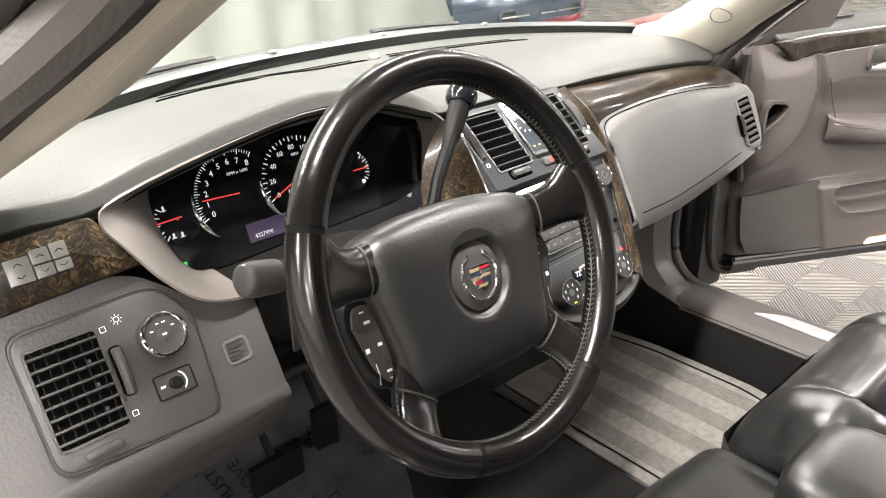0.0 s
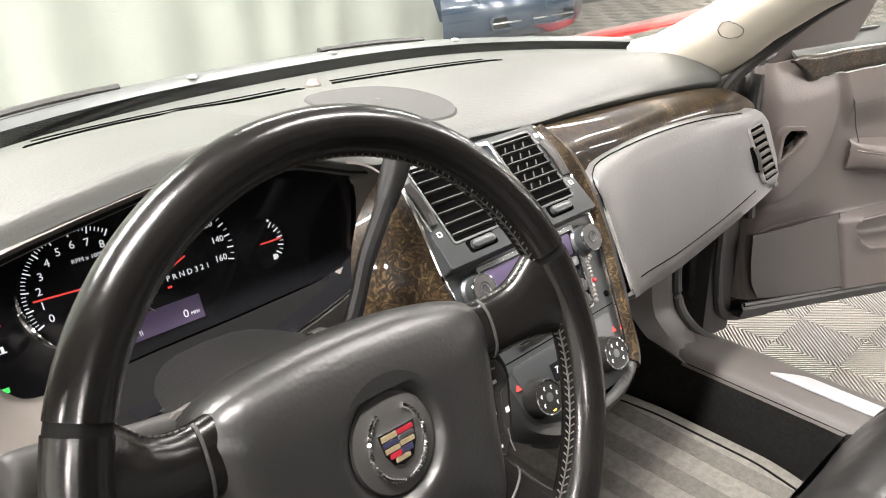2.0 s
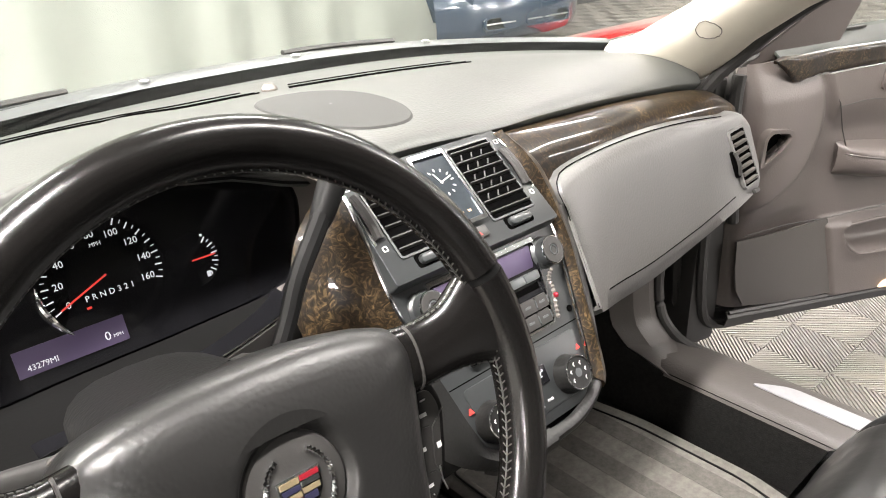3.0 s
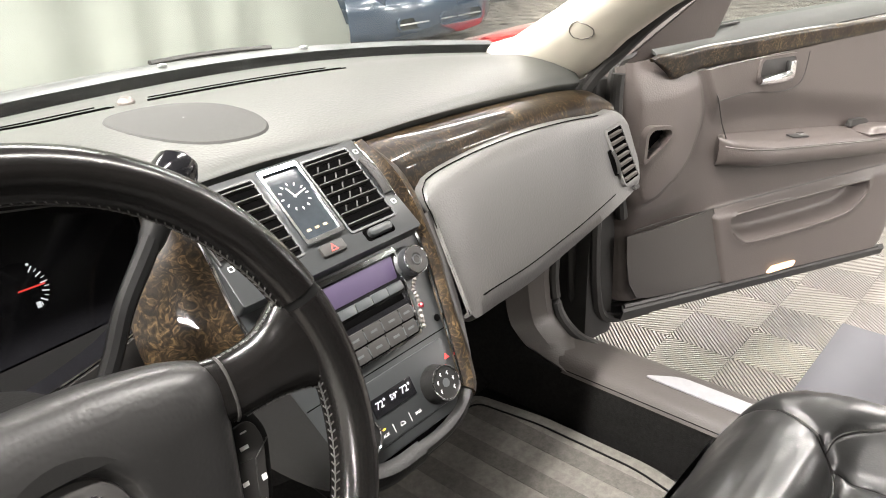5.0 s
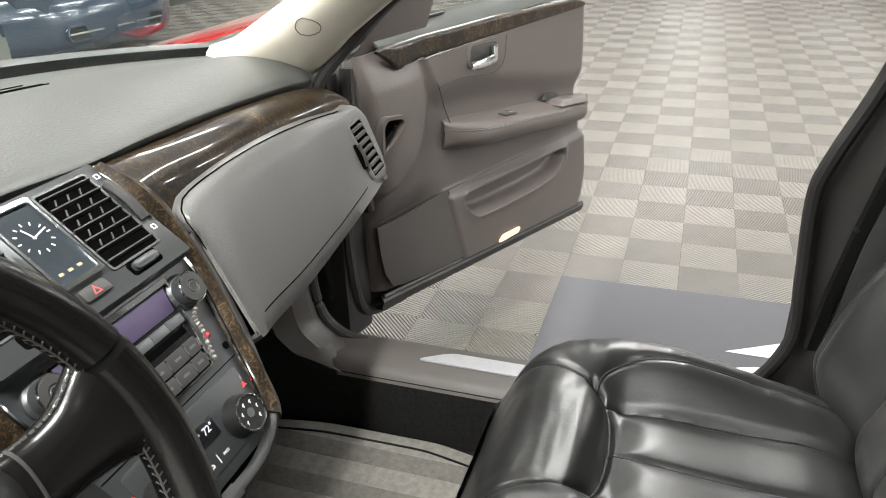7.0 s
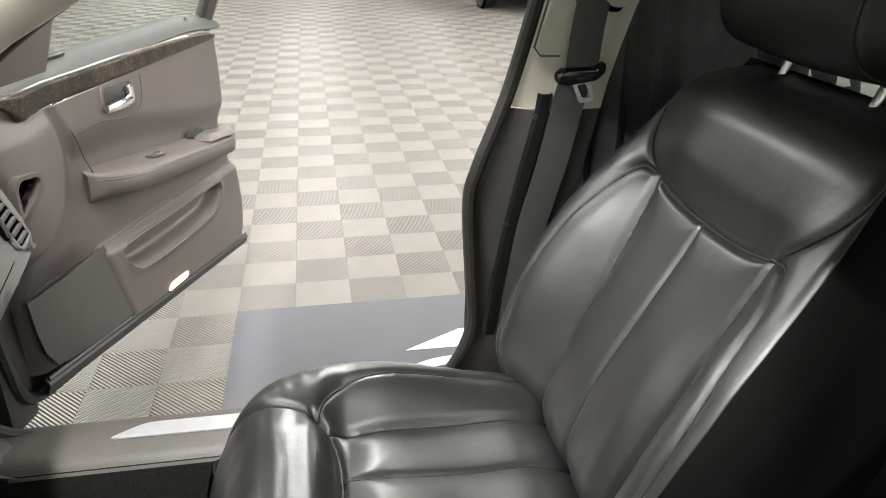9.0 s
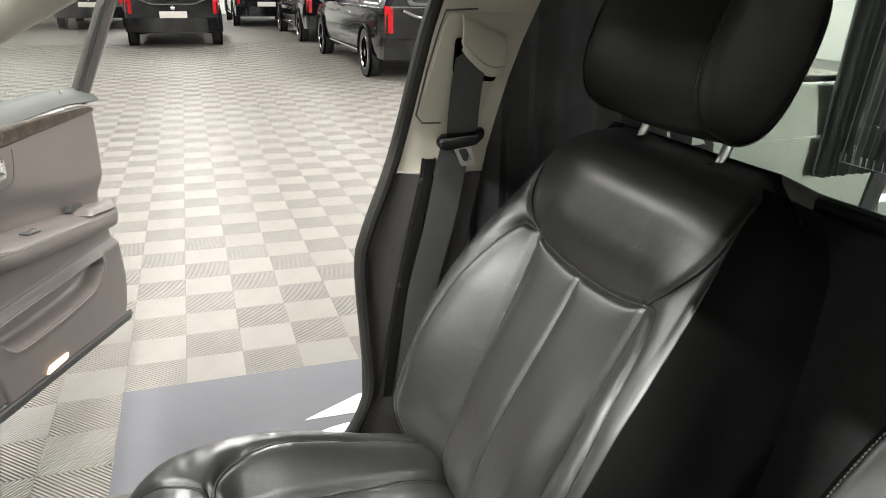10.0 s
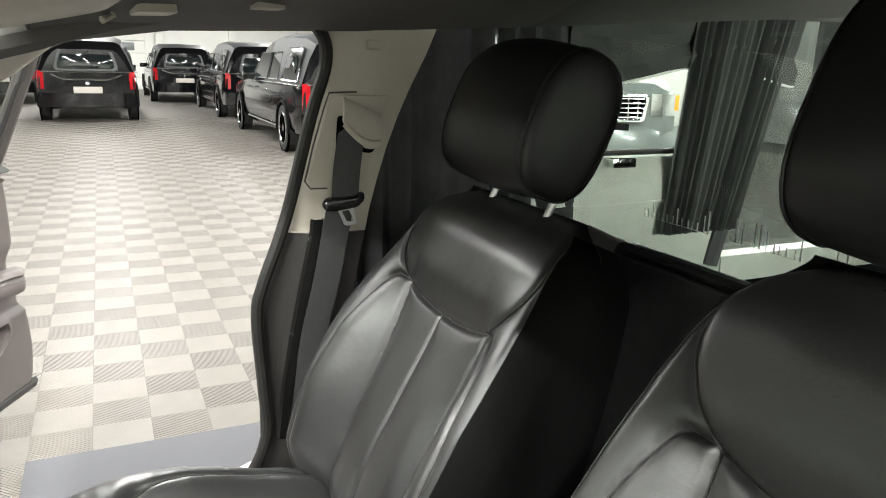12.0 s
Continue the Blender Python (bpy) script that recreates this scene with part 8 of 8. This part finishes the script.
for k, (du, w0, r) in enumerate(((-0.085, -0.02, 0.012), (-0.115, -0.07, 0.012), (-0.14, -0.12, 0.014))):
    pts = catmull([(0.10 + du * 0.4, 0.44, w0), (0.0 + du * 0.7, 0.462, w0), (-0.035 + du * 0.8, 0.52, w0), (-0.055 + du * 0.75, 0.68, w0), (-0.05 + du * 0.7, 0.88, w0), (-0.035 + du * 0.65, 1.03, w0), (0.0 + du * 0.5, 1.06, w0)], 5)
    part("edge_seal", tube([DM @ p for p in pts], r, 8), M["rubber"], door, "black door edge seal")
part("hinge_face", box((-0.135, 0.42, -0.17), (-0.05, 1.02, -0.022), 0.015, DM), M["rubber"], door, "black hinge side of the door")
part("front_corner", box((-0.100, 0.950, -0.12), (0.045, 1.044, -0.006), 0.016, DM), M["door"], door, "rounded upper front corner of the door trim")
# walnut strip on top
up = [(-0.036, 1.052), (-0.015, 1.058), (0.03, 1.055), (0.13, 1.056), (0.25, 1.053), (0.46, 1.050), (0.70, 1.041), (0.86, 1.034), (0.97, 1.024), (1.00, 1.014)]
lo = [(-0.030, 1.046), (0.0, 1.025), (0.022, 1.004), (0.045, 1.002), (0.08, 1.010), (0.135, 1.010), (0.25, 1.007), (0.47, 1.005), (0.72, 1.002), (0.98, 1.000), (1.004, 1.002)]
A, B = even([(u, v, 0) for u, v in up], 48), even([(u, v, 0) for u, v in lo], 48)
part("wood_strip", thick(dgrid([[(lerp(a.x, b.x, t), lerp(a.y, b.y, t), 0.024 + 0.006 * smooth((0.14 - lerp(a.x, b.x, t)) / 0.10) - 0.010 * max(0.0, 1 - t / 0.16) ** 2 - 0.006 * max(0.0, (t - 0.75) / 0.25) ** 2) for t in np.linspace(0, 1, 13)] for a, b in zip(A, B)]), 0.006), M["wood"], door, "glossy walnut burl strip along the door top", 60)
# belt moulding above the wood with the glass slot
part("belt_cap", thick(dgrid([[(u, 1.044 - 0.02 * smooth((u - 0.8) / 0.3), 0.010), (u, 1.054 - 0.02 * smooth((u - 0.8) / 0.3), 0.002), (u, 1.068 - 0.02 * smooth((u - 0.8) / 0.3), -0.02), (u, 1.080 - 0.02 * smooth((u - 0.8) / 0.3), -0.050)] for u in np.linspace(0.0, 1.09, 27)]), 0.006), M["ledge"], door, "grey padded window ledge")
part("ledge_vent", box((0.15, 1.0755, -0.040), (0.30, 1.0795, -0.030), 0.001, DM), M["rubber"], door)
part("lock_pin", lathe([(0.006, 0.0), (0.006, 0.022), (0.004, 0.026)], DM @ Matrix.Translation((0.915, 1.047, -0.022)) @ Matrix.Rotation(radians(-90), 4, "X"), 10), M["bezel"], door, "pale lock pin")
# sail panel and frame
sail = [(-0.10, 1.040), (0.185, 1.045), (0.235, 1.122), (0.300, 1.23), (0.12, 1.19), (-0.04, 1.09)]
part("sail_panel", slab(round_poly(sail, 0.015), DM, -0.06, -0.010, 0.006), M["door"], door, "grey triangular mirror cover")
fr_pts = [Vector((p.x, p.y, 0.43 * (p.y - 1.05) - 0.035)) for p in catmull([(0.14, 1.20, 0), (0.22, 1.25, 0), (0.35, 1.33, 0), (0.55, 1.41, 0), (0.75, 1.445, 0), (0.98, 1.44, 0), (1.06, 1.41, 0), (1.085, 1.36, 0), (1.085, 1.25, 0), (1.085, 1.12, 0), (1.08, 1.02, 0)], 6)]
bm = bmesh.new()
put_tube(bm, [DM @ p for p in fr_pts], 0.026, 10)
part("window_frame", bm, M["doordark"], door, "dark grey window frame")
part("frame_seal", tube([DM @ (p + Vector((-0.028 if p.x > 0.6 else 0.012, -0.012 if p.y > 1.3 else 0, 0.0))) for p in fr_pts], 0.009, 6), M["rubber"], door)
gp = [(u, v, 0.43 * (v - 1.05) - 0.050) for u, v in ((0.06, 1.06), (1.06, 1.04), (1.07, 1.36), (0.98, 1.43), (0.75, 1.44), (0.55, 1.40), (0.30, 1.30))]
bm = bmesh.new()
bm.faces.new([bm.verts.new(DM @ Vector(p)) for p in gp])
g = part("window_glass", bm, M["sideglass"], door, "clear side glass", 0)
g.visible_shadow = False
# armrest
rows = []
def arm_out(t):
    """How far the armrest stands out of the panel along its length."""
    return 0.070 * math.sqrt(1 - (1 - min(1.0, t / 0.13)) ** 2) * (1 - 0.85 * smooth((t - 0.80) / 0.20)) + 0.010


for t in [0.0, 0.003, 0.008, 0.016, 0.028, 0.045, 0.065, 0.09] + list(np.linspace(0.12, 1.0, 28)):
    u = 0.225 + 0.853 * t
    top = lerp(0.835, 0.705, t)
    out = arm_out(t)
    thickn = lerp(0.050, 0.056, smooth(t / 0.12))
    bot = top - thickn
    rows.append([(u, top + 0.012, -0.005), (u, top + 0.004, out * 0.55), (u, top - 0.002, out * 0.93), (u, top - 0.010, out), (u, top - 0.014, out - 0.002), (u, top - 0.018, out + 0.001), (u, lerp(top, bot, 0.65), out * 0.99), (u, bot + 0.006, out * 0.93), (u, bot, out * 0.80), (u, bot - 0.010, out * 0.45), (u, bot - 0.016, 0.0)])
part("armrest", thick(dgrid(rows), 0.006), M["door"], door, "padded door armrest with seam", 60)
seam = [DM @ Vector((0.225 + 0.853 * t, lerp(0.835, 0.705, t) - 0.0125, arm_out(t) + 0.0002)) for t in [0.003, 0.008, 0.016, 0.028, 0.045, 0.065, 0.09] + list(np.linspace(0.12, 0.99, 34))]
part("armrest_piping", tube(seam, 0.0016, 5), M["bezel"], door)
am = lambda u, w: DM @ Vector((u, lerp(0.835, 0.705, (u - 0.235) / 0.843) + 0.010, w))
swm = plane_frame(am(0.475, 0.045), tuple(DM.to_3x3() @ Vector((1, -0.154, 0))), tuple(DM.to_3x3() @ Vector((0, 0.1, -1))))
sw_ = part("window_switch", slab(rrect(0.070, 0.024, 0.007), swm, -0.006, -0.003, 0.001), M["panel"], door, "window switch plate")
part("switch_rocker", box((-0.002, -0.006, -0.004), (0.022, 0.006, 0.002), 0.002, swm), M["chrome"], sw_)
rows = []
for u in np.linspace(0.742, 1.075, 22):
    h = 0.015 * smooth((u - 0.742) / 0.05) * (1 - 0.60 * smooth((u - 0.80) / 0.26))
    top = lerp(0.835, 0.705, (u - 0.235) / 0.843) + 0.004
    out = 0.072 * (1 - 0.85 * smooth(((u - 0.235) / 0.843 - 0.80) / 0.20)) + 0.010
    rows.append([(u, top, out * 0.98), (u, top + h * 0.7, out * 0.90), (u, top + h, out * 0.72), (u, top + h, out * 0.5), (u, top + h * 0.9, 0.0)])
part("pull_grip", thick(dgrid(rows), 0.005), M["door"], door, "raised pull grip at the end of the armrest", 60)
# no real hollow here: a dark slab paints the shade behind the grip
part("pull_cup_shade", slab(round_poly([(0.742, 0.768), (0.755, 0.785), (0.815, 0.779), (0.835, 0.764)], 0.006), DM, 0.010, 0.0245), M["rubber"], door, "dark patch on the panel for the shaded pull hollow")
# handle in its recess
hm = DM @ Matrix.Translation((0.384, 0.970, 0.021)) @ Matrix.Scale(0.86, 4)
hr_ = part("handle_recess", slab(round_poly([(-0.072, -0.018), (0.076, -0.030), (0.082, 0.026), (-0.066, 0.034)], 0.016), hm, -0.006, 0.0012, 0.001), M["panel"], door, "dark handle recess")
part("recess_lip", frame_ring(round_poly([(-0.084, -0.026), (0.084, -0.040), (0.092, 0.034), (-0.078, 0.042)], 0.022), round_poly([(-0.070, -0.017), (0.075, -0.029), (0.081, 0.025), (-0.065, 0.033)], 0.016), hm, -0.004, 0.0030, 0.0020), M["door"], door)
hl = part("inner_handle", thick([[hm @ Vector((lerp(-0.082, 0.055, t), lerp(-0.016, -0.020, t) + c * (0.008 + 0.004 * t), 0.012 + 0.010 * math.sin(math.pi * min(1, t * 0.8 + 0.1)) - 0.006 * c * c)) for c in (-1, -0.5, 0, 0.5, 1)] for t in np.linspace(0, 1, 12)], 0.004), M["chrome"], door, "chrome inner door handle", 60)
part("handle_pivot", box((0.034, -0.022, 0.002), (0.060, 0.020, 0.020), 0.007, hm), M["chrome"], hl)
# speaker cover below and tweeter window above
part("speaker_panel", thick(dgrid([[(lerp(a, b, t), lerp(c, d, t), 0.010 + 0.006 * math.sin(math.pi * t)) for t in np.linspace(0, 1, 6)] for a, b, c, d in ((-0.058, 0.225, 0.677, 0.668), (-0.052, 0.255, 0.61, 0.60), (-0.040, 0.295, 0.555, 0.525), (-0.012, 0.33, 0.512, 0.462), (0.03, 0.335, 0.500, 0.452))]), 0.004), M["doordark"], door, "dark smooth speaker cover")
part("panel_groove", tube([DM @ Vector(p) for p in ((0.228, 0.668, 0.012), (0.27, 0.585, 0.012), (0.31, 0.52, 0.012), (0.338, 0.452, 0.012))], 0.0012, 5), M["rubber"], door)
part("panel_groove", tube([DM @ Vector(p) for p in ((-0.03, 0.68, 0.006), (0.1, 0.676, 0.004), (0.228, 0.668, 0.014), (0.45, 0.652, 0.010), (0.7, 0.630, 0.008), (1.07, 0.598, 0.004))], 0.0010, 5), M["rubber"], door)
part("panel_groove", tube([DM @ Vector(p) for p in ((0.140, 1.0, 0.014), (0.180, 0.94, 0.026), (0.205, 0.88, 0.024), (0.235, 0.835, 0.02))], 0.0012, 5), M["rubber"], door)
part("panel_groove", tube(catmull([DM @ Vector(p) for p in ((0.180, 0.931, 0.024), (0.29, 0.933, 0.0235), (0.40, 0.917, 0.0235), (0.47, 0.920, 0.0235), (0.495, 0.945, 0.0235), (0.505, 0.995, 0.0225))], 5), 0.0009, 5), M["rubber"], door)
tw = TWEETER
twm = DM @ Matrix.Translation((0, 0, 0.046))
part("tweeter_frame", frame_ring(round_poly([(x + (x + 0.02) * 0.28, y + (y - 0.886) * 0.32) for x, y in tw], 0.01), round_poly(tw, 0.008), twm, -0.012, 0.004, 0.003), M["door"], door, "moulded frame of the tweeter opening")
part("tweeter_wall", frame_ring(round_poly([(x + (x + 0.02) * 0.06, y + (y - 0.886) * 0.06) for x, y in tw], 0.008), round_poly(tw, 0.008), twm, -0.030, -0.004, 0.001), M["rubber"], door)
part("tweeter_hole", slab(round_poly([(x + (x + 0.02) * 0.08, y + (y - 0.886) * 0.08) for x, y in tw], 0.008), twm, -0.040, -0.020), M["void"], door)
lm = DM @ Matrix.Translation((0.535, 0.4285, 0.026))
part("courtesy_lamp", slab(round_poly([(-0.066, -0.003), (-0.045, 0.012), (0.062, -0.002), (0.05, -0.016)], 0.008), lm, -0.01, 0.002, 0.001), M["courtesy"], door, "lit courtesy lamp lens")
settle(door)

# ================================================================ behind the seats
partition = thing("partition", (0, -0.6, 0.5), "low black partition with a dark rail behind the front seats", "partition")
part("panel", box((-0.80, -0.66, 0.33), (0.80, -0.61, 1.06), 0.01), M["felt"], partition)
part("rail", tube([(-0.80, -0.63, 1.070), (0.80, -0.63, 1.070)], 0.012, 10), M["panel"], partition)
part("rail_trim", tube([(-0.30, -0.612, 1.088), (0.32, -0.612, 1.088)], 0.003, 6), M["steel"], partition)
pg = box((-0.80, -0.583, 1.09), (0.80, -0.577, 1.52))
pgo = part("partition_glass", pg, M["partglass"], partition, "clear partition glass with white lettering bars", 0)
pgo.visible_shadow = False
for x0, x1, cap in ((0.262, 0.120, 0.115), (0.078, 0.056, 0.066), (0.036, -0.040, 0.03), (-0.070, -0.130, -0.100)):
    x, k = x0, 0
    part("script_bar", box((x1, -0.5755, 1.1525), (x0, -0.5749, 1.1532), 0), M["scriptbar"], pgo)
    while x > x1:
        h = 0.034 if abs(x - cap) < 0.010 else (0.026 if k % 5 == 2 else 0.013)
        bar_m = plane_frame((x, -0.5755, 1.152 + h / 2), (-1, 0, 0), (0.35, 0, 1))
        part("script_bar", slab(rrect(0.0014 + 0.0010 * (k % 2), h, 0.0006), bar_m, 0.0, 0.0006), M["scriptbar"], pgo)
        x -= 0.0085 + 0.0025 * (k % 3)
        k += 1
settle(partition)


def drape(name, label, pts, z0, z1, folds, depth, material, taper=1.0, lean=0.0):
    """Hanging pleated cloth between two places."""
    ob = thing(name, (pts[0][0], pts[0][1], z0), label, "curtain")
    a, b = Vector((*pts[0], 0)), Vector((*pts[1], 0))
    d = (b - a)
    nrm = Vector((-d.y, d.x, 0)).normalized()
    rows = []
    for i in range(15):
        t = i / 14
        z = lerp(z1, z0, t)
        row = []
        for j in range(folds * 8 + 1):
            q = j / (folds * 8)
            qq = 0.5 + (q - 0.5) * lerp(1.0, taper, t) if taper != 1 else q
            p = a + d * qq + nrm * (depth * math.sin(q * folds * math.tau) * (0.7 + 0.3 * math.sin(q * 11)) + 0.3 * depth * math.sin(q * folds * 4 + t * 2))
            p = p + d.normalized() * lean * t
            row.append(Vector((p.x, p.y, z)))
        rows.append(row)
    part("cloth", thick(rows, 0.003), material, ob)
    part("hem", tube([p + Vector((0, 0, 0.004)) for p in rows[-1]], 0.003, 5), material, ob, "sewn lower hem")
    part("header_tape", tube([p + Vector((0, 0, -0.004)) for p in rows[0]], 0.004, 5), material, ob)
    settle(ob)
    return ob


drape("dark_drape", "black pleated drape beside the door pillar", ((0.752, -0.19), (0.825, -0.82)), 0.78, 1.52, 10, 0.018, M["curtain"])
drape("window_drape", "grey pleated drape gathered at the side window", ((0.800, -1.145), (0.800, -1.50)), 0.965, 1.55, 13, 0.012, M["drape"], 0.70, -0.11)
drape("far_drape", "dark pleated drape across the rear of the side window", ((0.835, -1.60), (0.850, -2.55)), 1.20, 1.55, 16, 0.014, M["drape"])
val = thing("window_valance", (0.82, -1.0, 1.4), "grey swagged valance across the top of the side window", "valance")
rows = []
for j in range(41):
    y = lerp(-0.78, -1.50, j / 40)
    sag = 1.345 + 0.045 * abs(math.sin((y + 0.78) / 0.30 * math.pi / 2 + 0.6)) ** 1.5
    rows.append([Vector((0.815 + 0.01 * math.sin(k * 2.2 + j * 0.3), y, lerp(1.56, sag, k / 6))) for k in range(7)])
part("cloth", thick(rows, 0.003), M["drape"], val)
part("fringe", tube([r[-1] for r in rows], 0.004, 6), M["print"], val, "pale braid along the edge")
settle(val)
qw = thing("quarter_window", (0.86, -1.3, 0.9), "large rear side window of the coach compartment", "window", kind="structure")
bm = bmesh.new()
bm.faces.new([bm.verts.new((x, y, z)) for x, y, z in ((0.885, -0.72, 1.16), (0.885, -1.42, 1.16), (0.845, -1.52, 1.58), (0.845, -0.72, 1.58))])
gq = part("pane", bm, M["sideglass"], qw, "", 0)
gq.visible_shadow = False
bm = bmesh.new()
bm.faces.new([bm.verts.new((x, y, z)) for x, y, z in ((0.885, -1.30, 0.85), (0.885, -2.5, 0.85), (0.845, -2.5, 1.58), (0.845, -1.52, 1.58))])
gq = part("pane", bm, M["tintglass"], qw, "grey tinted rear pane", 0)
gq.visible_shadow = False
part("window_sill", box((0.83, -1.33, 0.80), (0.90, -0.3, 1.050), 0.01), M["palepanel"], qw)
part("window_sill", box((0.83, -2.6, 0.80), (0.90, -1.332, 0.880), 0.01), M["palepanel"], qw)
sp = part("side_trim", thick([[Vector((x, y, z)) for x, z in ((0.818, 1.052), (0.822, 1.075), (0.832, 1.12), (0.845, 1.160), (0.862, 1.170))] for y in np.linspace(-0.58, -1.33, 8)], 0.006), M["palepanel"], qw, "pale painted trim below the window", 50)
part("sill_trim", tube([(0.826, -0.6, 1.054), (0.820, -1.30, 1.054)], 0.004, 6), M["print"], qw, "pale trim line on the sill")
part("belt_seal", tube([(0.846, -0.60, 1.176), (0.846, -1.33, 1.178)], 0.008, 8), M["rubber"], qw, "black window seal")
part("side_handle", box((0.812, -0.995, 1.142), (0.842, -0.925, 1.166), 0.006), M["chrome"], sp, "chrome pull handle")
part("window_post", tube([(0.845, -1.53, 1.58), (0.838, -1.475, 1.43), (0.838, -1.355, 1.14), (0.842, -1.29, 0.86)], 0.030, 8), M["curtain"], qw, "dark window post")
settle(qw)
# closing walls of the rear compartment
structure("rear_bulkhead", box((-0.90, -2.72, 0.3), (0.90, -2.6, 1.6), 0.01), M["curtain"], "dark rear end of the coach compartment", "bulkhead")
structure("rear_deck", box((-0.86, -2.6, 0.55), (0.86, -0.66, 0.62), 0.01), M["carpet"], "dark carpeted deck behind the partition", "deck")
structure("far_side_panel", box((-0.90, -2.6, 0.86), (-0.85, -0.40, 1.05), 0.01), M["panel"], "dark panelled far side of the coach", "side panel")
drape("far_side_drape", "grey pleated drape at the far side window", ((-0.862, -1.75), (-0.862, -2.55)), 1.02, 1.56, 12, 0.016, M["drape"])
# underside of the car so that it stands on the floor
base = thing("car_underbody", (0, 0, 0.1), "dark underside of the hearse with front wheels", "car underbody")
part("pan", box((-0.80, -2.6, 0.18), (0.80, 2.6, 0.27), 0.03), M["black"], base)
for s in (1, -1):
    part("front_wheel", lathe([(0.22, -0.22), (0.33, -0.2), (0.34, -0.04), (0.30, 0), (0.1, 0.0)], plane_frame((s * 0.86, 1.75, 0.34), (0, s, 0), (0, 0, 1)), 24), M["tyre"], base)
    part("front_fender", box((min(s * 0.80, s * 0.92), 1.20, 0.70), (max(s * 0.80, s * 0.92), 2.6, 0.86), 0.03), M["paint"], base, "black painted front wing")
part("bonnet", thick([[Vector((x, y, z - 0.06 * abs(x / 0.85) ** 3)) for x in np.linspace(-0.85, 0.85, 11)] for y, z in ((1.46, 0.98), (1.8, 0.955), (2.2, 0.90), (2.6, 0.80), (2.68, 0.65))], 0.01), M["paint"], base, "black painted bonnet")
settle(base)

# ---------------------------------------------------------------- ribbed floor tiles, nearest ones as pieces
def tile_mesh(name, flip):
    """A square of slanting ribs with open slots between them."""
    bm = bmesh.new()
    a, n = PITCH / 2 - 0.0006, 13
    step = 2 * a / n * 1.0
    for k in range(-n, n):
        c0, c1 = (k + 0.0) * step * 1.0, (k + 0.56) * step * 1.0
        def cut(c):
            p = [(x, c - x) for x in (max(-a, c - a), min(a, c + a))]
            return p if p[0][0] <= p[1][0] else None
        p, q = cut(c0), cut(c1)
        if not p or not q:
            continue
        poly = [p[0], p[1], q[1], q[0]]
        top = [bm.verts.new((x * flip, y, -0.0005)) for x, y in poly]
        low = [bm.verts.new((x * flip, y, -0.010)) for x, y in poly]
        bm.faces.new(top)
        bm.faces.new((top[0], top[1], low[1], low[0]))
        bm.faces.new((top[3], top[2], low[2], low[3]))
    bmesh.ops.recalc_face_normals(bm, faces=bm.faces)
    for f in bm.faces:
        if abs(f.normal.z) > 0.9 and f.normal.z < 0:
            f.normal_flip()
    me = bpy.data.meshes.new(name)
    bm.to_mesh(me)
    bm.free()
    # each rib direction takes its own painted tone, plain or shaded
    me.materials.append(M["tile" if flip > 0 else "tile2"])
    return me


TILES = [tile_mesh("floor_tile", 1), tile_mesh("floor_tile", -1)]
near, rest = [], []
for i in range(-32, 76):
    for j in range(-52, 30):
        x, y = TX + (i + 0.5) * PITCH, TY + (j + 0.5) * PITCH
        if 0.92 < x < 2.0 and -2.2 < y < 0.5:
            continue
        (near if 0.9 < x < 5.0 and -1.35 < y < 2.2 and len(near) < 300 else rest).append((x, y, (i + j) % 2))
for x, y, k in near:
    t = new("floor_tile", TILES[k])
    t.parent = floor
    t.location = (x, y, 0)
vs, fs = [], []
src = []
for me in TILES:
    src.append((np.array([v.co[:] for v in me.vertices]), [tuple(p.vertices) for p in me.polygons]))
count = 0
chunks = []
for x, y, k in rest:
    co, polys = src[k]
    chunks.append(co + (x, y, 0))
    fs.extend(tuple(q + count for q in p) for p in polys)
    count += len(co)
me = bpy.data.meshes.new("tile_field")
me.from_pydata(np.concatenate(chunks).tolist(), [], fs)
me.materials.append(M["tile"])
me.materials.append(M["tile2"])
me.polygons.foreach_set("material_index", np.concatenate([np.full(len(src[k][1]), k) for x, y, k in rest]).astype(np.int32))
field = new("tile_field", me)
field.parent = floor
tagged(field, "ribbed ivory floor tiles reaching across the garage", kind="stuff")

# far tiles, too distant to show their ribs, as one sheet of squares
vs, fs, kinds = [], [], []
for i in range(76, 151):
    for j in range(-52, 50):
        x, y = TX + i * PITCH, TY + j * PITCH
        n0 = len(vs)
        vs += [(x + a, y + b, -0.0005) for a, b in ((0.001, 0.001), (PITCH - 0.001, 0.001), (PITCH - 0.001, PITCH - 0.001), (0.001, PITCH - 0.001))]
        fs.append((n0, n0 + 1, n0 + 2, n0 + 3))
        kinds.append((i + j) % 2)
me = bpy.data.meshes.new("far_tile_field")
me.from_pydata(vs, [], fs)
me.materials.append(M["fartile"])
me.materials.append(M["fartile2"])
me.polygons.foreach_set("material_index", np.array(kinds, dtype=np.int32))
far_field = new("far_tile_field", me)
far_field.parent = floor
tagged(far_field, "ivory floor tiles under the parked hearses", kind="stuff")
